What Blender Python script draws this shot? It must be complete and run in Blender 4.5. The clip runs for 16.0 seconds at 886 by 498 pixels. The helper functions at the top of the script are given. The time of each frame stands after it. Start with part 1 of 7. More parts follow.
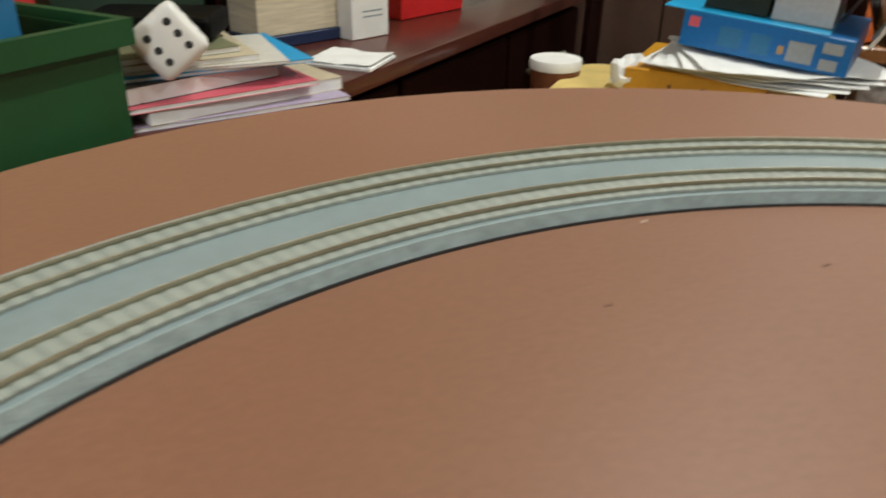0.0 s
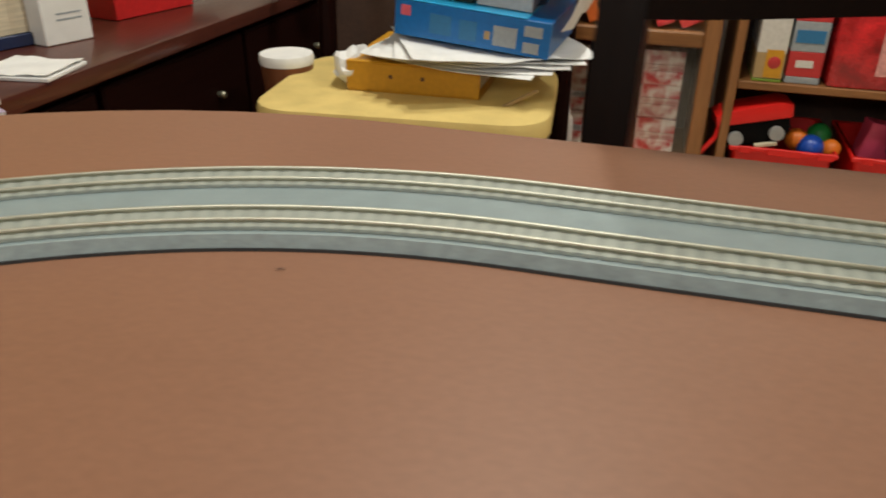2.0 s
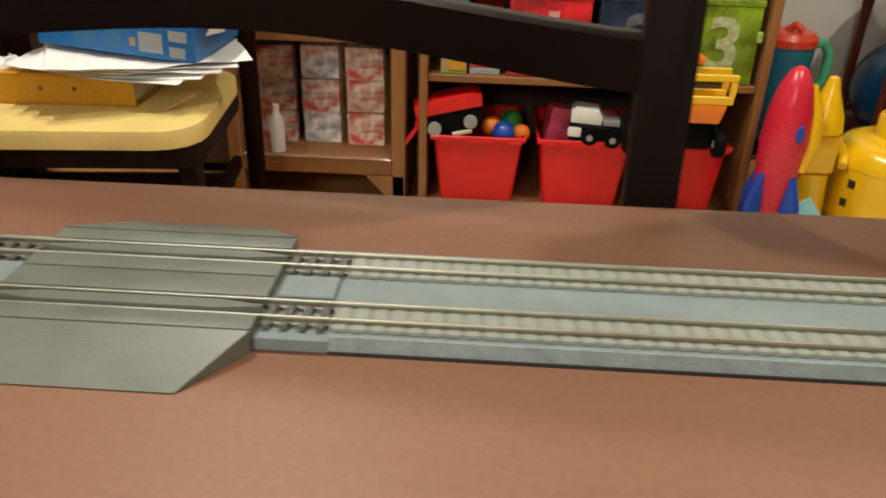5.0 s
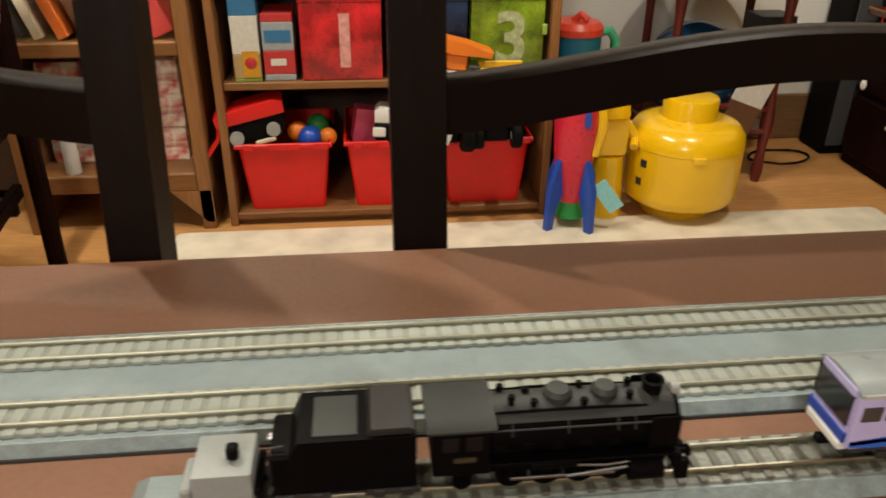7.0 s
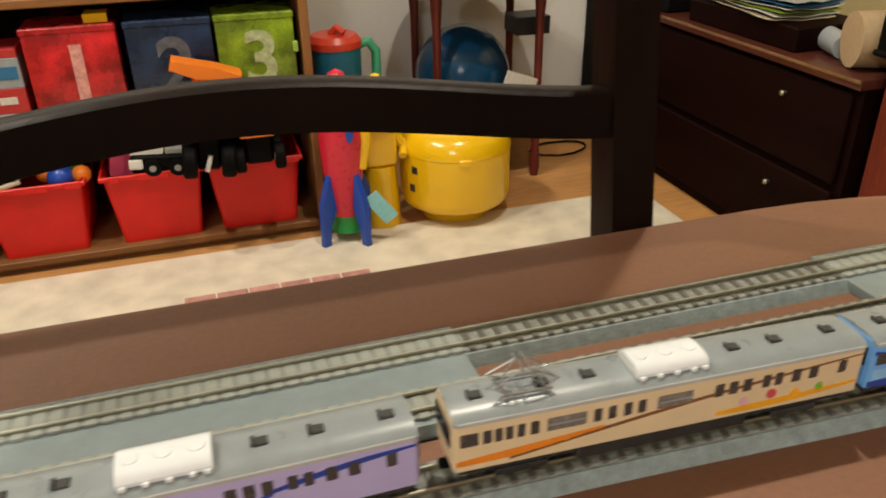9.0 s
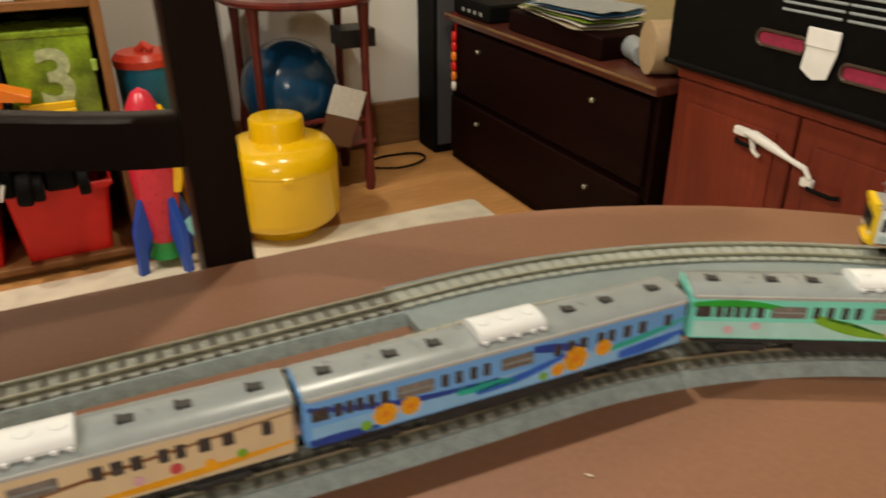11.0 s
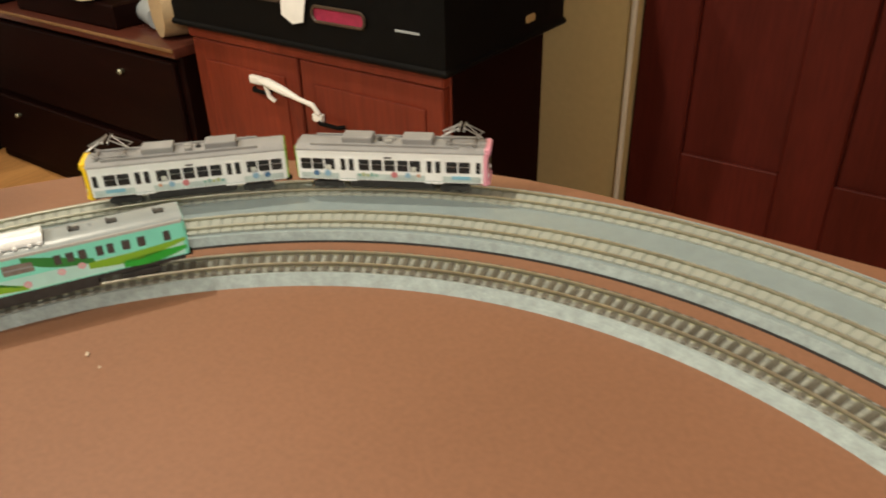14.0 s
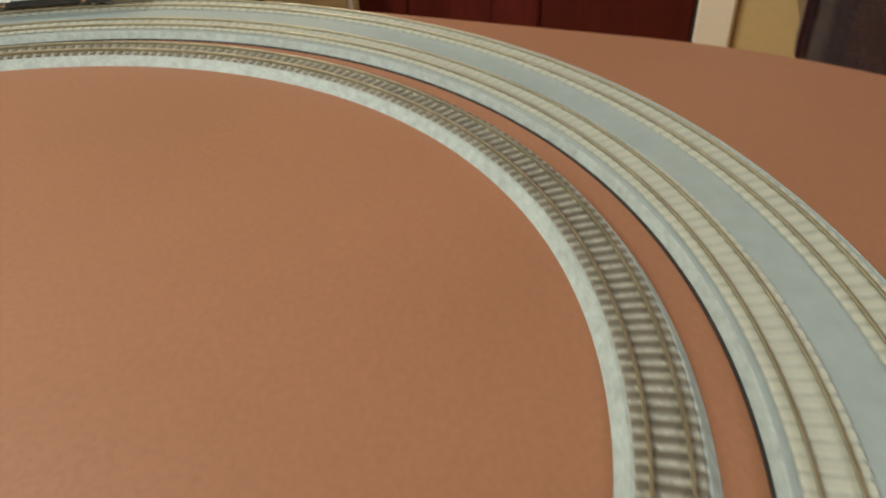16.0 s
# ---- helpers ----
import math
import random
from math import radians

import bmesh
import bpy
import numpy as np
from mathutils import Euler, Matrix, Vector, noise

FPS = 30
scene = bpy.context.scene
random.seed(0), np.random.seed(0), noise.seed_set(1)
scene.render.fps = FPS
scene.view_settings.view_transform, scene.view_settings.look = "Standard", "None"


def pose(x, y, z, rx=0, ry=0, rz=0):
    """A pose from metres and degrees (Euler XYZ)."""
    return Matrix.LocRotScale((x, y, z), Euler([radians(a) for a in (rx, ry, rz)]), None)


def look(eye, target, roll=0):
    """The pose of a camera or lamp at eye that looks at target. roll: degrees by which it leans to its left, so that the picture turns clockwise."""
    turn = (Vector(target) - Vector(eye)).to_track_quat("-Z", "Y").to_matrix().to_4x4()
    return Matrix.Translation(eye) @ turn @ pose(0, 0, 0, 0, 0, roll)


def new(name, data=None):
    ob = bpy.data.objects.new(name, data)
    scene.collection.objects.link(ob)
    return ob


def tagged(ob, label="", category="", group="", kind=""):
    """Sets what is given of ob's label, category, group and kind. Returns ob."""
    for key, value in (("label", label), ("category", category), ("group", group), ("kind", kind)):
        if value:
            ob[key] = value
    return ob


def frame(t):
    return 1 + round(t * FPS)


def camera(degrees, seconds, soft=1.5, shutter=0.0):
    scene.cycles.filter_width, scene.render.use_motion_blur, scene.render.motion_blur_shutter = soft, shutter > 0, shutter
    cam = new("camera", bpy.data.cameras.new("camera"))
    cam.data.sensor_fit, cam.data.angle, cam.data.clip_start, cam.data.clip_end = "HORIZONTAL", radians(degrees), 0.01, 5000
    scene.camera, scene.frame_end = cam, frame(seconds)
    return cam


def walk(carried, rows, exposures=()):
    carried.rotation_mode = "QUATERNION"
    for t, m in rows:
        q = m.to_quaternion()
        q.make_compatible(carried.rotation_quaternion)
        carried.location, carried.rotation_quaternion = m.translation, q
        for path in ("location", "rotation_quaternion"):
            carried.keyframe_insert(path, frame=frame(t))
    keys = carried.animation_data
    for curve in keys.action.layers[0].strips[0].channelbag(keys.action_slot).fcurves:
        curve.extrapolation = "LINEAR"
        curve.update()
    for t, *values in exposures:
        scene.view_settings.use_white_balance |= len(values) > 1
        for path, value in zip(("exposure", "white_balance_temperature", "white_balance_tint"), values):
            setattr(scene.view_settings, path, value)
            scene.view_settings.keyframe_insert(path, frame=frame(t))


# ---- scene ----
EXPOSURES = [
    (0.0, -0.42, 5660, 4.5), (0.5, -0.58, 5700, 4.5), (1.5, -0.56, 5880, 6.0), (2.2, -0.50, 6020, 7.5), (3.0, -0.44, 6180, 8.5), (5.3, -0.22, 6300, 9.0), (6.5, -0.18, 6380, 9.0), (8.0, -0.18, 6450, 9.5),
    (10.5, -0.28, 6550, 9.0), (12.5, -0.34, 6800, 9.0), (13.5, -0.06, 6800, 9.0), (15.0, 0.02, 6380, 8.5), (16.0, 0.02, 6250, 8.5)]
cam = camera(59.68, 16.0, soft=1.8, shutter=0.4)


def cam_pose(x, y, z, yaw, pitch, roll):
    """Camera pose: yaw to the right of +y, pitch upwards, roll, all in degrees."""
    return pose(x, y, z, 0, 0, -yaw) @ pose(0, 0, 0, 90 + pitch) @ pose(0, 0, 0, 0, 0, roll)


WALK = [
    (0.0, cam_pose(-0.6379, -0.3794, 0.1081, -27.59, -26.66, 1.07)),
    (0.3, cam_pose(-0.6041, -0.3431, 0.1111, -24.51, -25.33, 2.51)),
    (0.5, cam_pose(-0.5888, -0.3213, 0.1087, -23.15, -24.81, 3.02)),
    (0.8, cam_pose(-0.5741, -0.3139, 0.1146, -22.15, -25.50, 2.79)),
    (1.0, cam_pose(-0.5723, -0.2968, 0.1098, -21.80, -26.04, 2.35)),
    (1.5, cam_pose(-0.5393, -0.2726, 0.1055, -18.65, -26.53, 2.06)),
    (2.0, cam_pose(-0.4550, -0.2550, 0.1144, -15.66, -27.40, 0.79)),
    (2.5, cam_pose(-0.3731, -0.2348, 0.1153, -12.05, -28.03, 1.19)),
    (2.8, cam_pose(-0.3322, -0.2243, 0.1159, -10.83, -27.95, 0.64)),
    (3.2, cam_pose(-0.2895, -0.2222, 0.1209, -9.19, -28.33, 1.14)),
    (5.3, cam_pose(-0.1139, -0.2412, 0.1422, -1.32, -27.32, 1.68)),
    (5.5, cam_pose(-0.0882, -0.2458, 0.1512, -0.19, -27.67, 1.82)),
    (6.0, cam_pose(-0.0343, -0.2372, 0.1521, 2.67, -27.78, 1.37)),
    (6.5, cam_pose(0.0104, -0.2302, 0.1482, 5.19, -27.66, 1.21)),
    (7.0, cam_pose(0.0387, -0.2254, 0.1584, 6.23, -27.77, 0.51)),
    (7.5, cam_pose(0.0889, -0.2311, 0.1575, 8.49, -27.31, 0.19)),
    (8.0, cam_pose(0.1580, -0.2400, 0.1670, 12.43, -27.97, 0.83)),
    (8.2, cam_pose(0.1777, -0.2438, 0.1739, 14.09, -28.06, 0.46)),
    (10.3, cam_pose(0.3427, -0.2352, 0.1802, 20.04, -26.32, -1.23)),
    (10.5, cam_pose(0.3483, -0.2374, 0.1795, 21.50, -26.13, -0.90)),
    (10.8, cam_pose(0.3859, -0.2498, 0.1760, 24.36, -26.37, -0.10)),
    (11.0, cam_pose(0.4093, -0.2635, 0.1728, 26.35, -26.81, 0.01)),
    (11.5, cam_pose(0.4442, -0.2862, 0.1793, 31.90, -28.16, 0.03)),
    (12.0, cam_pose(0.4822, -0.3166, 0.1802, 36.45, -28.56, 0.07)),
    (12.5, cam_pose(0.5011, -0.3400, 0.1870, 40.37, -28.73, -0.03)),
    (13.0, cam_pose(0.5089, -0.3607, 0.1929, 44.28, -29.54, -1.04)),
    (13.5, cam_pose(0.5264, -0.3972, 0.1906, 49.41, -29.94, -1.59)),
    (14.0, cam_pose(0.5398, -0.4311, 0.1949, 53.81, -30.52, -1.51)),
    (14.5, cam_pose(0.5341, -0.4766, 0.1930, 58.92, -31.35, -0.36)),
    (15.0, cam_pose(0.5193, -0.5356, 0.1828, 65.48, -32.23, -0.83)),
    (15.2, cam_pose(0.5091, -0.5492, 0.1778, 67.11, -32.37, 0.91)),
    (15.5, cam_pose(0.4787, -0.5711, 0.1716, 67.58, -33.58, -0.67)),
    (15.8, cam_pose(0.4563, -0.5823, 0.1630, 69.67, -33.69, -0.01)),
    (16.0, cam_pose(0.4381, -0.5905, 0.1700, 71.02, -35.69, -1.30)),
]
walk(cam, WALK, EXPOSURES)

# ---- light ----
FLOOR = -0.71
world = bpy.data.worlds.new("world")
scene.world = world
world.use_nodes = True
world.node_tree.nodes["Background"].inputs[0].default_value = (1.0, 0.86, 0.7, 1)
world.node_tree.nodes["Background"].inputs[1].default_value = 0.02


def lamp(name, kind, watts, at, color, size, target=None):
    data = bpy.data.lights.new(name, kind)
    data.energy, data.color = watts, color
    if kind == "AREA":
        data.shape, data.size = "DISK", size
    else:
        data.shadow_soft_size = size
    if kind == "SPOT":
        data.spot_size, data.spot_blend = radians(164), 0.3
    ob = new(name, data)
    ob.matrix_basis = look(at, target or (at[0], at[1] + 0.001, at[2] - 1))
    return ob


WARM = (1.0, 0.91, 0.75)
lamp("room_downlight", "SPOT", 86, (-0.62, 0.74, 1.66), WARM, 0.03)
lamp("room_downlight", "SPOT", 84, (0.82, 0.68, 1.66), WARM, 0.03)
# Unseen spot, added to lift the shelf and papers behind the table.
lamp("north_downlight", "SPOT", 74, (-0.62, 1.25, 1.66), WARM, 0.03)
# Unseen area fill, added to brighten faces turned south.
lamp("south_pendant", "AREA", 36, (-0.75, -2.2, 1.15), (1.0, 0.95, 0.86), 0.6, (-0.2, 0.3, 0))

# ---- materials ----


def mat(name, rgb, rough=0.5, metal=0.0, var=0.12, scale=30.0, bump=0.05, fine=250.0, stretch=(1, 1, 1), coat=0.0, spec=0.5, dark=None, sharp=0.0):
    """A surface: base colour varied at a coarse and a fine scale, roughness varied with it, fine relief."""
    m = bpy.data.materials.new(name)
    m.use_nodes = True
    nt = m.node_tree
    bs = nt.nodes["Principled BSDF"]
    tc = nt.nodes.new("ShaderNodeTexCoord")
    mp = nt.nodes.new("ShaderNodeMapping")
    mp.inputs["Scale"].default_value = stretch
    nt.links.new(tc.outputs["Object"], mp.inputs["Vector"])
    n1, n2 = nt.nodes.new("ShaderNodeTexNoise"), nt.nodes.new("ShaderNodeTexNoise")
    n1.inputs["Scale"].default_value, n1.inputs["Detail"].default_value = scale, 5
    n2.inputs["Scale"].default_value, n2.inputs["Detail"].default_value = fine, 3
    for n in (n1, n2):
        nt.links.new(mp.outputs[0], n.inputs["Vector"])
    ramp = nt.nodes.new("ShaderNodeValToRGB")
    lo = dark or tuple(c * (1 - 2.2 * var) for c in rgb)
    hi = tuple(min(1, c * (1 + 1.2 * var)) for c in rgb)
    ramp.color_ramp.elements[0].position, ramp.color_ramp.elements[1].position = 0.25 + sharp, 0.75 - sharp
    ramp.color_ramp.elements[0].color, ramp.color_ramp.elements[1].color = (*lo, 1), (*hi, 1)
    nt.links.new(n1.outputs[0], ramp.inputs[0])
    mix = nt.nodes.new("ShaderNodeMixRGB")
    mix.blend_type, mix.inputs[0].default_value = "OVERLAY", min(0.6, 2.0 * var)
    nt.links.new(ramp.outputs[0], mix.inputs[1])
    nt.links.new(n2.outputs[0], mix.inputs[2])
    rnd = nt.nodes.new("ShaderNodeObjectInfo")
    hsv = nt.nodes.new("ShaderNodeHueSaturation")
    mr = nt.nodes.new("ShaderNodeMapRange")
    mr.inputs[3].default_value, mr.inputs[4].default_value = 1 - var * 0.6, 1 + var * 0.6
    nt.links.new(rnd.outputs["Random"], mr.inputs[0])
    nt.links.new(mr.outputs[0], hsv.inputs["Value"])
    nt.links.new(mix.outputs[0], hsv.inputs["Color"])
    nt.links.new(hsv.outputs[0], bs.inputs["Base Color"])
    rr = nt.nodes.new("ShaderNodeMapRange")
    rr.inputs[3].default_value, rr.inputs[4].default_value = max(0.02, rough - 0.09), min(1, rough + 0.09)
    nt.links.new(n1.outputs[0], rr.inputs[0])
    nt.links.new(rr.outputs[0], bs.inputs["Roughness"])
    bs.inputs["Metallic"].default_value = metal
    bs.inputs["Specular IOR Level"].default_value = spec
    bs.inputs["Coat Weight"].default_value = coat
    bs.inputs["Coat Roughness"].default_value = 0.12
    if bump:
        bp = nt.nodes.new("ShaderNodeBump")
        bp.inputs["Strength"].default_value, bp.inputs["Distance"].default_value = bump, 0.4 / fine
        nt.links.new(n2.outputs[0], bp.inputs["Height"])
        nt.links.new(bp.outputs[0], bs.inputs["Normal"])
    return m


def wood(name, rgb, dark, rough=0.4, along="x", coat=0.0, rings=9.0, spec=0.2):
    """Wood grain that runs along one axis."""
    st = {"x": (0.12, 1, 1), "y": (1, 0.12, 1), "z": (1, 1, 0.12)}[along]
    return mat(name, rgb, rough, 0, 0.16, rings, 0.12, 120, st, coat, spec, dark)


TABLECLOTH = mat("brown_table_vinyl", (0.248, 0.122, 0.072), 0.46, 0, 0.07, 3.5, 0.03, 420, spec=0.24)
SLAB = mat("pale_grey_slab_plastic", (0.236, 0.294, 0.306), 0.36, 0, 0.045, 140, 0.3, 1100)
# Slab plastic toned lighter than SLAB to stand in for light on its sides.
SLAB_SIDE = mat("speckled_grey_slab_side", (0.300, 0.365, 0.370), 0.6, 0, 0.12, 220, 0.4, 900)
CONCRETE_TIE = mat("cream_sleeper_plastic", (0.335, 0.36, 0.32), 0.5, 0, 0.05, 200, 0.2, 1500)
TIE_BED = mat("greenish_grey_track_bed", (0.262, 0.292, 0.258), 0.6, 0, 0.08, 300, 0.3, 1200)
FOOT_SHADE = mat("slab_foot_shade", (0.014, 0.011, 0.010), 0.7, 0, 0.1, 150, 0.1, 900)
BALLAST = mat("grey_ballast_plastic", (0.262, 0.276, 0.245), 0.75, 0, 0.16, 500, 0.7, 1200)
BROWN_TIE = mat("dark_brown_sleeper_plastic", (0.104, 0.098, 0.078), 0.42, 0, 0.15, 200, 0.3, 1200, spec=0.7)
RAIL = mat("brass_toned_rail_metal", (0.36, 0.355, 0.265), 0.5, 1.0, 0.10, 90, 0.05, 1500)
RAIL_HEAD = mat("polished_rail_head", (0.52, 0.505, 0.41), 0.40, 1.0, 0.06, 90, 0.03, 1500)
CROSSING = mat("olive_grey_crossing_plastic", (0.165, 0.185, 0.160), 0.34, 0, 0.06, 70, 0.25, 1500)
DARK_WOOD = wood("espresso_stained_wood", (0.0095, 0.0044, 0.0028), (0.006, 0.0027, 0.0018), 0.42, "z", 0.0, spec=0.09)
WHITE_WALL = mat("off_white_wall_paint", (0.72, 0.70, 0.66), 0.85, 0, 0.03, 2.5, 0.1, 60)
BEIGE_WALL = mat("beige_wall_paint", (0.50, 0.39, 0.19), 0.85, 0, 0.04, 2.5, 0.12, 60)
CEILING = mat("white_ceiling_paint", (0.75, 0.74, 0.71), 0.9, 0, 0.03, 3, 0.1, 50)
FLOOR_WOOD = wood("honey_wood_floor", (0.50, 0.255, 0.09), (0.38, 0.18, 0.06), 0.42, "x", 0.1, 5)
RUG = mat("cream_wool_rug", (0.74, 0.67, 0.54), 0.95, 0, 0.10, 12, 0.8, 320, spec=0.1)
RUG_PINK = mat("faded_pink_rug_weave", (0.58, 0.30, 0.26), 0.95, 0, 0.15, 40, 0.8, 320, spec=0.1)
SHELF_WOOD = wood("orange_brown_shelf_wood", (0.24, 0.11, 0.04), (0.15, 0.065, 0.022), 0.45, "z", 0.1)
SHELF_WOOD_X = wood("orange_brown_shelf_board", (0.24, 0.11, 0.04), (0.15, 0.065, 0.022), 0.45, "x", 0.1)
# Backing colour holds the shade inside shelf and cabinet; cupboard doors share it.
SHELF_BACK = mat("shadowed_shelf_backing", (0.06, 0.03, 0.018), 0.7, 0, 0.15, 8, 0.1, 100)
RED_WOOD = wood("reddish_brown_cabinet_wood", (0.150, 0.024, 0.011), (0.100, 0.015, 0.007), 0.5, "z", 0.02)
# Fronts near black; tops about nine times lighter in a similar hue.
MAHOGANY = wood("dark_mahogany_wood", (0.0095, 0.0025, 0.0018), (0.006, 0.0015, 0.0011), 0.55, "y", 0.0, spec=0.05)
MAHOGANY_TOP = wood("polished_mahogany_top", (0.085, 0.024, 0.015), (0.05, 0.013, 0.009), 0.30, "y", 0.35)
DOOR_WOOD = wood("dark_red_door_wood", (0.066, 0.009, 0.006), (0.044, 0.006, 0.0035), 0.55, "z", 0.0, spec=0.12)
TRIM_WHITE = mat("white_trim_paint", (0.70, 0.66, 0.56), 0.5, 0, 0.04, 8, 0.06, 120)
BASE_BROWN = wood("brown_baseboard_wood", (0.20, 0.11, 0.05), (0.13, 0.07, 0.03), 0.5, "x")
RED_PLASTIC = mat("bright_red_plastic", (0.66, 0.014, 0.010), 0.38, 0, 0.05, 15, 0.05, 300, spec=0.35)
YELLOW_PLASTIC = mat("glossy_yellow_plastic", (0.83, 0.50, 0.004), 0.22, 0, 0.03, 10, 0.02, 200, coat=0.3)
BLUE_PLASTIC = mat("deep_blue_plastic", (0.015, 0.07, 0.42), 0.35, 0, 0.05, 15, 0.04, 300)
TEAL_PLASTIC = mat("teal_blue_plastic", (0.01, 0.16, 0.27), 0.35, 0, 0.05, 15, 0.04, 300)
GREEN_PLASTIC = mat("leaf_green_plastic", (0.02, 0.24, 0.05), 0.4, 0, 0.06, 15, 0.05, 300)
ORANGE_PLASTIC = mat("orange_plastic", (0.80, 0.20, 0.015), 0.4, 0, 0.05, 15, 0.05, 300)
BLACK_PLASTIC = mat("matt_black_plastic", (0.0042, 0.0040, 0.0040), 0.55, 0, 0.12, 40, 0.08, 500, spec=0.06)
WHITE_PLASTIC = mat("white_plastic", (0.74, 0.73, 0.70), 0.4, 0, 0.04, 25, 0.04, 400)
GREY_PLASTIC = mat("grey_plastic", (0.30, 0.30, 0.29), 0.5, 0, 0.06, 60, 0.06, 900)
PINK_PLASTIC = mat("dark_pink_plastic", (0.55, 0.06, 0.13), 0.45, 0, 0.06, 20, 0.05, 300)
PAPER = mat("white_paper", (0.78, 0.78, 0.77), 0.8, 0, 0.05, 25, 0.1, 300)
CREAM_PAPER = mat("cream_page_edges", (0.58, 0.50, 0.36), 0.85, 0, 0.12, 12, 0.5, 600, (1, 1, 14))

# ---- tools for building ----


def part(name, bm, material, parent=None, label="", angle=35.0):
    """Link a bmesh as one mesh object, in the frame of the thing that it belongs to."""
    me = bpy.data.meshes.new(name)
    bmesh.ops.recalc_face_normals(bm, faces=bm.faces)
    bm.to_mesh(me)
    bm.free()
    me.materials.append(material)
    me.shade_smooth()
    me.set_sharp_from_angle(angle=radians(angle))
    ob = new(name, me)
    if parent is not None:
        ob.parent = parent
    if label:
        tagged(ob, label)
    return ob


def thing(name, m, label, category, group="", kind=""):
    """An empty at the base of a thing, which its parts hang from."""
    ob = new(name)
    ob.empty_display_size = 0.02
    ob.matrix_basis = m if isinstance(m, Matrix) else pose(*m)
    return tagged(ob, label, category, group, kind)


def piece(name, mesh, parent, m):
    """One more object on a shared mesh, in the frame of its thing."""
    ob = new(name, mesh)
    ob.parent = parent
    ob.matrix_basis = m
    return ob


def B():
    return bmesh.new()


def box(bm, x0, x1, y0, y1, z0, z1, bevel=0.0, m=None, seg=1):
    """A box between two corners, its edges rounded by bevel."""
    r = bmesh.ops.create_cube(bm, size=1.0)
    vs = r["verts"]
    for v in vs:
        v.co = Vector(((x0 + x1) / 2 + v.co.x * (x1 - x0), (y0 + y1) / 2 + v.co.y * (y1 - y0), (z0 + z1) / 2 + v.co.z * (z1 - z0)))
    if bevel:
        es = list({e for v in vs for e in v.link_edges})
        r = bmesh.ops.bevel(bm, geom=es, offset=bevel, segments=seg, affect="EDGES", profile=0.6)
        vs = list({v for f in r["faces"] for v in f.verts} | {v for v in vs if v.is_valid})
    if m is not None:
        bmesh.ops.transform(bm, matrix=m, verts=vs)
    return bm


def prism(bm, outline, z0, z1, m=None, bevel=0.0):
    """A flat outline (x, y) raised from z0 to z1."""
    lo = [bm.verts.new((x, y, z0)) for x, y in outline]
    hi = [bm.verts.new((x, y, z1)) for x, y in outline]
    n = len(lo)
    bm.faces.new(lo[::-1])
    top = bm.faces.new(hi)
    for i in range(n):
        bm.faces.new((lo[i], lo[(i + 1) % n], hi[(i + 1) % n], hi[i]))
    vs = lo + hi
    if bevel:
        r = bmesh.ops.bevel(bm, geom=list(top.edges), offset=bevel, segments=2, affect="EDGES", profile=0.6)
        vs = list({v for f in r["faces"] for v in f.verts} | {v for v in vs if v.is_valid})
    if m is not None:
        bmesh.ops.transform(bm, matrix=m, verts=vs)
    return bm


def lathe(bm, profile, seg=32, m=None):
    """A profile of (radius, height) turned about z."""
    rows, made = [], []
    for r, z in profile:
        if r <= 1e-6:
            row = [bm.verts.new((0, 0, z))]
        else:
            row = [bm.verts.new((r * math.cos(2 * math.pi * i / seg), r * math.sin(2 * math.pi * i / seg), z)) for i in range(seg)]
        rows.append(row)
        made += row
    for a, b in zip(rows, rows[1:]):
        for i in range(seg):
            j = (i + 1) % seg
            q = [a[i % len(a)], a[j % len(a)], b[j % len(b)], b[i % len(b)]]
            q = list(dict.fromkeys(q))
            if len(q) > 2:
                bm.faces.new(q)
    for row in (rows[0], rows[-1]):
        if len(row) > 1:
            bm.faces.new(row)
    if m is not None:
        bmesh.ops.transform(bm, matrix=m, verts=made)
    return bm


def tube(bm, pts, r, seg=8, m=None):
    """A round bar along a line of points; r may be one radius or one for each point."""
    pts = [Vector(p) for p in pts]
    rad = r if isinstance(r, (list, tuple)) else [r] * len(pts)
    rows, made = [], []
    for i, p in enumerate(pts):
        d = (pts[min(i + 1, len(pts) - 1)] - pts[max(i - 1, 0)]).normalized()
        u = d.orthogonal().normalized() if i == 0 else (u - d * u.dot(d)).normalized()
        w = d.cross(u)
        row = [bm.verts.new(p + (u * math.cos(2 * math.pi * k / seg) + w * math.sin(2 * math.pi * k / seg)) * rad[i]) for k in range(seg)]
        rows.append(row)
        made += row
    for a, b in zip(rows, rows[1:]):
        for k in range(seg):
            bm.faces.new((a[k], a[(k + 1) % seg], b[(k + 1) % seg], b[k]))
    bm.faces.new(rows[0][::-1])
    bm.faces.new(rows[-1])
    if m is not None:
        bmesh.ops.transform(bm, matrix=m, verts=made)
    return bm


def sweep(bm, profile, frames):
    """A closed profile of (offset, height) swept along frames of (origin, sideways)."""
    rows = [[bm.verts.new(o + side * a + Vector((0, 0, z))) for a, z in profile] for o, side in frames]
    n = len(profile)
    for a, b in zip(rows, rows[1:]):
        for i in range(n):
            bm.faces.new((a[i], a[(i + 1) % n], b[(i + 1) % n], b[i]))
    bm.faces.new(rows[0][::-1])
    bm.faces.new(rows[-1])
    return bm


def ring_pts(cx, cy, r, a0, a1, n):
    return [(cx + r * math.cos(radians(a0 + (a1 - a0) * i / n)), cy + r * math.sin(radians(a0 + (a1 - a0) * i / n))) for i in range(n + 1)]


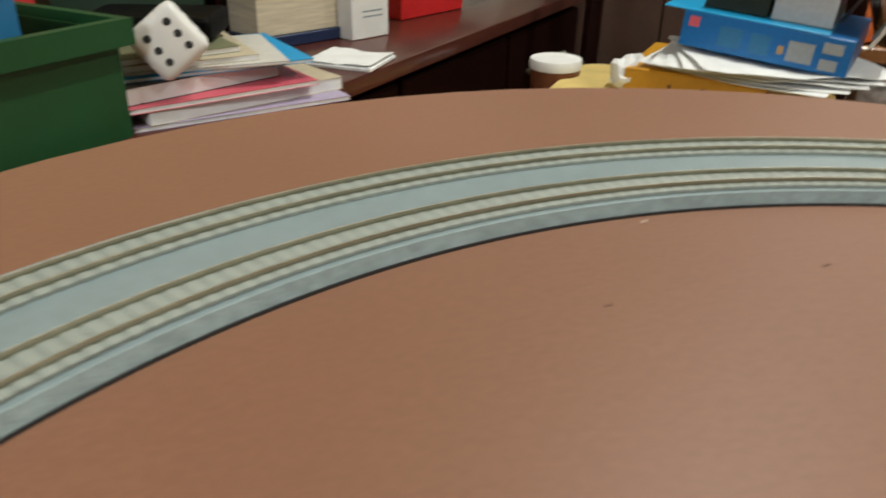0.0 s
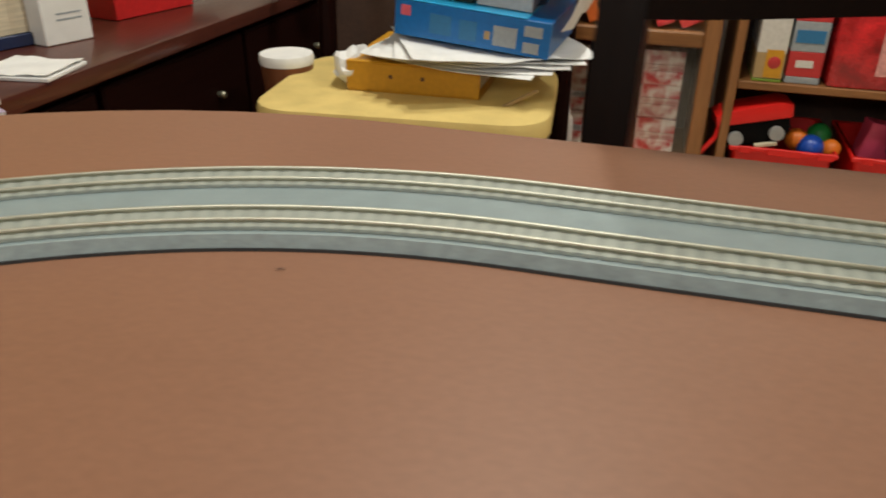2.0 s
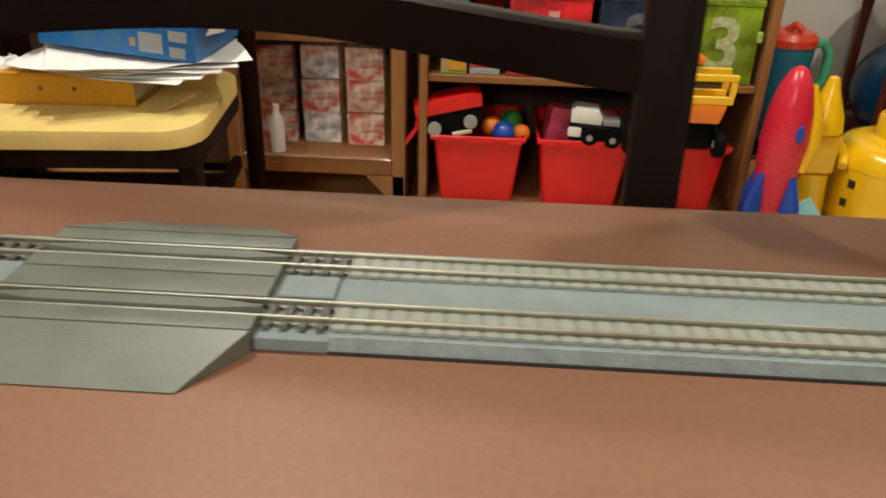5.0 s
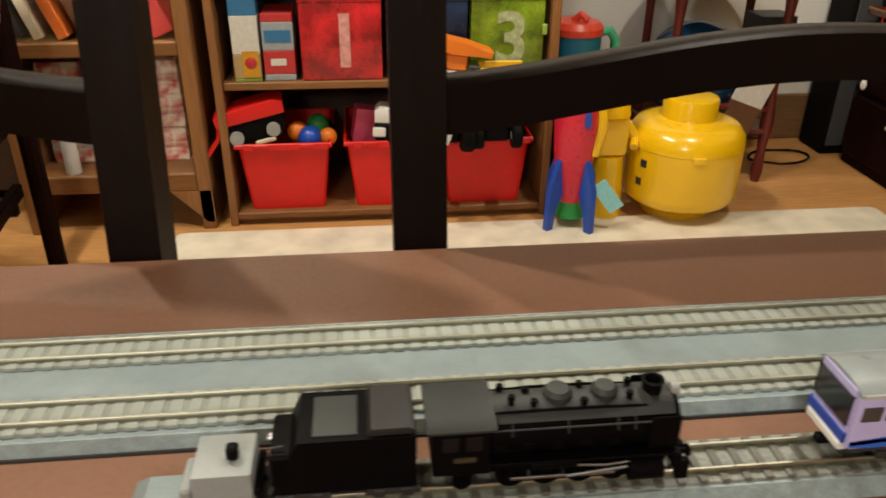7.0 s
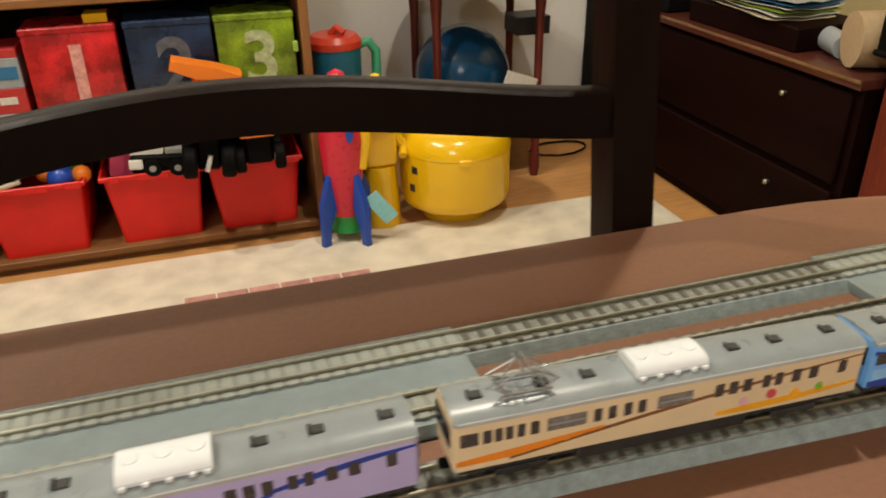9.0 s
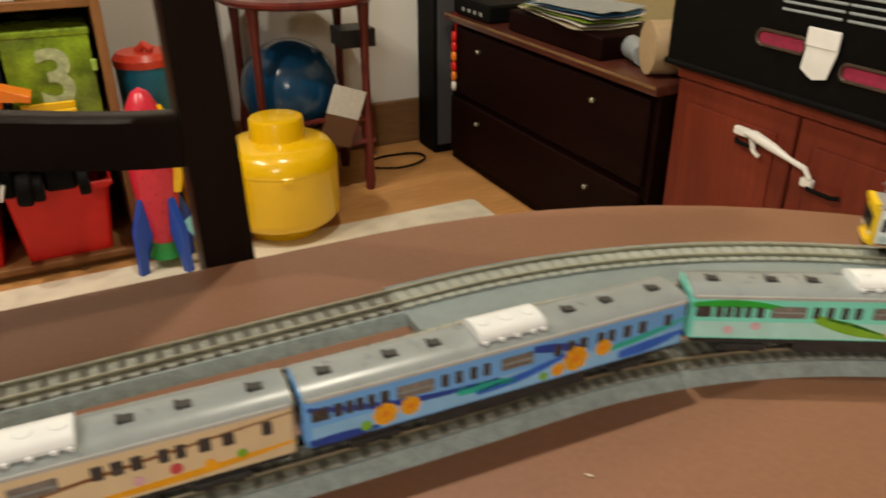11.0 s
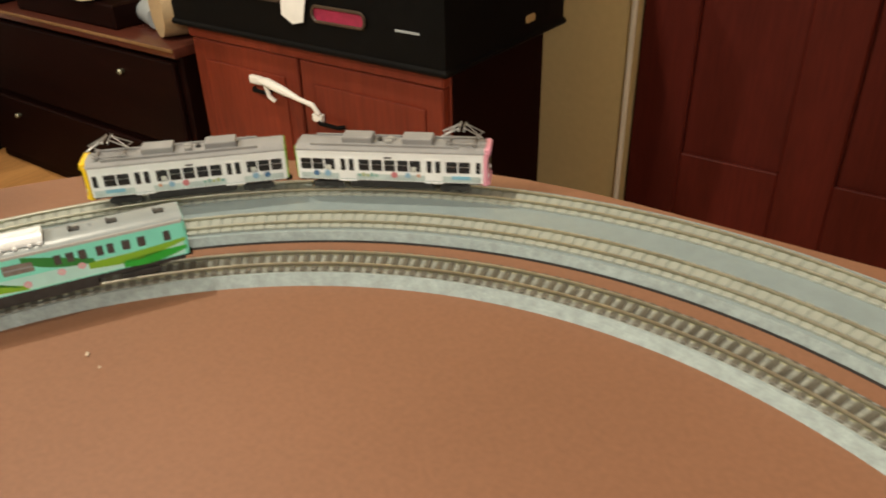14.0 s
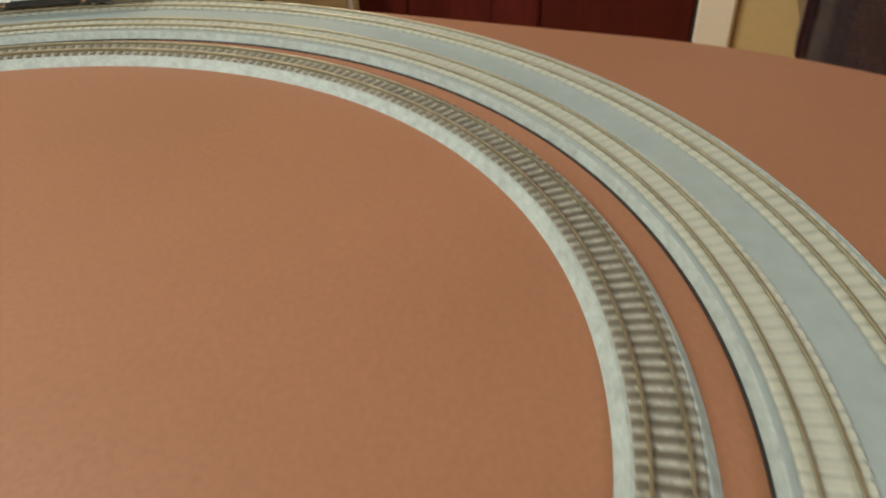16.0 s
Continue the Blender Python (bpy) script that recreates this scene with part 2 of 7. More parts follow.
def rounded(x0, x1, y0, y1, r, n=10):
    """Outline of a rectangle with round corners."""
    return (ring_pts(x1 - r, y0 + r, r, -90, 0, n) + ring_pts(x1 - r, y1 - r, r, 0, 90, n)
            + ring_pts(x0 + r, y1 - r, r, 90, 180, n) + ring_pts(x0 + r, y0 + r, r, 180, 270, n))


# ---- the room ----
X0, X1, Y0, Y1, ZC = -2.3, 2.12, -2.6, 2.12, 1.72


def structure(name, bm, material, label, category):
    ob = part(name, bm, material)
    return tagged(ob, label, category, kind="structure")


structure("floor", box(B(), X0 - 0.15, X1 + 0.15, Y0 - 0.15, Y1 + 0.15, FLOOR - 0.08, FLOOR), FLOOR_WOOD, "honey-coloured wooden floor", "floor")
structure("ceiling", box(B(), X0 - 0.15, X1 + 0.15, Y0 - 0.15, Y1 + 0.15, ZC, ZC + 0.08), CEILING, "plain white ceiling", "ceiling")
structure("wall_north", box(B(), X0 - 0.15, X1 + 0.15, Y1, Y1 + 0.12, FLOOR, ZC), WHITE_WALL, "off-white painted wall behind the toy shelf", "wall")
structure("wall_south", box(B(), X0 - 0.15, X1 + 0.15, Y0 - 0.12, Y0, FLOOR, ZC), BEIGE_WALL, "beige painted wall", "wall")
structure("wall_west", box(B(), X0 - 0.12, X0, Y0, Y1, FLOOR, ZC), BEIGE_WALL, "beige painted wall behind the sideboard", "wall")
DY0, DY1 = -0.585, 0.20
w = box(B(), X1, X1 + 0.12, DY1, Y1, FLOOR, ZC)
box(w, X1, X1 + 0.12, Y0, DY0, FLOOR, ZC)
box(w, X1, X1 + 0.12, DY0, DY1, 1.35, ZC)
structure("wall_east", w, BEIGE_WALL, "beige painted wall with a wooden door", "wall")
structure("baseboard", box(B(), X0, X1, Y1 - 0.018, Y1 - 0.0005, FLOOR, FLOOR + 0.15, 0.004), BASE_BROWN, "tall brown wooden baseboard", "baseboard")

# door with recessed panels, in its white casing
d = thing("door_1", (X1 + 0.02, 0, FLOOR), "dark reddish-brown panelled wooden door, closed", "door", kind="structure")
DH = 2.04
for y0, y1 in ((DY0 + 0.006, DY0 + 0.14), (-0.245, -0.155 + 0.02), (DY1 - 0.125, DY1 - 0.004)):
    part("stile", box(B(), 0, 0.04, y0, y1, 0.005, DH, 0.004), DOOR_WOOD, d)
for z0, z1 in ((0.005, 0.20), (0.95, 1.08), (1.90, DH)):
    for y0, y1 in ((DY0 + 0.14, -0.245), (-0.135, DY1 - 0.125)):
        part("rail", box(B(), 0.001, 0.039, y0, y1, z0, z1, 0.003), DOOR_WOOD, d)
for z0, z1 in ((0.20, 0.95), (1.08, 1.90)):
    for y0, y1 in ((DY0 + 0.14, -0.245), (-0.135, DY1 - 0.125)):
        part("panel", box(B(), 0.014, 0.03, y0, y1, z0, z1), DOOR_WOOD, d)
structure("trim", box(B(), X1 - 0.022, X1 - 0.001, DY0 - 0.075, DY0, FLOOR, 1.40, 0.005), TRIM_WHITE, "white painted door casing", "trim")
structure("trim", box(B(), X1 - 0.012, X1 - 0.001, DY1, DY1 + 0.012, FLOOR, 1.36, 0.003), TRIM_WHITE, "narrow pale strip along the door", "trim")

# rug with a pink woven band
rug = thing("rug", (0, 0, FLOOR), "cream woollen rug with a faded pink band", "rug")
part("mat", prism(B(), rounded(-0.43, 1.40, -0.9, 1.54, 0.02, 3), 0, 0.009, bevel=0.003), RUG, rug)
for i in range(6):
    x = 0.145 + i * 0.07
    part("pink_tile", box(B(), x, x + 0.066, 1.255, 1.328, 0.009, 0.0115, 0.001), RUG_PINK, rug)

# the table, with a brown vinyl cover
table = thing("dining_table", (0, -0.42, FLOOR), "large dining table with rounded ends under a brown vinyl cover", "table")
TX0, TX1, TY0, TY1, TR, TE = -0.915, 0.902, -0.93, 0.072, 0.335, 0.37


def table_out(g):
    x0, x1, y0, y1 = TX0 - g, TX1 + g, TY0 - g + 0.42, TY1 + g + 0.42
    return (ring_pts(x1 - TE, y0 + TE, TE, -90, 0, 18) + ring_pts(x1 - TE, y1 - TE, TE, 0, 90, 18)
            + ring_pts(x0 + TR, y1 - TR, TR, 90, 180, 16) + ring_pts(x0 + TR, y0 + TR, TR, 180, 270, 16))


part("cover", prism(B(), table_out(0.002), -FLOOR - 0.006, -FLOOR, bevel=0.003), TABLECLOTH, table, "brown vinyl table cover")
part("tabletop", prism(B(), table_out(0.0), -FLOOR - 0.034, -FLOOR - 0.0062), DARK_WOOD, table)
part("apron", prism(B(), rounded(TX0 + 0.13, TX1 - 0.13, TY0 + 0.55, TY1 + 0.29, 0.2), -FLOOR - 0.12, -FLOOR - 0.0341), DARK_WOOD, table)
for x in (TX0 + 0.3, TX1 - 0.3):
    for y in (-0.3, 0.3):
        part("leg", lathe(B(), [(0.03, 0), (0.024, 0.06), (0.035, 0.3), (0.04, 0.59)], 20, pose(x, y, 0)), DARK_WOOD, table)

# ---- the model railway ----
solid_grey = mat("light_grey_stop_plastic", (0.31, 0.335, 0.33), 0.55, 0, 0.05, 80, 0.05, 900)
XL, XR, RL, RR = -0.4891, 0.5374, 0.3357, 0.3424
LS = XR - XL
INNER = -0.0700
WIDE_L, WIDE_R = 1.070, 1.118


def widen(s):
    """How much the tracks are widened at the length s, to fit the camera's view."""
    x = XL + s
    u = min(1.0, max(0.0, (x - 0.30) / 0.25, (-x - 0.30) / 0.20))
    return 1 + ((WIDE_R if x > 0 else WIDE_L) - 1) * u * u * (3 - 2 * u)


def on_track(s, off=0.0):
    """A place on the outer track's line at the length s, shifted outwards by off; and its sideways vector."""
    k = widen(s)
    if s < 0:
        a = -s / RL
        side = Vector((-math.sin(a), math.cos(a), 0))
        return Vector((XL, -RL, 0)) + side * (RL + off * k), side * k
    if s > LS:
        a = (s - LS) / RR
        side = Vector((math.sin(a), math.cos(a), 0))
        return Vector((XR, -RR, 0)) + side * (RR + off * k), side * k
    return Vector((XL + s, off * k, 0)), Vector((0, k, 0))


def along(s0, s1, step=0.01):
    cuts = [s0] + [c for c in (0.0, LS) if s0 < c < s1] + [s1]
    out = []
    for a, b in zip(cuts, cuts[1:]):
        n = max(2, int((b - a) / (0.02 if a >= 0 and b <= LS else step)))
        out += [a + (b - a) * i / n for i in range(n)]
    return out + [s1]


def bed(bm, profile, s0, s1, origin):
    return sweep(bm, profile, [(on_track(s)[0] - origin, on_track(s)[1]) for s in along(s0, s1)])


RAIL_TOP = 0.0075
TIE_LIGHT = box(B(), -0.0019, 0.0019, -0.0082, 0.0082, 0.0046, 0.0060, 0.0002)
TIE_DARK = box(B(), -0.0013, 0.0013, -0.0082, 0.0082, 0.0042, 0.0060, 0.0003)


def mesh_of(name, bm, material):
    me = bpy.data.meshes.new(name)
    bm.to_mesh(me)
    bm.free()
    me.materials.append(material)
    return me


TIE_LIGHT, TIE_DARK = mesh_of("cream_sleeper", TIE_LIGHT, CONCRETE_TIE), mesh_of("brown_sleeper", TIE_DARK, BROWN_TIE)


def rails(t, s0, s1, lines, origin):
    for off in lines:
        for r in (-0.0047, 0.0047):
            a = off + r
            web = part("rail", bed(B(), [(a - 0.0009, 0.0053), (a + 0.0009, 0.0053), (a + 0.0008, 0.0055), (a + 0.0003, 0.0057), (a + 0.0003, 0.0067), (a - 0.0003, 0.0067), (a - 0.0003, 0.0057), (a - 0.0008, 0.0055)], s0 + 0.0002, s1 - 0.0002, origin), RAIL, t)
            part("rail_head", bed(B(), [(a - 0.00042, 0.0067), (a + 0.00042, 0.0067), (a + 0.00042, 0.0073), (a + 0.0003, RAIL_TOP), (a - 0.0003, RAIL_TOP), (a - 0.00042, 0.0073)], s0 + 0.0002, s1 - 0.0002, origin), RAIL_HEAD, web)


def ties(t, s0, s1, lines, mesh, pitch, origin):
    n = int((s1 - s0) / (pitch * widen((s0 + s1) / 2)))
    for off in lines:
        for i in range(n):
            s = s0 + (i + 0.5) * (s1 - s0) / n
            p, side = on_track(s, off)
            k = widen(s)
            piece("sleeper", mesh, t, Matrix.Translation(p - origin) @ pose(0, 0, 0, 0, 0, math.degrees(math.atan2(-side.x, side.y))) @ Matrix.Diagonal((k, k, 1, 1)))


def slab_section(s0, s1, label):
    o = on_track((s0 + s1) / 2)[0]
    t = thing("double_track_section", (o.x, o.y, 0), label, "track section", "outer double track")
    part("slab", bed(B(), [(-0.0432, 0), (0.0102, 0), (0.0102, 0.0046), (-0.0432, 0.0046)], s0, s1, o), SLAB, t)
    part("shoulder", bed(B(), [(-0.0458, 0), (-0.0433, 0), (-0.0433, 0.0048), (-0.0439, 0.0048)], s0, s1, o), SLAB_SIDE, t, "speckled grey sloping edge")
    # Dark strip that paints the slab's contact shadow on the table.
    part("base_lip", bed(B(), [(-0.0467, 0), (-0.0459, 0), (-0.0459, 0.0009), (-0.0464, 0.0009)], s0, s1, o), FOOT_SHADE, t, "thin dark strip for the shadow along the slab's foot")
    part("shoulder", bed(B(), [(0.0103, 0), (0.0128, 0), (0.0109, 0.0048), (0.0103, 0.0048)], s0, s1, o), SLAB_SIDE, t)
    for off in (0.0, -0.033):
        part("track_bed", bed(B(), [(off - 0.0079, 0.0047), (off + 0.0079, 0.0047), (off + 0.0075, 0.0057), (off - 0.0075, 0.0057)], s0, s1, o), TIE_BED, t)
    rails(t, s0, s1, (0.0, -0.033), o)
    ties(t, s0, s1, (0.0, -0.033), TIE_LIGHT, 0.0057, o)
    return t


def ballast_section(s0, s1, line, name, label, group):
    o = on_track((s0 + s1) / 2, line)[0]
    t = thing(name, (o.x, o.y, 0), label, "track section", group)
    part("roadbed", bed(B(), [(line - 0.0125, 0), (line + 0.0125, 0), (line + 0.0092, 0.0046), (line - 0.0092, 0.0046)], s0, s1, o), SLAB_SIDE, t)
    part("ballast_strip", bed(B(), [(line - 0.0084, 0.0044), (line + 0.0084, 0.0044), (line + 0.0079, 0.0054), (line - 0.0079, 0.0054)], s0, s1, o), BALLAST, t, "darker grey strip of ballast")
    rails(t, s0, s1, (line,), o)
    ties(t, s0, s1, (line,), TIE_DARK, 0.0061, o)
    return t


Q = math.pi / 4
CROSS0, CROSS1 = -0.323 - XL, -0.191 - XL
TWIN0, TWIN1 = 0.338 - XL, 0.517 - XL
CURVE = "curved double track section on a pale grey slab with cream sleepers"
STRAIGHT = "straight double track section on a pale grey slab with cream sleepers"
for k in range(3):
    slab_section(-(k + 1) * Q * RL, -k * Q * RL, CURVE)
slab_section(0.0, CROSS0, STRAIGHT)
slab_section(CROSS1, (CROSS1 + TWIN0) / 2, STRAIGHT)
slab_section((CROSS1 + TWIN0) / 2, TWIN0, STRAIGHT)
slab_section(TWIN1, LS + Q * RR, CURVE)
slab_section(LS + Q * RR, LS + 2 * Q * RR, CURVE)
slab_section(LS + 2 * Q * RR, LS + 3 * Q * RR, CURVE)
slab_section(LS + 3 * Q * RR, LS + 4 * Q * RR, CURVE)
for line in (0.0, -0.033):
    ballast_section(TWIN0, TWIN1, line, "single_track_section", "straight single track on grey ballast with dark brown sleepers", "straight single tracks")
S_IN = -0.008 - XL
K0 = LS + 0.018
for a, b in ((S_IN, 0.18 - XL), (0.18 - XL, 0.40 - XL), (0.40 - XL, K0), (K0, LS + Q * RR + 0.018), (LS + Q * RR + 0.018, LS + 2 * Q * RR + 0.018), (LS + 2 * Q * RR + 0.018, LS + 3 * Q * RR + 0.018), (LS + 3 * Q * RR + 0.018, LS + 4 * Q * RR)):
    ballast_section(a, b, INNER, "single_track_section", "single track on grey ballast with dark brown sleepers" + (", straight" if b <= K0 else ", curved"), "inner single track")

# level crossing between two straight sections
o = Vector(((CROSS0 + CROSS1) / 2 + XL, -0.0165, 0))
t = thing("level_crossing_track", (o.x, o.y, 0), "olive-grey double track level crossing with sloping approach", "track section", "outer double track")
c0, c1 = CROSS0 + XL - o.x, CROSS1 + XL - o.x
part("slab", box(B(), c0, c1, -0.0290, 0.0290, 0, 0.0040), SLAB, t)
rails(t, CROSS0, CROSS1, (0.0, -0.033), o)
P0, P1 = -0.300 - o.x, -0.2135 - o.x
for a, b in ((c0, P0), (P1, c1)):
    n = 4
    for k in range(n):
        for line in (0.0165, -0.0165):
            piece("sleeper", TIE_DARK, t, pose(a + (b - a) * (k + 0.5) / n, line, 0))
    part("gap_cover", box(B(), a + 0.002, b - 0.002, -0.0068, 0.0068, 0.0041, 0.0058, 0.0004), SLAB, t)
for y0, y1, flare0, flare1 in ((-0.0300, -0.0222, 0, 0), (-0.0190, -0.0140, 0.0020, 0.0020), (-0.0108, 0.0014, 0, 0), (0.0024, 0.0108, 0, 0), (0.0140, 0.0190, 0.0020, 0.0020), (0.0222, 0.0300, 0, 0)):
    q = 0.014
    bm = prism(B(), [(P0, y0 + flare0), (P0 + q, y0), (P1 - q, y0), (P1, y0 + flare0), (P1, y1 - flare1), (P1 - q, y1), (P0 + q, y1), (P0, y1 - flare1)], 0.0047, 0.0077, bevel=0.0002)
    part("deck_plate", bm, CROSSING, t)
for sgn, y in ((-1, -0.0309), (1, 0.0309)):
    bm = B()
    ys = y + sgn * 0.0215
    pts = [(P0, y, 0.0077), (P1, y, 0.0077), (P1 - 0.0155, ys, 0.0004), (P0 + 0.0155, ys, 0.0004), (P0, y, 0.0001), (P1, y, 0.0001)]
    v = [bm.verts.new(p) for p in pts]
    for f in ((0, 1, 2, 3), (0, 3, 4), (1, 5, 2), (0, 4, 5, 1), (4, 3, 2, 5)):
        bm.faces.new([v[i] for i in f])
    part("ramp", bm, CROSSING, t, "sloping road ramp")
for y in (-0.0165, 0.0165):
    part("groove_floor", box(B(), P0, P1, y - 0.0145, y + 0.0145, 0.0041, 0.0046), BROWN_TIE, t)

# buffer stop at the end of the inner track
SY_ = INNER
t = thing("buffer_stop", (-0.0005, SY_, 0), "pale grey plastic buffer stop on the end of the inner track", "buffer stop")
bm = box(B(), -0.0072, 0.0078, -0.0080, 0.0080, 0.0046, 0.0192, 0.0007, seg=2)
part("block", bm, solid_grey, t)
part("ledge", box(B(), -0.0105, -0.0073, -0.0078, 0.0050, 0.0046, 0.0150, 0.0007), solid_grey, t)
part("lamp", box(B(), 0.0012, 0.0042, -0.0030, 0.0005, 0.0193, 0.0232, 0.0006), BLACK_PLASTIC, t)
part("buffer_beam", box(B(), 0.0079, 0.0098, -0.0075, 0.0075, 0.0110, 0.0140, 0.0004), BLACK_PLASTIC, t)
bm = prism(B(), [(-0.0275, -0.0125), (-0.0073, -0.0125), (-0.0073, 0.0125), (-0.0275, 0.0125)], 0.0, 0.0046)
for v in bm.verts:
    if v.co.z > 0.002:
        v.co.y *= 0.75
        v.co.x = max(v.co.x, -0.0225)
part("end_shoulder", bm, SLAB, t)

# ---- trains ----
TRAM_WHITE = mat("white_tram_body_plastic", (0.82, 0.85, 0.86), 0.4, 0, 0.03, 90, 0.03, 1500)
TRAM_BLUE = mat("pale_blue_printed_band", (0.52, 0.62, 0.62), 0.4, 0, 0.14, 120, 0.03, 1500)
TRAM_ROOF = mat("mid_grey_roof_plastic", (0.255, 0.258, 0.262), 0.6, 0, 0.06, 120, 0.08, 1800)
TRAM_YELLOW = mat("yellow_tram_front", (0.80, 0.52, 0.01), 0.35, 0, 0.04, 90, 0.03, 1500)
TRAM_PINK = mat("pink_tram_front", (0.74, 0.32, 0.42), 0.35, 0, 0.04, 90, 0.03, 1500)
TRAM_GREEN = mat("lime_green_tram_end", (0.36, 0.58, 0.09), 0.35, 0, 0.04, 90, 0.03, 1500)
GLASS_DARK = mat("smoked_window_plastic", (0.016, 0.016, 0.018), 0.12, 0, 0.1, 150, 0.0, 800, spec=0.6)
CAR_GLASS = mat("brown_tinted_window_plastic", (0.060, 0.056, 0.055), 0.25, 0, 0.1, 150, 0.0, 800)
CAR_GLASS_WIDE = mat("pale_brown_window_plastic", (0.21, 0.19, 0.17), 0.25, 0, 0.2, 300, 0.0, 800)
AC_WHITE = mat("cool_white_plastic", (0.80, 0.84, 0.86), 0.24, 0, 0.03, 60, 0.03, 900)
WIRE = mat("dull_silver_wire", (0.42, 0.42, 0.43), 0.35, 1.0, 0.08, 200, 0.05, 1500)
PANTO = mat("grey_pantograph_wire", (0.34, 0.34, 0.34), 0.42, 0.7, 0.08, 200, 0.05, 1500)
UNDER = mat("dark_underframe_plastic", (0.03, 0.029, 0.028), 0.55, 0, 0.2, 250, 0.2, 1500)


def solid(name, rgb, rough=0.45):
    return mat(name, rgb, rough, 0, 0.06, 100, 0.03, 1200)


DECAL = {k: solid("printed_" + k, c) for k, c in (("orange", (0.82, 0.26, 0.02)), ("blue", (0.10, 0.32, 0.55)), ("red", (0.62, 0.08, 0.10)),
         ("navy", (0.02, 0.06, 0.36)), ("sky", (0.12, 0.45, 0.70)), ("green", (0.02, 0.22, 0.04)), ("black", (0.02, 0.02, 0.02)), ("teal", (0.05, 0.33, 0.33)),
         ("pale", (0.62, 0.64, 0.60)), ("gold", (0.90, 0.42, 0.015)), ("lime", (0.22, 0.48, 0.03)), ("rose", (0.78, 0.46, 0.54)), ("brown", (0.22, 0.09, 0.03)), ("soft_orange", (0.62, 0.34, 0.22)), ("soft_blue", (0.24, 0.42, 0.58)), ("soft_red", (0.55, 0.18, 0.20)),
         ("soft_navy", (0.06, 0.16, 0.32)), ("soft_lime", (0.40, 0.46, 0.20)), ("soft_teal", (0.20, 0.40, 0.36)), ("soft_sky", (0.20, 0.45, 0.60)), ("leaf", (0.02, 0.42, 0.04)), ("teal_green", (0.02, 0.46, 0.36)), ("royal", (0.03, 0.14, 0.65)))}


def shell(length, half, z0, z1, nose=0.0015):
    """A car body: slightly rounded ends and roof edges."""
    bm = prism(B(), rounded(-length / 2, length / 2, -half, half, nose, 4), z0, z1)
    return bm


def roof_bm(length, half, z0, rise):
    bm = B()
    prof = [(-half, z0), (half, z0), (half, z0 + rise * 0.25), (half * 0.82, z0 + rise * 0.72), (half * 0.4, z0 + rise), (-half * 0.4, z0 + rise), (-half * 0.82, z0 + rise * 0.72), (-half, z0 + rise * 0.25)]
    sweep(bm, prof, [(Vector((x, 0, 0)), Vector((0, 1, 0))) for x in (-length / 2, length / 2)])
    return bm


def bogie(t, x, wheel=0.0028, gauge=0.0045, base=0.0075, half=0.0062):
    g = part("bogie", B(), UNDER, t)
    bm = bmesh.new()
    for y in (-half, half):
        box(bm, x - base, x + base, y - 0.0008, y + 0.0008, RAIL_TOP + 0.0016, RAIL_TOP + 0.0042, 0.0003)
        for k in (-0.5, 0.5):
            box(bm, x + k * base - 0.0016, x + k * base + 0.0016, y - 0.0012, y + 0.0012, RAIL_TOP + 0.0012, RAIL_TOP + 0.0038, 0.0003)
    box(bm, x - base * 0.8, x + base * 0.8, -half, half, RAIL_TOP + 0.0030, RAIL_TOP + 0.0044)
    bm.to_mesh(g.data)
    bm.free()
    for k in (-0.55, 0.55):
        bm = B()
        for y in (-gauge, gauge):
            lathe(bm, [(0.0005, -0.0006), (wheel, -0.0006), (wheel, 0.0006), (0.0005, 0.0006)], 16, pose(x + k * base, y, RAIL_TOP + wheel, 90))
        part("wheelset", bm, WIRE, g)
    return g


def pantograph(t, x, z):
    r = 0.00036
    bm = B()
    for y in (-0.0042, 0.0042):
        tube(bm, [(x - 0.008, y, z + 0.0012), (x + 0.008, y, z + 0.0012)], r * 1.4, 5)
    for dx in (-0.006, 0.006):
        tube(bm, [(x + dx, -0.0055, z + 0.001), (x + dx, 0.0055, z + 0.001)], r * 1.4, 5)
        for y in (-0.005, 0.005):
            lathe(bm, [(0.0007, -0.0004), (0.0005, 0.0010)], 8, pose(x + dx, y, z))
    p = part("pantograph", bm, PANTO, t, "folded grey wire pantograph")
    for sx in (-1, 1):
        for y in (-0.0042, 0.0042):
            part("arm", tube(B(), [(x + sx * 0.0055, y, z + 0.0014), (x + sx * 0.0100, y * 0.9, z + 0.0042), (x + sx * 0.0012, y * 0.7, z + 0.0088)], r, 5), PANTO, p)
        part("brace", tube(B(), [(x + sx * 0.010, -0.0038, z + 0.0042), (x + sx * 0.0012, 0.003, z + 0.0088)], r * 0.8, 5), PANTO, p)
        part("collector", tube(B(), [(x + sx * 0.0012, -0.0062, z + 0.0082), (x + sx * 0.0012, -0.0048, z + 0.0092), (x + sx * 0.0012, 0.0048, z + 0.0082), (x + sx * 0.0012, 0.0062, z + 0.0082)], r * 1.3, 5), PANTO, p)
    return p


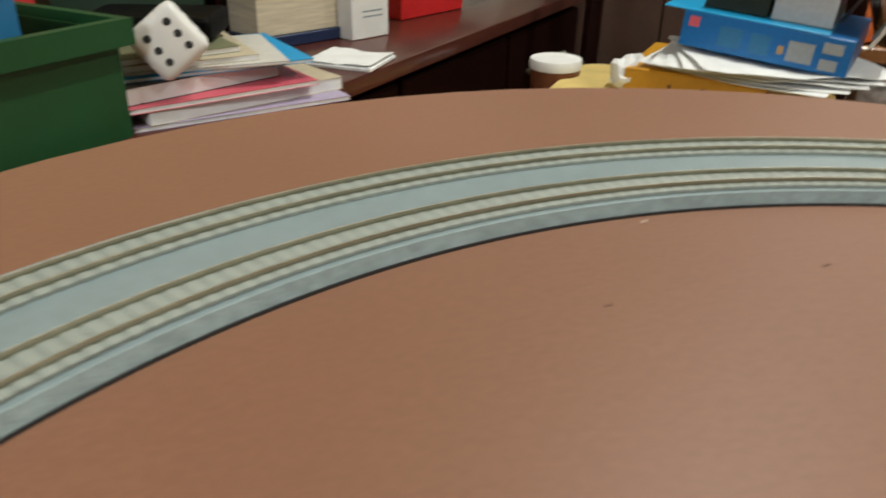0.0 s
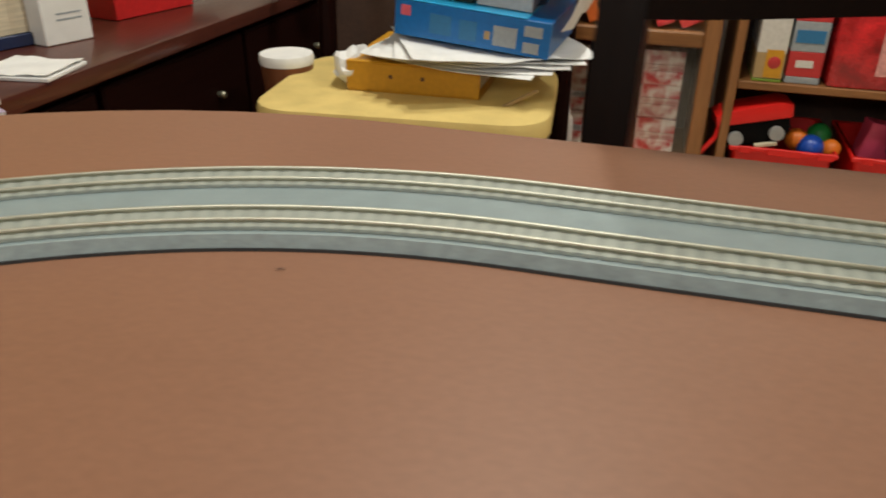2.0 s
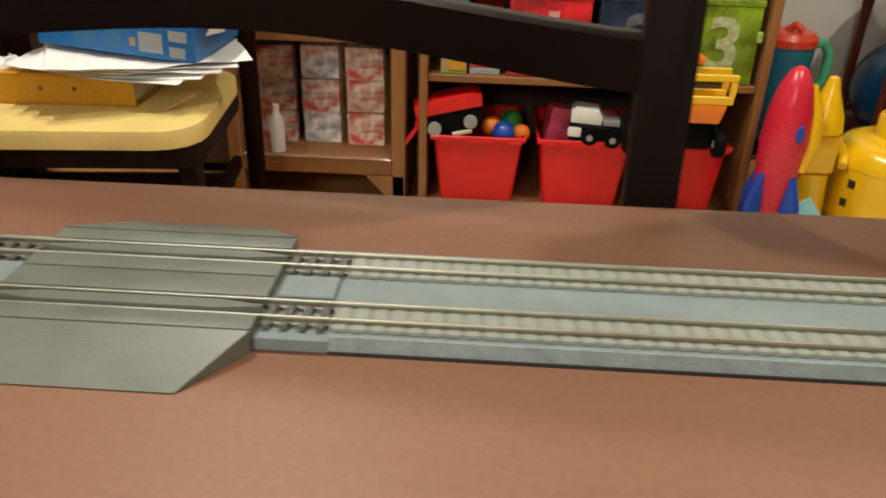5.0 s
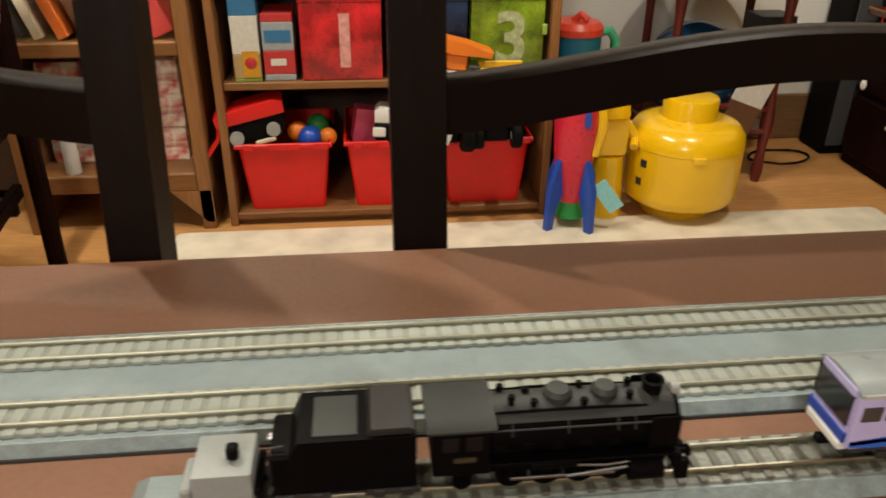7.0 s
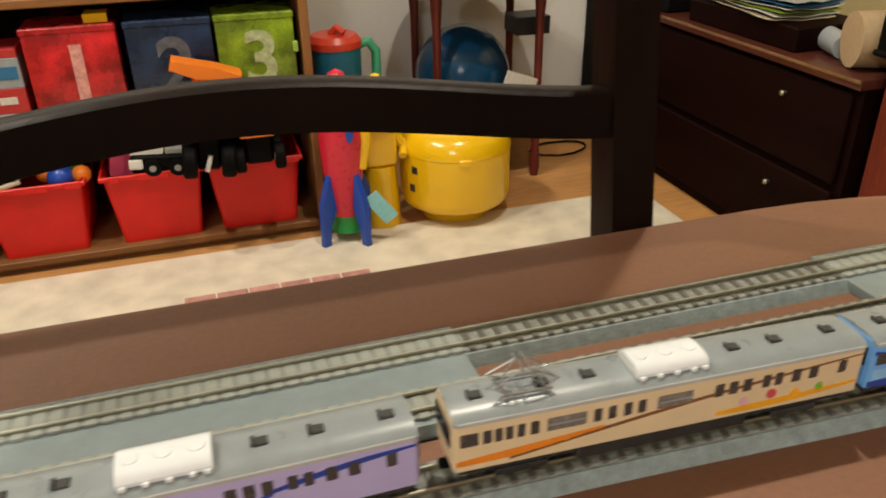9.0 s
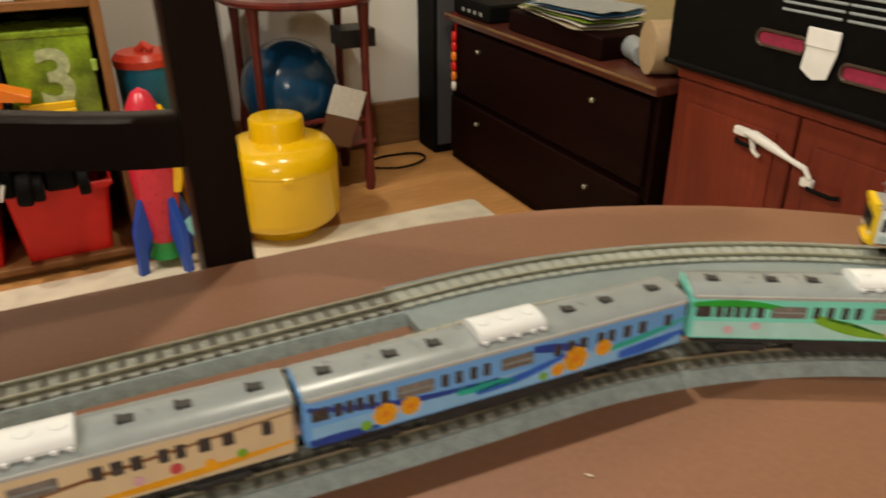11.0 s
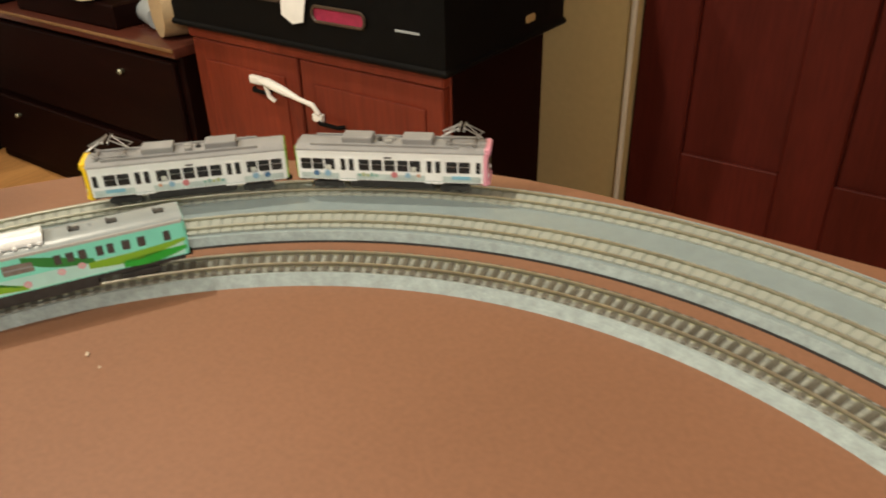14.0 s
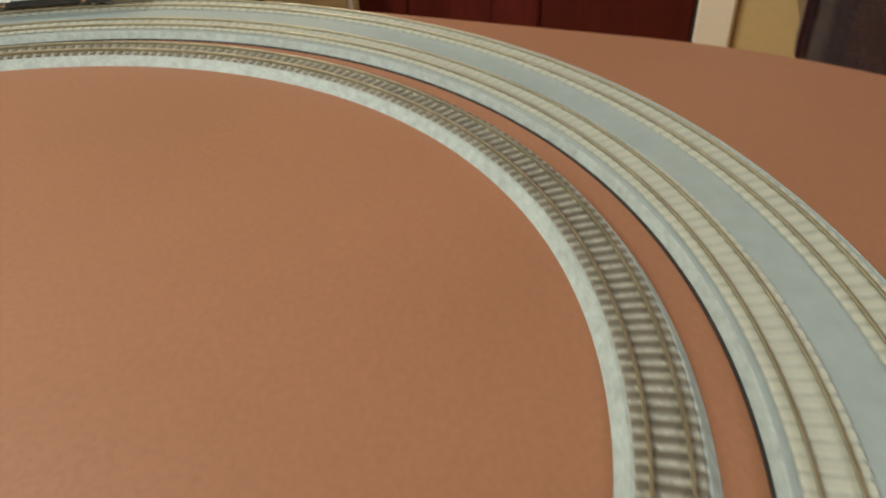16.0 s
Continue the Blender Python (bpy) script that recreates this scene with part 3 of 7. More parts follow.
def tram_car(m, front, rear, label, pan):
    """A short tram car; pan is the end (-1 or 1) that carries the cab and the pantograph."""
    t = thing("model_tram_car", m, label, "model tram", "two-car tram")
    Lc, hw, z0, z1 = 0.0932, 0.0084, RAIL_TOP + 0.0064, RAIL_TOP + 0.0212
    body = part("body", shell(Lc, hw, z0, z1), TRAM_WHITE, t)
    part("skirt_band", shell(Lc - 0.003, hw + 0.00012, z0 + 0.0004, z0 + 0.0034, 0.001), TRAM_BLUE, body, "pale blue printed lower band")
    roof = part("roof", roof_bm(Lc - 0.0006, hw + 0.0001, z1, 0.0030), TRAM_ROOF, t)
    zt = z1 + 0.0028
    u = -pan
    for x in (-0.0132, 0.0164):
        x *= u
        bm = box(B(), x - 0.0074, x + 0.0074, -0.0048, 0.0048, zt, zt + 0.0032, 0.0004)
        ac_ = part("air_conditioner", bm, TRAM_ROOF, t)
        part("rim", box(B(), x - 0.0078, x + 0.0078, -0.0051, 0.0051, zt - 0.0001, zt + 0.0006, 0.0002), TRAM_ROOF, ac_)
    for x, y, s_ in ((0.0005, 0.0012, 0.0020), (0.0010, -0.0026, 0.0018), (0.0056, 0.0, 0.0010)):
        x *= u
        part("roof_box", box(B(), x - s_, x + s_, y - 0.0013, y + 0.0013, zt - 0.0002, zt + 0.0016, 0.0003), GREY_PLASTIC if y else UNDER, t)
    for y in (-0.0062, 0.0062):
        part("roof_walkway", box(B(), -Lc * 0.42, Lc * 0.36, y - 0.0005, y + 0.0005, zt - 0.0006, zt + 0.0005), TRAM_ROOF, t)
    wz0, wz1 = z1 - 0.0096, z1 - 0.0038
    # panes: seats between two pairs of doors, on both sides
    wins = [(-0.0382, 0.0052), (-0.0317, 0.0052), (-0.0248, 0.0027), (-0.0204, 0.0026), (-0.0131, 0.0050), (-0.0067, 0.0050), (0.0, 0.0050),
            (0.0067, 0.0050), (0.0133, 0.0050), (0.0199, 0.0026), (0.0242, 0.0026), (0.0312, 0.0045), (0.0374, 0.0050), (0.0437, 0.0050)]
    wins = [(x * 0.955, w_ * 1.05) for x, w_ in wins]
    for y, sg in ((-hw, -1), (hw, 1)):
        for x, w_ in wins:
            x *= u
            door = w_ < 0.003
            dz = 0.0003 if door else 0.0
            pane = part("window", box(B(), x - w_ / 2, x + w_ / 2, y - 0.00026, y + 0.00026, wz0 - dz, wz1 + dz, 0.0002), GLASS_DARK, body)
            if not door and abs(x * u + 0.0125) > 0.001 and abs(x * u - 0.0298) > 0.001:
                part("sash", box(B(), x - w_ / 2 + 0.0002, x + w_ / 2 - 0.0002, y - 0.00040, y + 0.00040, (wz0 + wz1) / 2 + 0.0003, (wz0 + wz1) / 2 + 0.0006), WIRE, pane)
        for x in (-0.0216, 0.0211):
            x *= u
            part("door", box(B(), x - 0.0045, x + 0.0045, y - 0.00019, y + 0.00019, z0 + 0.0006, wz1 + 0.0010, 0.0002), TRAM_WHITE, body)
            part("step", box(B(), x - 0.0046, x + 0.0046, y - 0.0005, y + 0.0005, z0 - 0.0005, z0 - 0.0001), TRAM_WHITE, body)
        for x, c, r_ in ((-0.0142, "orange", 0.0009), (-0.0088, "blue", 0.0014), (-0.0022, "red", 0.0016), (0.0312, "blue", 0.0016), (0.0368, "navy", 0.0015)):
            bm = lathe(B(), [(0.0, 0), (r_, 0), (r_, 0.0003), (0, 0.0003)], 14, pose(x * u, y + sg * 0.0001, z0 + 0.0033, 90 if sg < 0 else -90))
            part("printed_disc", bm, DECAL["soft_" + c], body)
        for k in range(5):
            x = (0.0068 + k * 0.0021) * u
            part("printed_bar", box(B(), x - 0.0007, x + 0.0007, y - 0.0003, y + 0.0003, z0 + 0.0022, z0 + 0.0034 + 0.0006 * (k % 2)), DECAL["soft_lime" if k in (2, 3) else "soft_teal"], body)
        x = -0.0350 * u
        part("printed_bar", box(B(), x - 0.0045, x + 0.0045, y - 0.0003, y + 0.0003, z0 + 0.0018, z0 + 0.0036), DECAL["soft_sky"], body)
        for x in (-0.0125, 0.0298):
            x *= u
            part("printed_patch", box(B(), x - 0.0014 + 0.0007 * u, x + 0.0014 + 0.0007 * u, y - 0.00045, y + 0.00045, wz0 + 0.0002, wz0 + 0.0028, 0.0003), DECAL["pale"], body)
        part("gutter", box(B(), -Lc / 2 + 0.001, Lc / 2 - 0.001, y - 0.0003, y + 0.0003, z1 - 0.0006, z1 + 0.0001), TRAM_WHITE, body)
        part("destination_plate", box(B(), 0.0008 * u - 0.0018, 0.0008 * u + 0.0018, y - 0.0003, y + 0.0003, wz1 + 0.0009, wz1 + 0.0016), UNDER, body)
        x = pan * (Lc / 2 - 0.0034)
        part("cab_window", box(B(), x - 0.0011, x + 0.0011, y - 0.00026, y + 0.00026, wz0, wz1, 0.0002), GLASS_DARK, body)
    x = pan * Lc / 2
    end = part("cab_front", prism(B(), rounded(min(x - pan * 0.0012, x + pan * 0.0012), max(x - pan * 0.0012, x + pan * 0.0012), -hw - 0.0002, hw + 0.0002, 0.0009, 3), z0 - 0.0010, z1 + 0.0010, bevel=0.0006), front, t)
    part("visor", box(B(), x - 0.0016 + pan * 0.0008, x + 0.0016 + pan * 0.0008, -hw * 0.93, hw * 0.93, z1 - 0.0006, z1 + 0.0026, 0.0010, seg=2), front, end)
    for y in (-0.0048, 0.0, 0.0048):
        part("window", box(B(), x + pan * 0.0008, x + pan * 0.0015, y - 0.0020, y + 0.0020, wz0 - 0.0004, wz1 + 0.0004, 0.0003), GLASS_DARK, end)
    for y in (-0.0056, 0.0056):
        part("headlight", lathe(B(), [(0, 0), (0.0011, 0), (0.0009, 0.0008), (0, 0.0008)], 12, pose(x + pan * 0.0010, y, z0 + 0.0034, 0, 90 * pan)), WHITE_PLASTIC, end)
    part("bumper", box(B(), x + pan * 0.001 - 0.0014, x + pan * 0.001 + 0.0014, -hw * 0.8, hw * 0.8, z0 - 0.0014, z0 + 0.0008, 0.0004), front, end)
    x = -pan * Lc / 2
    end = part("end_wall", box(B(), x - 0.0004, x + 0.0004, -hw + 0.0008, hw - 0.0008, z0, z1 + 0.0018, 0.0003), rear, t, "lime green end wall")
    for y in (-0.0048, 0.0, 0.0048):
        part("window", box(B(), x - pan * 0.0003, x - pan * 0.0007, y - 0.0018, y + 0.0018, wz0 - 0.0004, wz1 + 0.0004, 0.0002), GLASS_DARK, end)
    part("underframe", box(B(), -0.021, 0.021, -0.0070, 0.0070, RAIL_TOP + 0.0018, z0 - 0.0002, 0.0006), UNDER, t)
    part("floor_plate", box(B(), -Lc / 2 + 0.003, Lc / 2 - 0.003, -0.0060, 0.0060, z0 - 0.0016, z0 - 0.0003), UNDER, t)
    for x in (-0.0318, 0.0318):
        bogie(t, x)
    for sg in (-1, 1):
        part("coupler", box(B(), sg * Lc / 2 - 0.0018, sg * Lc / 2 + 0.0018, -0.0016, 0.0016, RAIL_TOP + 0.0022, RAIL_TOP + 0.0044, 0.0005), BLACK_PLASTIC, t)
    pantograph(t, pan * 0.0350, zt)
    return t


TRAM_S, TRAM_SIZE = 1.340, 1.10


def on_rails(s, base, off=0.0, size=1.0):
    """The pose of a car whose two bogies stand on a track, its middle at the length s."""
    a, b = on_track(s - base * size, off)[0], on_track(s + base * size, off)[0]
    return pose((a.x + b.x) / 2, (a.y + b.y) / 2, 0, 0, 0, math.degrees(math.atan2(b.y - a.y, b.x - a.x))) @ Matrix.Diagonal((size, size, size, 1))


tram_car(on_rails(TRAM_S - 0.0503 * TRAM_SIZE, 0.0318, 0.0, TRAM_SIZE), TRAM_YELLOW, TRAM_GREEN, "white and pale blue model tram car with a yellow cab front", -1)
tram_car(on_rails(TRAM_S + 0.0503 * TRAM_SIZE, 0.0318, 0.0, TRAM_SIZE), TRAM_PINK, TRAM_GREEN, "white and pale blue model tram car with a pink cab front", 1)

# ---- steam locomotive and tender ----
IRON = mat("satin_black_locomotive_plastic", (0.0026, 0.0022, 0.0026), 0.52, 0, 0.15, 150, 0.08, 1500, spec=0.06)
# Lighter grey for upward faces: light from above put into the colour.
IRON_TOP = mat("dark_grey_lit_top_plastic", (0.022, 0.026, 0.024), 0.6, 0, 0.12, 150, 0.12, 1500)


CAB_GLASS = mat("unlit_cab_window", (0.006, 0.006, 0.007), 0.3, 0, 0.1, 150, 0.0, 800, spec=0.2)
# Brass set to a dark tone.
CAB_PLATE = solid("dark_brass_plate", (0.045, 0.036, 0.018), 0.5)


def driver_wheels(t, xs, r, half=0.0056):
    for x in xs:
        for y in (-half, half):
            w_ = part("wheel", lathe(B(), [(0.0006, -0.0007), (r, -0.0007), (r, 0.0007), (r - 0.0008, 0.0007), (r - 0.0009, 0.0003), (0.0014, 0.0003), (0.0012, 0.0008), (0.0, 0.0008)], 22, pose(x, y, RAIL_TOP + r, 90)), IRON, t)
            bm = B()
            for k in range(6):
                a = math.pi * k / 6
                tube(bm, [(x - (r - 0.001) * math.cos(a), y - 0.0008, RAIL_TOP + r - (r - 0.001) * math.sin(a)), (x + (r - 0.001) * math.cos(a), y - 0.0008, RAIL_TOP + r + (r - 0.001) * math.sin(a))], 0.0003, 4)
            part("spokes", bm, IRON, w_)


ten = thing("model_tender", (0.0290, INNER, 0), "black model locomotive tender with a covered bunker", "model train", "steam train")
bm = box(B(), -0.0170, 0.0195, -0.0098, 0.0098, RAIL_TOP + 0.0058, RAIL_TOP + 0.0223)
for v in bm.verts:
    if v.co.x < -0.015 and v.co.z > RAIL_TOP + 0.02:
        v.co.x = -0.0095
tb = part("tank", bm, IRON, ten)
part("rear_deck", box(B(), -0.0168, -0.0092, -0.0086, 0.0086, RAIL_TOP + 0.0060, RAIL_TOP + 0.0172, 0.0008), IRON, ten)
part("hatch_plate", box(B(), -0.0060, 0.0052, -0.0080, 0.0074, RAIL_TOP + 0.0222, RAIL_TOP + 0.0227, 0.0002), IRON_TOP, tb, "dull grey top plate")
part("bunker", prism(B(), [(0.0060, RAIL_TOP + 0.0200), (0.0193, RAIL_TOP + 0.0200), (0.0193, RAIL_TOP + 0.0236), (0.0178, RAIL_TOP + 0.0244), (0.0085, RAIL_TOP + 0.0244)], -0.0088, 0.0088, pose(0, 0, 0, 90), 0.0006), solid("black_bunker_plastic", (0.011, 0.010, 0.009), 0.6), ten, "black coal bunker cover, slightly lighter than the tank")
part("ladder_rail", tube(B(), [(-0.0173, -0.006, RAIL_TOP + 0.006), (-0.0173, -0.006, RAIL_TOP + 0.018), (-0.0135, -0.006, RAIL_TOP + 0.0185)], 0.0003, 5), IRON_TOP, ten)
for x in (-0.0095, 0.0135):
    bogie(ten, x, 0.0031, 0.0045, 0.0072, 0.0072)
part("coupler", box(B(), -0.0210, -0.0165, -0.0018, 0.0018, RAIL_TOP + 0.0030, RAIL_TOP + 0.0058, 0.0005), BLACK_PLASTIC, ten)
part("rear_lamp", lathe(B(), [(0, 0), (0.0013, 0), (0.0012, 0.0016), (0, 0.0016)], 12, pose(-0.0167, 0.004, RAIL_TOP + 0.0130, 0, -90)), WIRE, ten)

lo = thing("model_steam_locomotive", (0.0860, INNER, 0), "black model steam locomotive standing in front of the tender", "model train", "steam train")
bx = RAIL_TOP + 0.0168
part("boiler", lathe(B(), [(0.0, -0.019), (0.0072, -0.019), (0.0078, -0.0185), (0.0078, 0.030), (0.0072, 0.0312), (0.0058, 0.0316), (0.0, 0.0318)], 28, Matrix.Translation((0.0, 0, bx)) @ pose(0, 0, 0, 0, 90)), IRON, lo)
cab = part("cab", box(B(), -0.0335, -0.0185, -0.0094, 0.0094, RAIL_TOP + 0.0075, RAIL_TOP + 0.0222, 0.0006), IRON, lo)
part("cab_roof", roof_bm(0.0175, 0.0102, RAIL_TOP + 0.0222, 0.0026), IRON_TOP, cab, "dull grey cab roof")
cab.children[0].matrix_basis = Matrix.Translation((-0.0262, 0, 0))
for y in (-0.0095, 0.0095):
    for x in (-0.0290, -0.0230):
        part("window", box(B(), x - 0.0021, x + 0.0021, y - 0.0002, y + 0.0002, RAIL_TOP + 0.0160, RAIL_TOP + 0.0204, 0.0002), CAB_GLASS, cab)
    part("number_plate", box(B(), -0.0280, -0.0225, y - 0.0003, y + 0.0003, RAIL_TOP + 0.0125, RAIL_TOP + 0.0140), CAB_PLATE, cab)
    part("running_board", box(B(), -0.0185, 0.0300, y * 0.97 - 0.0016, y * 0.97 + 0.0016, RAIL_TOP + 0.0112, RAIL_TOP + 0.0121, 0.0002), IRON, lo)
    part("smoke_deflector", box(B(), 0.0225, 0.0305, y * 0.93 - 0.0003, y * 0.93 + 0.0003, RAIL_TOP + 0.0125, RAIL_TOP + 0.0225, 0.0002), IRON, lo)
    part("cylinder", lathe(B(), [(0, -0.0045), (0.0034, -0.0045), (0.0034, 0.0045), (0, 0.0045)], 16, Matrix.Translation((0.0225, y * 0.86, RAIL_TOP + 0.0058)) @ pose(0, 0, 0, 0, 90)), IRON, lo)
    part("side_rod", box(B(), -0.0130, 0.0150, y * 0.80 - 0.0004, y * 0.80 + 0.0004, RAIL_TOP + 0.0034, RAIL_TOP + 0.0044, 0.0002), WIRE, lo)
    part("main_rod", tube(B(), [(0.0020, y * 0.84, RAIL_TOP + 0.0040), (0.0200, y * 0.84, RAIL_TOP + 0.0060)], 0.0005, 6), WIRE, lo)
    part("handrail", tube(B(), [(-0.018, y * 0.86, bx + 0.0038), (0.026, y * 0.86, bx + 0.0038)], 0.00028, 5), IRON_TOP, lo)
zt = bx + 0.0072
part("sand_dome", lathe(B(), [(0.0038, -0.001), (0.0038, 0.0018), (0.0029, 0.0030), (0.0, 0.0035)], 20, pose(-0.0002, 0, zt)), IRON_TOP, lo)
part("steam_dome", lathe(B(), [(0.0036, -0.001), (0.0036, 0.0018), (0.0027, 0.0030), (0.0, 0.0035)], 20, pose(0.0122, 0, zt)), IRON_TOP, lo)
part("chimney", lathe(B(), [(0.0034, -0.001), (0.0026, 0.0008), (0.0027, 0.0034), (0.0031, 0.0038), (0.0022, 0.0038), (0.0020, 0.0018), (0.0, 0.0018)], 20, pose(0.0250, 0, zt)), IRON, lo)
part("headlamp", lathe(B(), [(0, 0), (0.0019, 0), (0.0021, 0.0022), (0.0016, 0.0023), (0.0, 0.0015)], 14, pose(0.0298, 0, zt + 0.0004, 0, 90)), GREY_PLASTIC, lo)
# Thin arc over the boiler that carries the painted top light.
arc = [k * 0.19 for k in range(-5, 6)]
top = B()
sweep(top, [(0.0079 * math.sin(a), bx + 0.0079 * math.cos(a)) for a in arc] + [(0.0081 * math.sin(a), bx + 0.0081 * math.cos(a)) for a in arc[::-1]], [(Vector((x, 0, 0)), Vector((0, 1, 0))) for x in (-0.0182, 0.0296)])
part("boiler_cladding", top, IRON_TOP, lo, "grey-green boiler top, light from above put into its colour")
for x, y, h in ((-0.0150, 0.0030, 0.0022), (-0.0128, -0.0024, 0.0028), (-0.0085, 0.0016, 0.0020), (-0.0070, -0.0030, 0.0016), (0.0060, -0.0034, 0.0014), (0.0062, 0.0030, 0.0018), (0.0182, -0.0026, 0.0022), (0.0190, 0.0022, 0.0026)):
    part("valve", lathe(B(), [(0.0008, -0.0014), (0.0008, h * 0.5), (0.0011, h * 0.6), (0.0009, h), (0, h)], 10, pose(x, y, zt + 0.0002)), IRON, lo)
for y in (-0.0046, 0.0046):
    part("steam_pipe", tube(B(), [(-0.0175, y, zt - 0.0006), (-0.0060, y * 1.06, zt - 0.0002), (0.0080, y * 1.06, zt - 0.0002), (0.0225, y, zt - 0.0008)], 0.0004, 6), IRON, lo)
for y in (-0.0086, 0.0086):
    part("air_tank", lathe(B(), [(0, -0.006), (0.0014, -0.006), (0.0016, -0.005), (0.0016, 0.005), (0.0014, 0.006), (0, 0.006)], 14, Matrix.Translation((-0.0020, y, RAIL_TOP + 0.0097)) @ pose(0, 0, 0, 0, 90)), IRON, lo)
    part("valve_rod", tube(B(), [(0.0005, y, RAIL_TOP + 0.0085), (0.0120, y, RAIL_TOP + 0.0075), (0.0190, y, RAIL_TOP + 0.0082)], 0.0004, 6), WIRE, lo)
bm = B()
for x in (-0.013, 0.0015, 0.0145, 0.019):
    tube(bm, [(x, 0.0079 * math.sin(a), bx + 0.0079 * math.cos(a)) for a in [k * 0.35 for k in range(-4, 5)]], 0.0003, 5)
part("boiler_band", bm, IRON_TOP, lo)
bm = B()
for k in range(5):
    x = -0.016 + k * 0.0075
    box(bm, x - 0.0018, x + 0.0018, -0.0078, -0.0062, bx - 0.004 + 0.001 * (k % 2), bx - 0.001, 0.0004)
part("pump", bm, IRON, lo)
part("frame", box(B(), -0.030, 0.030, -0.0045, 0.0045, RAIL_TOP + 0.0038, RAIL_TOP + 0.0112), IRON, lo)
for y in (-0.0080, 0.0080):
    part("front_step", box(B(), 0.0315, 0.0348, y - 0.0012, y + 0.0012, RAIL_TOP + 0.0010, RAIL_TOP + 0.0072, 0.0003), IRON, lo)
    part("buffer", lathe(B(), [(0, 0), (0.0009, 0), (0.0009, 0.0022), (0.0017, 0.0023), (0.0016, 0.0030), (0, 0.0030)], 12, pose(0.0325, y * 0.72, RAIL_TOP + 0.0080, 0, 90)), IRON, lo)
part("pilot", box(B(), 0.0300, 0.0325, -0.0088, 0.0088, RAIL_TOP + 0.0050, RAIL_TOP + 0.0095, 0.0004), IRON, lo)
part("coupler", box(B(), 0.0325, 0.0365, -0.0018, 0.0018, RAIL_TOP + 0.0030, RAIL_TOP + 0.0060, 0.0005), BLACK_PLASTIC, lo)
driver_wheels(lo, (-0.0125, -0.0032, 0.0061, 0.0152), 0.0043)
driver_wheels(lo, (0.0262, -0.0255), 0.0026)

# ---- four-car railcar set on the inner track ----
ROOF_EDGE = solid("pale_grey_roof_edge", (0.46, 0.48, 0.47), 0.35)
CAR_ROOF = mat("silver_grey_roof_plastic", (0.265, 0.300, 0.310), 0.30, 0, 0.05, 120, 0.05, 1800)


def ribbon(bm, y, pts, width, th=0.0002):
    """A flat printed ribbon on a side wall, along points (x, z)."""
    n = len(pts)
    for (x0, z0, w0), (x1, z1, w1) in zip(pts, pts[1:]):
        a = [bm.verts.new(p) for p in ((x0, y, z0 - w0), (x1, y, z1 - w1), (x1, y, z1 + w1), (x0, y, z0 + w0))]
        bm.faces.new(a)
    bmesh.ops.remove_doubles(bm, verts=bm.verts, dist=1e-6)
    r = bmesh.ops.extrude_face_region(bm, geom=list(bm.faces))
    bmesh.ops.translate(bm, verts=[v for v in r["geom"] if isinstance(v, bmesh.types.BMVert)], vec=(0, th if y < 0 else -th, 0))
    return bm


def curve_pts(x0, x1, z0, z1, bow, w, n=14):
    return [(x0 + (x1 - x0) * k / n, z0 + (z1 - z0) * k / n + bow * math.sin(math.pi * k / n), w * (0.35 + 0.65 * math.sin(math.pi * min(1, 0.15 + k / n * 0.85)))) for k in range(n + 1)]


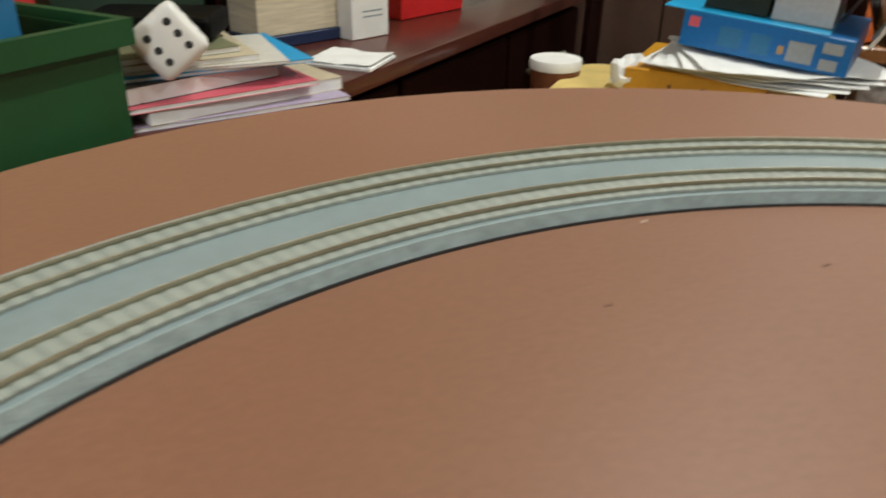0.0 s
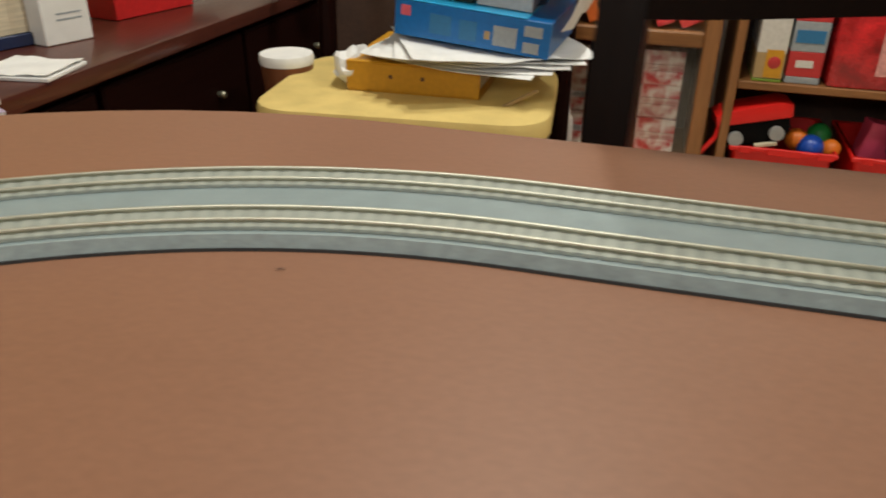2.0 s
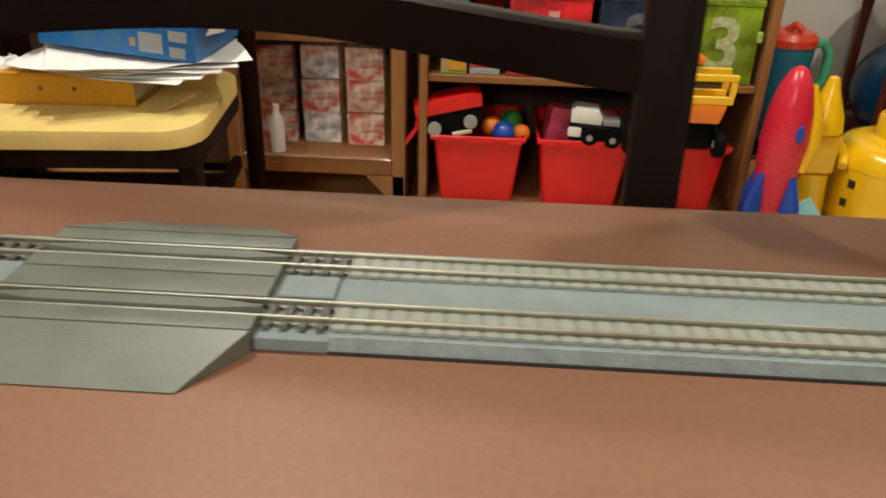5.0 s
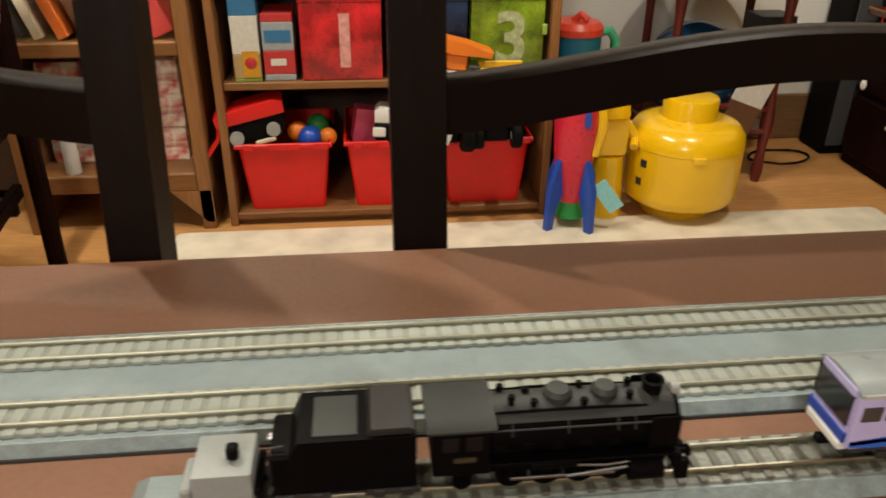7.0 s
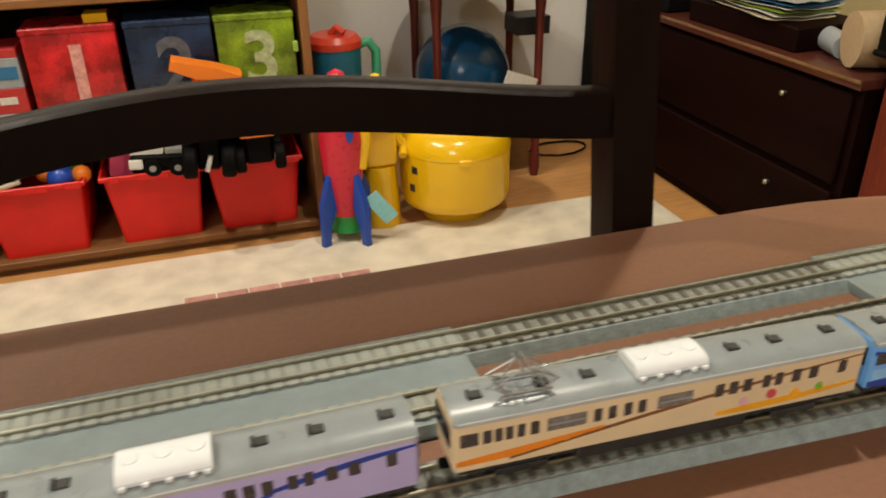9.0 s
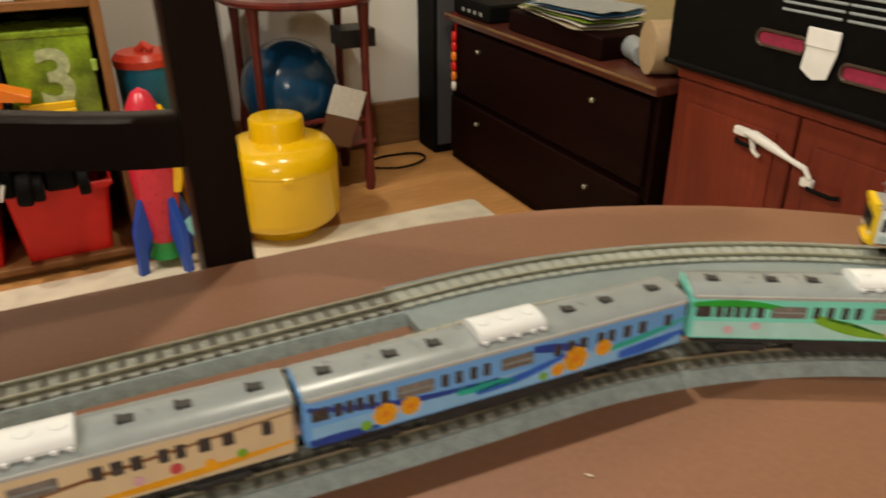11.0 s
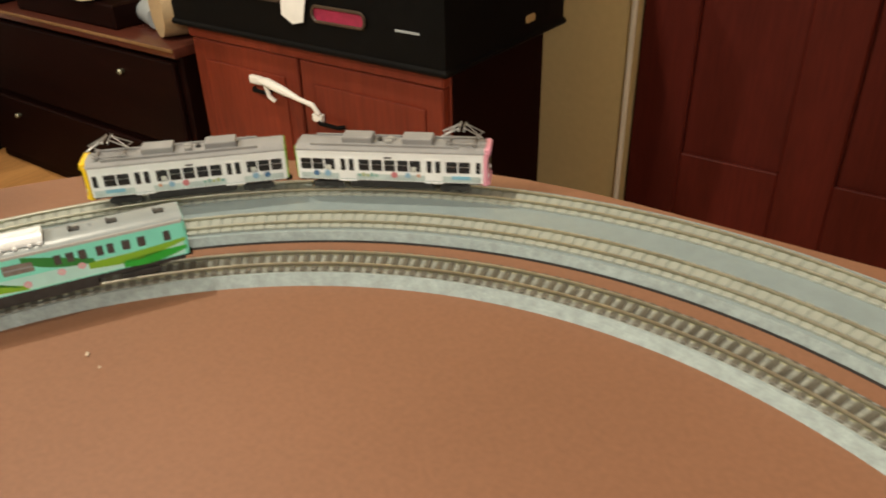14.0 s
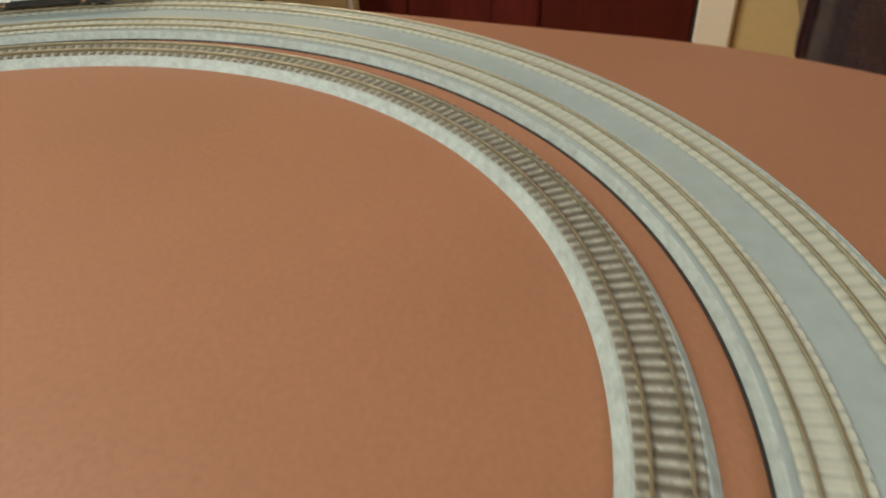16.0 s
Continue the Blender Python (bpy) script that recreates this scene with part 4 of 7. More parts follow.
def railcar(m, body_rgb, label, ribbons, discs, front=None, Lc=0.1400, low_rgb=None):
    t = thing("model_railcar", m, label, "model train", "four-car train")
    hw, z0, z1, fit = 0.0095, RAIL_TOP + 0.0078, RAIL_TOP + 0.0248, Lc / 0.1405
    col = mat("railcar_paint", body_rgb, 0.36, 0, 0.03, 90, 0.03, 1500)
    body = part("body", shell(Lc, hw, z0, z1), col, t)
    part("roof", roof_bm(Lc, hw + 0.0001, z1, 0.0026), CAR_ROOF, t)
    if low_rgb:
        low = mat("railcar_lower_paint", low_rgb, 0.36, 0, 0.05, 120, 0.03, 1500)
        for y in (-hw, hw):
            part("lower_band", box(B(), -Lc / 2 + 0.0018, Lc / 2 - 0.0018, y - 0.00008, y + 0.00008, z0 + 0.0006, z0 + 0.0072), low, body, "paler lower body band")
    zt = z1 + 0.0025
    arch = [(-0.0066, zt), (0.0066, zt), (0.0067, zt + 0.0012), (0.0060, zt + 0.0024), (0.0044, zt + 0.0032), (0.0020, zt + 0.0036), (-0.0020, zt + 0.0036), (-0.0044, zt + 0.0032), (-0.0060, zt + 0.0024), (-0.0067, zt + 0.0012)]
    unit = part("air_conditioner", sweep(B(), arch, [(Vector((x, 0, 0)), Vector((0, 1, 0))) for x in (-0.0112, 0.0130)]), AC_WHITE, t, "glossy white arched roof air conditioner")
    for x in (-0.0075, 0.0009, 0.0093):
        part("fan_disc", lathe(B(), [(0, 0), (0.0024, 0), (0.0022, 0.0003), (0, 0.0003)], 16, pose(x, 0, zt + 0.0036)), AC_WHITE, unit)
    for x in (-0.0096, -0.0038, 0.0020, 0.0078, 0.0116):
        for y in (-0.0070, 0.0070):
            part("mounting_foot", box(B(), x - 0.0009, x + 0.0009, y - 0.0007, y + 0.0007, zt - 0.0004, zt + 0.0008, 0.0002), AC_WHITE, unit)
    for x in (-0.061, -0.0396, -0.0247, 0.0255, 0.0410, 0.0610)[1 if front else 0:]:
        bm = box(B(), x - 0.0022, x + 0.0022, -0.0018, 0.0018, zt - 0.0003, zt + 0.0008, 0.0003)
        hood = part("ventilator", bm, UNDER, t)
        part("lip", box(B(), x - 0.0024, x - 0.0012, -0.0019, 0.0019, zt + 0.0008, zt + 0.0014, 0.0002), UNDER, hood)
    wz0, wz1 = z1 - 0.0080, z1 - 0.0032
    xs = [(-0.0655, 0.0056), (-0.0600, 0.0028), (-0.0565, 0.0024), (-0.0532, 0.0024), (-0.0495, 0.0024), (-0.0452, 0.0028), (-0.035, 0.0125), (-0.0250, 0.0026), (-0.0202, 0.0026), (-0.0150, 0.0026), (-0.0103, 0.0026),
          (0.001, 0.0120), (0.0165, 0.0032), (0.0215, 0.0032), (0.0265, 0.0032), (0.0335, 0.0028), (0.0380, 0.0028), (0.0445, 0.0034), (0.0510, 0.0034), (0.0620, 0.003)]
    for y in (-hw, hw):
        for x, w_ in xs:
            x *= fit
            wd = part("window", box(B(), x - w_ / 2, x + w_ / 2, y - 0.00022, y + 0.00022, wz0, wz1, 0.0003), CAR_GLASS_WIDE if w_ > 0.01 else CAR_GLASS, body)
            if w_ > 0.01:
                part("louvre", box(B(), x - w_ / 2 + 0.0006, x + w_ / 2 - 0.0006, y - 0.0004, y + 0.0004, (wz0 + wz1) / 2 - 0.0003, (wz0 + wz1) / 2 + 0.0004), CAR_ROOF, wd)
        for c, pts, in ribbons:
            part("printed_ribbon", ribbon(B(), y - (0.00014 if y < 0 else -0.00014), [(x * fit, z0 + z, w_) for x, z, w_ in pts], 0), DECAL[c], body)
        for c, x, z, r_ in discs:
            part("printed_disc", lathe(B(), [(0, 0), (r_, 0), (r_, 0.0002 + 0.04 * (0.006 - r_)), (0, 0.0002 + 0.04 * (0.006 - r_))], 14, pose(x, y, z0 + z, 90 if y < 0 else -90)), DECAL[c], body)
        part("gutter", box(B(), -Lc / 2 + 0.001, Lc / 2 - 0.001, y - 0.0003, y + 0.0003, z1 - 0.0006, z1 + 0.0009, 0.0002), ROOF_EDGE, body, "pale raised roof edge")
    for sg in (-1, 1):
        x = sg * Lc / 2
        e = part("end_wall", box(B(), x - 0.0004, x + 0.0004, -hw + 0.0016, hw - 0.0016, z0 + 0.001, z1 + 0.0014, 0.0002), col, body)
        for y in (-0.0052, 0.0, 0.0052):
            part("window", box(B(), x + sg * 0.0003, x + sg * 0.0007, y - 0.0021, y + 0.0021, wz0 - 0.0008, wz1 + 0.0010, 0.0002), GLASS_DARK, e)
        if front and sg == front:
            part("cab_window", box(B(), x + sg * 0.0004, x + sg * 0.0009, -0.0078, 0.0078, wz0 - 0.0020, wz1 + 0.0022, 0.0003), GLASS_DARK, e)
            part("cab_band", box(B(), x + sg * 0.0004, x + sg * 0.0010, -0.0085, 0.0085, z0 + 0.0016, z0 + 0.0044, 0.0002), DECAL["navy"], e)
            part("apron", box(B(), x - 0.0014, x + 0.0014, -0.0082, 0.0082, z0 - 0.0016, z0 + 0.0012, 0.0005), WHITE_PLASTIC, e, "white lower apron")
        part("coupler", box(B(), x - 0.0022, x + 0.0022, -0.0016, 0.0016, RAIL_TOP + 0.0024, RAIL_TOP + 0.0050, 0.0005), BLACK_PLASTIC, t)
    part("underframe", box(B(), -0.030, 0.030, -0.0080, 0.0080, RAIL_TOP + 0.0012, z0 + 0.0002, 0.0006), UNDER, t)
    part("floor_plate", box(B(), -Lc / 2 + 0.002, Lc / 2 - 0.002, -0.0076, 0.0076, z0 - 0.0030, z0 - 0.0001), UNDER, t)
    for x in (-0.048, 0.048):
        bogie(t, x, 0.0029, 0.0045, 0.0085, 0.0072)
    return t


def X(u):
    return -0.0695 + 0.139 * u


def Z(u):
    return 0.0010 + 0.0142 * u


org = [("orange", curve_pts(X(0.0), X(0.34), Z(0.14), Z(0.40), -0.0006, 0.0014)), ("brown", curve_pts(X(0.12), X(1.0), Z(0.05), Z(0.98), 0.0012, 0.0006)), ("gold", curve_pts(X(0.62), X(1.0), Z(0.08), Z(0.24), -0.0006, 0.0012))]
lav = [("navy", curve_pts(X(0.0), X(0.46), Z(0.05), Z(0.62), -0.0008, 0.0010)), ("royal", curve_pts(X(0.0), X(0.16), Z(0.02), Z(0.06), 0.0, 0.0014)), ("navy", curve_pts(X(0.41), X(0.50), Z(0.58), Z(0.92), 0.0, 0.0016)),
       ("navy", curve_pts(X(0.50), X(0.70), Z(0.06), Z(0.55), 0.0006, 0.0011)), ("navy", curve_pts(X(0.70), X(1.0), Z(0.62), Z(0.97), 0.0008, 0.0010))]
blu = [("navy", curve_pts(X(0.0), X(0.46), Z(0.92), Z(0.40), -0.0028, 0.0011)), ("teal_green", curve_pts(X(0.35), X(0.50), Z(0.30), Z(0.25), 0.0004, 0.0018)), ("royal", curve_pts(X(0.40), X(0.66), Z(0.16), Z(0.58), -0.0012, 0.0016)),
       ("navy", curve_pts(X(0.55), X(0.68), Z(0.92), Z(0.70), 0.0, 0.0017)), ("teal_green", curve_pts(X(0.74), X(1.0), Z(0.34), Z(0.66), -0.0008, 0.0012)), ("royal", curve_pts(X(0.80), X(1.0), Z(0.10), Z(0.30), -0.0006, 0.0022)), ("navy", curve_pts(X(0.0), X(0.16), Z(0.03), Z(0.02), 0.0, 0.0016))]
grn = [("leaf", curve_pts(X(0.0), X(0.26), Z(0.92), Z(0.80), 0.0014, 0.0015)), ("lime", curve_pts(X(0.32), X(0.52), Z(0.56), Z(0.04), -0.0006, 0.0024)), ("green", curve_pts(X(0.35), X(0.50), Z(0.55), Z(0.12), 0.0006, 0.0007)),
       ("green", curve_pts(X(0.52), X(0.72), Z(0.96), Z(0.46), -0.0008, 0.0024)), ("lime", curve_pts(X(0.70), X(1.0), Z(0.30), Z(0.50), -0.0016, 0.0022)), ("leaf", curve_pts(X(0.80), X(1.0), Z(0.08), Z(0.22), -0.0008, 0.0024))]


def flower(x, z, c, r_):
    """Discs that make one printed flower."""
    return [(c, x + r_ * 0.72 * math.cos(a * 0.7854), z + r_ * 0.72 * math.sin(a * 0.7854), r_ * 0.38) for a in range(8)] + [(c, x, z, r_ * 0.84)] + [("orange" if c == "gold" else "pale", x, z, r_ * 0.45)]


SUN = flower(X(0.175), Z(0.30), "gold", 0.0038) + flower(X(0.235), Z(0.34), "gold", 0.0032) + flower(X(0.67), Z(0.36), "gold", 0.0045) + flower(X(0.75), Z(0.46), "gold", 0.0030) + flower(X(0.62), Z(0.18), "gold", 0.0024) + [("lime", X(0.13), Z(0.12), 0.0018), ("lime", X(0.58), Z(0.10), 0.0016)]
BLOSSOM = [f for u, w_ in ((0.10, 0.2), (0.17, 0.32), (0.52, 0.16), (0.62, 0.32), (0.68, 0.38)) for f in flower(X(u), Z(w_), "rose", 0.0015)]
railcar((0.2315, INNER, 0), (0.50, 0.46, 0.78), "lilac model railcar with dark blue ribbons printed on it", lav, [("rose", 0.02, 0.0045, 0.0012)], -1, 0.1360)
cream_car = railcar(on_rails(0.3802 - XL, 0.048, INNER), (0.74, 0.60, 0.38), "cream and orange model railcar with printed brown ribbons", org, [("red", 0.036, 0.006, 0.0018), ("gold", 0.045, 0.0045, 0.0016), ("lime", 0.054, 0.0052, 0.0014), ("rose", 0.026, 0.0052, 0.0015)])
railcar(on_rails(0.5272 - XL, 0.048, INNER), (0.16, 0.42, 0.86), "sky blue model railcar with sunflowers and dark blue ribbons", blu, SUN, low_rgb=(0.27, 0.55, 0.88))
railcar(on_rails(LS + RR * radians(28.6), 0.058, INNER), (0.22, 0.80, 0.66), "mint green model railcar with dark green ribbons printed on it", grn, BLOSSOM, low_rgb=(0.48, 0.84, 0.80))
pantograph(cream_car, -0.046, RAIL_TOP + 0.0272)

# ---- dining chairs behind the table ----


def dining_chair(m, label, hw=0.203, zc_=0.0475, rise_=0.0115, bow=0.022, h_=0.027, pw=0.0135, pd=0.013):
    t = thing("dining_chair", m, label, "chair", "chairs round the table")
    lean = math.tan(radians(8))
    seat_z = 0.44
    for sx in (-1, 1):
        bm = B()
        x = sx * hw
        for z0, z1, y0, y1 in ((0.0, seat_z, 0.03, 0.0), (seat_z, 1.02, 0.0, (1.02 - seat_z) * lean)):
            fr = [(Vector((x, y0, z0)), Vector((1, 0, 0))), (Vector((x, y1, z1)), Vector((1, 0, 0)))]
            rows = [[bm.verts.new(o + Vector((a, b, 0))) for a, b in ((-pw, -pd), (pw, -pd), (pw, pd), (-pw, pd))] for o, _ in fr]
            for i in range(4):
                bm.faces.new((rows[0][i], rows[0][(i + 1) % 4], rows[1][(i + 1) % 4], rows[1][i]))
            bm.faces.new(rows[0][::-1])
            bm.faces.new(rows[1])
        part("back_post", bm, DARK_WOOD, t)
        part("front_leg", box(B(), x - 0.016, x + 0.016, -0.40, -0.368, 0, seat_z - 0.02, 0.003), DARK_WOOD, t)
        part("stretcher", box(B(), x - 0.009, x + 0.009, -0.37, 0.0, 0.16, 0.18, 0.002), DARK_WOOD, t)
    part("seat", prism(B(), rounded(-hw - 0.012, hw + 0.012, -0.42, -0.016, 0.03, 5), seat_z - 0.02, seat_z + 0.012, bevel=0.006), DARK_WOOD, t)

    def slat(zc, rise, h, name):
        bm, n, rows = B(), 28, []
        for i in range(n + 1):
            u = i / n
            x = -hw + pw - 0.0001 + u * 2 * (hw - pw + 0.0001)
            z = zc + rise * math.sin(math.pi * u) ** 1.6
            y = (z - seat_z) * lean + bow * math.sin(math.pi * u)
            rows.append([bm.verts.new((x, y + dy, z + dz)) for dy, dz in ((-0.009, -h / 2), (0.009, -h / 2), (0.009, h / 2 - 0.002), (0.006, h / 2), (-0.006, h / 2), (-0.009, h / 2 - 0.002))])
        for a, b in zip(rows, rows[1:]):
            for k in range(6):
                bm.faces.new((a[k], a[(k + 1) % 6], b[(k + 1) % 6], b[k]))
        bm.faces.new(rows[0][::-1])
        bm.faces.new(rows[-1])
        part(name, bm, DARK_WOOD, t)
    slat(-FLOOR + zc_, rise_, h_, "back_slat")
    slat(-FLOOR + 0.19, 0.03, 0.05, "back_slat")
    slat(-FLOOR + 0.28, 0.03, 0.04, "top_rail")
    return t


dining_chair(pose(-0.2771, 0.1000, FLOOR, 0, 0, -7.0), "dark espresso wooden dining chair pushed against the table", 0.2070, 0.0515, h_=0.0255, pw=0.0122, pd=0.0100)
dining_chair(pose(0.2635, 0.0608, FLOOR, 0, 0, -0.5), "dark espresso wooden dining chair with a wavy back slat", 0.2011, 0.0555, 0.0166, 0.014, 0.0240, 0.0122, 0.0125)

# ---- toy shelf ----
SY = 1.585
sh = thing("toy_shelf", (0.105, SY, FLOOR), "orange-brown wooden toy shelf full of boxes and bins", "shelf")
sx0, sx1 = -0.410, 0.405
for x in (sx0, sx1 - 0.02):
    part("side_panel", box(B(), x, x + 0.02, 0, 0.34, 0, 1.00, 0.002), SHELF_WOOD, sh)
for z, d0 in ((0.035, 0.0), (0.365, 0.012), (0.620, 0.008), (0.98, 0.004)):
    part("board", box(B(), sx0 + 0.0202, sx1 - 0.0202, d0, 0.33, z - 0.018, z, 0.002), SHELF_WOOD_X, sh)
part("plinth", box(B(), sx0 + 0.0202, sx1 - 0.0202, 0.02, 0.04, 0.0, 0.0168), SHELF_WOOD_X, sh)
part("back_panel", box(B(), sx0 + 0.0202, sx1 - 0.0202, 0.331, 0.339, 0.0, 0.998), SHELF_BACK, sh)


def toy_bin(x, label, w=0.205, y=SY + 0.012):
    t = thing("storage_bin", (x, y, FLOOR + 0.0355), label, "storage bin", "red bins on the shelf")
    zb, zt, d = 0.0, 0.178, 0.27
    bm = B()
    lo = [(-w / 2 + 0.01, 0.01), (w / 2 - 0.01, 0.01), (w / 2 - 0.01, d - 0.02), (-w / 2 + 0.01, d - 0.02)]
    hi = [(-w / 2 - 0.009, 0.0), (w / 2 + 0.009, 0.0), (w / 2 + 0.009, d), (-w / 2 - 0.009, d)]
    th = 0.003

    def ring(pts, z, g):
        cx, cy = 0.0, d / 2
        return [bm.verts.new((px - math.copysign(g, px - cx), py - math.copysign(g, py - cy), z)) for px, py in pts]
    r = [ring(lo, zb, 0), ring(hi, zt, 0), ring(hi, zt, th), ring(lo, zb + th, th)]
    for a, b in zip(r, r[1:]):
        for i in range(4):
            bm.faces.new((a[i], a[(i + 1) % 4], b[(i + 1) % 4], b[i]))
    bm.faces.new(r[0][::-1])
    bm.faces.new(r[3])
    bmesh.ops.bevel(bm, geom=[e for e in bm.edges if abs(e.verts[0].co.z - e.verts[1].co.z) > 0.1], offset=0.012, segments=3, affect="EDGES", profile=0.5)
    part("tub", bm, RED_PLASTIC, t)
    bm = B()
    for x0, x1, y0, y1 in ((-w / 2 - 0.016, w / 2 + 0.016, -0.010, 0.0), (-w / 2 - 0.016, w / 2 + 0.016, d, d + 0.01), (-w / 2 - 0.016, -w / 2 - 0.009, 0.0, d), (w / 2 + 0.009, w / 2 + 0.016, 0.0, d)):
        box(bm, x0, x1, y0, y1, zt - 0.010, zt + 0.001, 0.002)
    part("rim", bm, RED_PLASTIC, t)
    for x0, x1 in ((-0.096, -0.072), (-0.034, 0.040), (0.074, 0.110)):
        part("grip", box(B(), x0, x1, -0.0135, -0.0102, zt - 0.014, zt + 0.003, 0.0015), RED_PLASTIC, t)
    return t


for x, lab in ((-0.158, "red plastic bin heaped with toy cars"), (0.107, "red plastic bin with a toy truck on top"), (0.345, "red plastic bin with a monster truck on top")):
    toy_bin(x, lab)
BINZ = FLOOR + 0.0355 + 0.178


def number_box(x, w_, rgb, digit, ink, label):
    t = thing("number_box", (x, SY + 0.018, FLOOR + 0.3655), label, "storage box", "numbered boxes on the shelf")
    h = 0.190
    face = mat("translucent_box_plastic", rgb, 0.28, 0, 0.30, 16, 0.05, 200, sharp=0.08)
    part("case", box(B(), -w_ / 2, w_ / 2, 0, 0.24, 0, h, 0.006, seg=2), face, t)
    part("lid", box(B(), -w_ / 2 - 0.002, w_ / 2 + 0.002, -0.002, 0.242, h - 0.012, h + 0.004, 0.003), face, t)
    cu = bpy.data.curves.new("digit", "FONT")
    cu.body, cu.size, cu.align_x, cu.extrude, cu.bevel_depth = digit, 0.17, "CENTER", 0.0006, 0.0
    cu.offset = 0.004
    ob = new("digit", cu)
    ob.parent = t
    ob.matrix_basis = pose(0.008, -0.0012, 0.035, 90)
    cu.materials.append(mat("pale_frosted_print", ink, 0.5, 0, 0.24, 45, 0.05, 300))
    tagged(ob, "pale frosted digit")
    return t


number_box(-0.004, 0.190, (0.52, 0.018, 0.022), "1", (0.70, 0.33, 0.30), "red plastic box with a large pale number one")
number_box(0.200, 0.184, (0.014, 0.030, 0.075), "2", (0.13, 0.14, 0.17), "navy plastic box with a large pale number two")
number_box(0.388, 0.176, (0.17, 0.26, 0.015), "3", (0.42, 0.48, 0.26), "green plastic box with a large pale number three")
part("clip", box(B(), 0.082, 0.094, -0.006, 0.004, 0.10, 0.125, 0.002), solid("lime_clip_plastic", (0.32, 0.48, 0.08)), scene.objects["number_box.002"])


def packet(name, m, w_, d_, h, bands, label, category, group=""):
    """A box or book of coloured bands, bottom up: (share of the height, material)."""
    t = thing(name, m, label, category, group)
    z = 0.0
    for share, ma in bands:
        part("panel", box(B(), -w_ / 2, w_ / 2, 0, d_, z, z + h * share - 0.0004, 0.0012), ma, t)
        z += h * share
    return t


C = {k: solid("card_" + k, c) for k, c in (("white", (0.62, 0.60, 0.55)), ("blue", (0.03, 0.16, 0.34)), ("grey", (0.30, 0.33, 0.35)), ("red", (0.48, 0.03, 0.03)), ("tan", (0.40, 0.27, 0.12)),
     ("navy", (0.012, 0.022, 0.07)), ("cream", (0.55, 0.48, 0.34)), ("pink", (0.60, 0.10, 0.14)), ("cyan", (0.02, 0.30, 0.62)), ("lime", (0.20, 0.30, 0.03)), ("black", (0.018, 0.018, 0.02)),
     ("lilac", (0.42, 0.36, 0.50)), ("olive", (0.20, 0.21, 0.12)), ("amber", (0.55, 0.27, 0.008)), ("orange", (0.62, 0.14, 0.02)), ("brown", (0.12, 0.05, 0.02)))}
packet("picture_book", (-0.224, SY + 0.02, FLOOR + 0.3655), 0.062, 0.16, 0.19, [(0.04, C["lime"]), (0.30, C["tan"]), (0.46, C["white"]), (0.2, C["blue"])], "slim white picture book with a blue top", "book")
packet("card_game_box", (-0.150, SY + 0.025, FLOOR + 0.3655), 0.072, 0.12, 0.155, [(0.10, C["grey"]), (0.36, C["red"]), (0.42, C["grey"]), (0.12, C["red"])], "grey and red card game box", "game box")
book_ = scene.objects["picture_book"]
part("cover_picture", box(B(), -0.010, 0.027, -0.0012, -0.0002, 0.010, 0.072, 0.0004), C["amber"], book_, "yellow-framed cover picture")
part("cover_figure", lathe(B(), [(0, 0), (0.014, 0), (0.013, 0.0006), (0, 0.0006)], 16, pose(0.009, -0.0013, 0.044, 90)), C["red"], book_)
game_ = scene.objects["card_game_box"]
part("label_panel", box(B(), -0.020, 0.016, -0.0012, -0.0002, 0.036, 0.052, 0.0004), C["white"], game_)
part("cover_picture", box(B(), -0.030, 0.030, -0.0012, -0.0002, 0.090, 0.118, 0.0004), C["blue"], game_)
packet("magazine_stack", (0.20, SY + 0.02, FLOOR + 0.6205), 0.30, 0.22, 0.035, [(0.3, C["white"]), (0.3, C["tan"]), (0.4, C["pink"])], "stack of magazines on the shelf", "magazines")
packet("boxed_game", (-0.17, SY + 0.04, FLOOR + 0.6205), 0.20, 0.2, 0.10, [(0.5, C["red"]), (0.5, C["navy"])], "red and navy boxed game", "game box")
packet("small_toy", (0.055, SY + 0.03, FLOOR + 0.5605), 0.05, 0.06, 0.02, [(1.0, YELLOW_PLASTIC)], "small yellow toy on a numbered box", "toy")

# toys heaped in the bins
t = thing("toy_car", pose(-0.222, SY + 0.055, BINZ + 0.004, 0, -12, 6), "red and black toy vehicle tipped over in a red bin", "toy vehicle", "toys in the bins")
part("chassis", prism(B(), [(-0.075, 0.0), (0.06, 0.0), (0.078, 0.03), (0.075, 0.055), (-0.078, 0.055)], -0.035, 0.035, pose(0, 0, 0, 90), 0.004), BLACK_PLASTIC, t)
part("cover", prism(B(), [(-0.085, 0.0555), (0.082, 0.0555), (0.084, 0.085), (0.06, 0.094), (-0.06, 0.090), (-0.085, 0.08)], -0.042, 0.042, pose(0, 0, 0, 90), 0.004), RED_PLASTIC, t)
for x in (-0.045, 0.045):
    part("wheel", lathe(B(), [(0.002, -0.006), (0.017, -0.005), (0.017, 0.005), (0.002, 0.006)], 16, pose(x, -0.041, 0.022, 90)), GREY_PLASTIC, t)
part("step", box(B(), -0.005, 0.045, -0.047, -0.036, -0.006, 0.004, 0.002), C["cream"], t, "pale beige step")
part("rod", tube(B(), [(-0.074, -0.030, 0.070), (-0.088, -0.034, 0.030), (-0.135, -0.036, -0.010)], 0.006, 8), RED_PLASTIC, t, "red tow bar hanging out")
t = thing("toy_truck", pose(0.128, SY + 0.045, BINZ - 0.006, 0, 3, -4), "black and white toy truck lying in a red bin", "toy vehicle", "toys in the bins")
part("chassis", box(B(), -0.062, 0.068, -0.034, 0.034, 0.0, 0.046, 0.006), BLACK_PLASTIC, t)
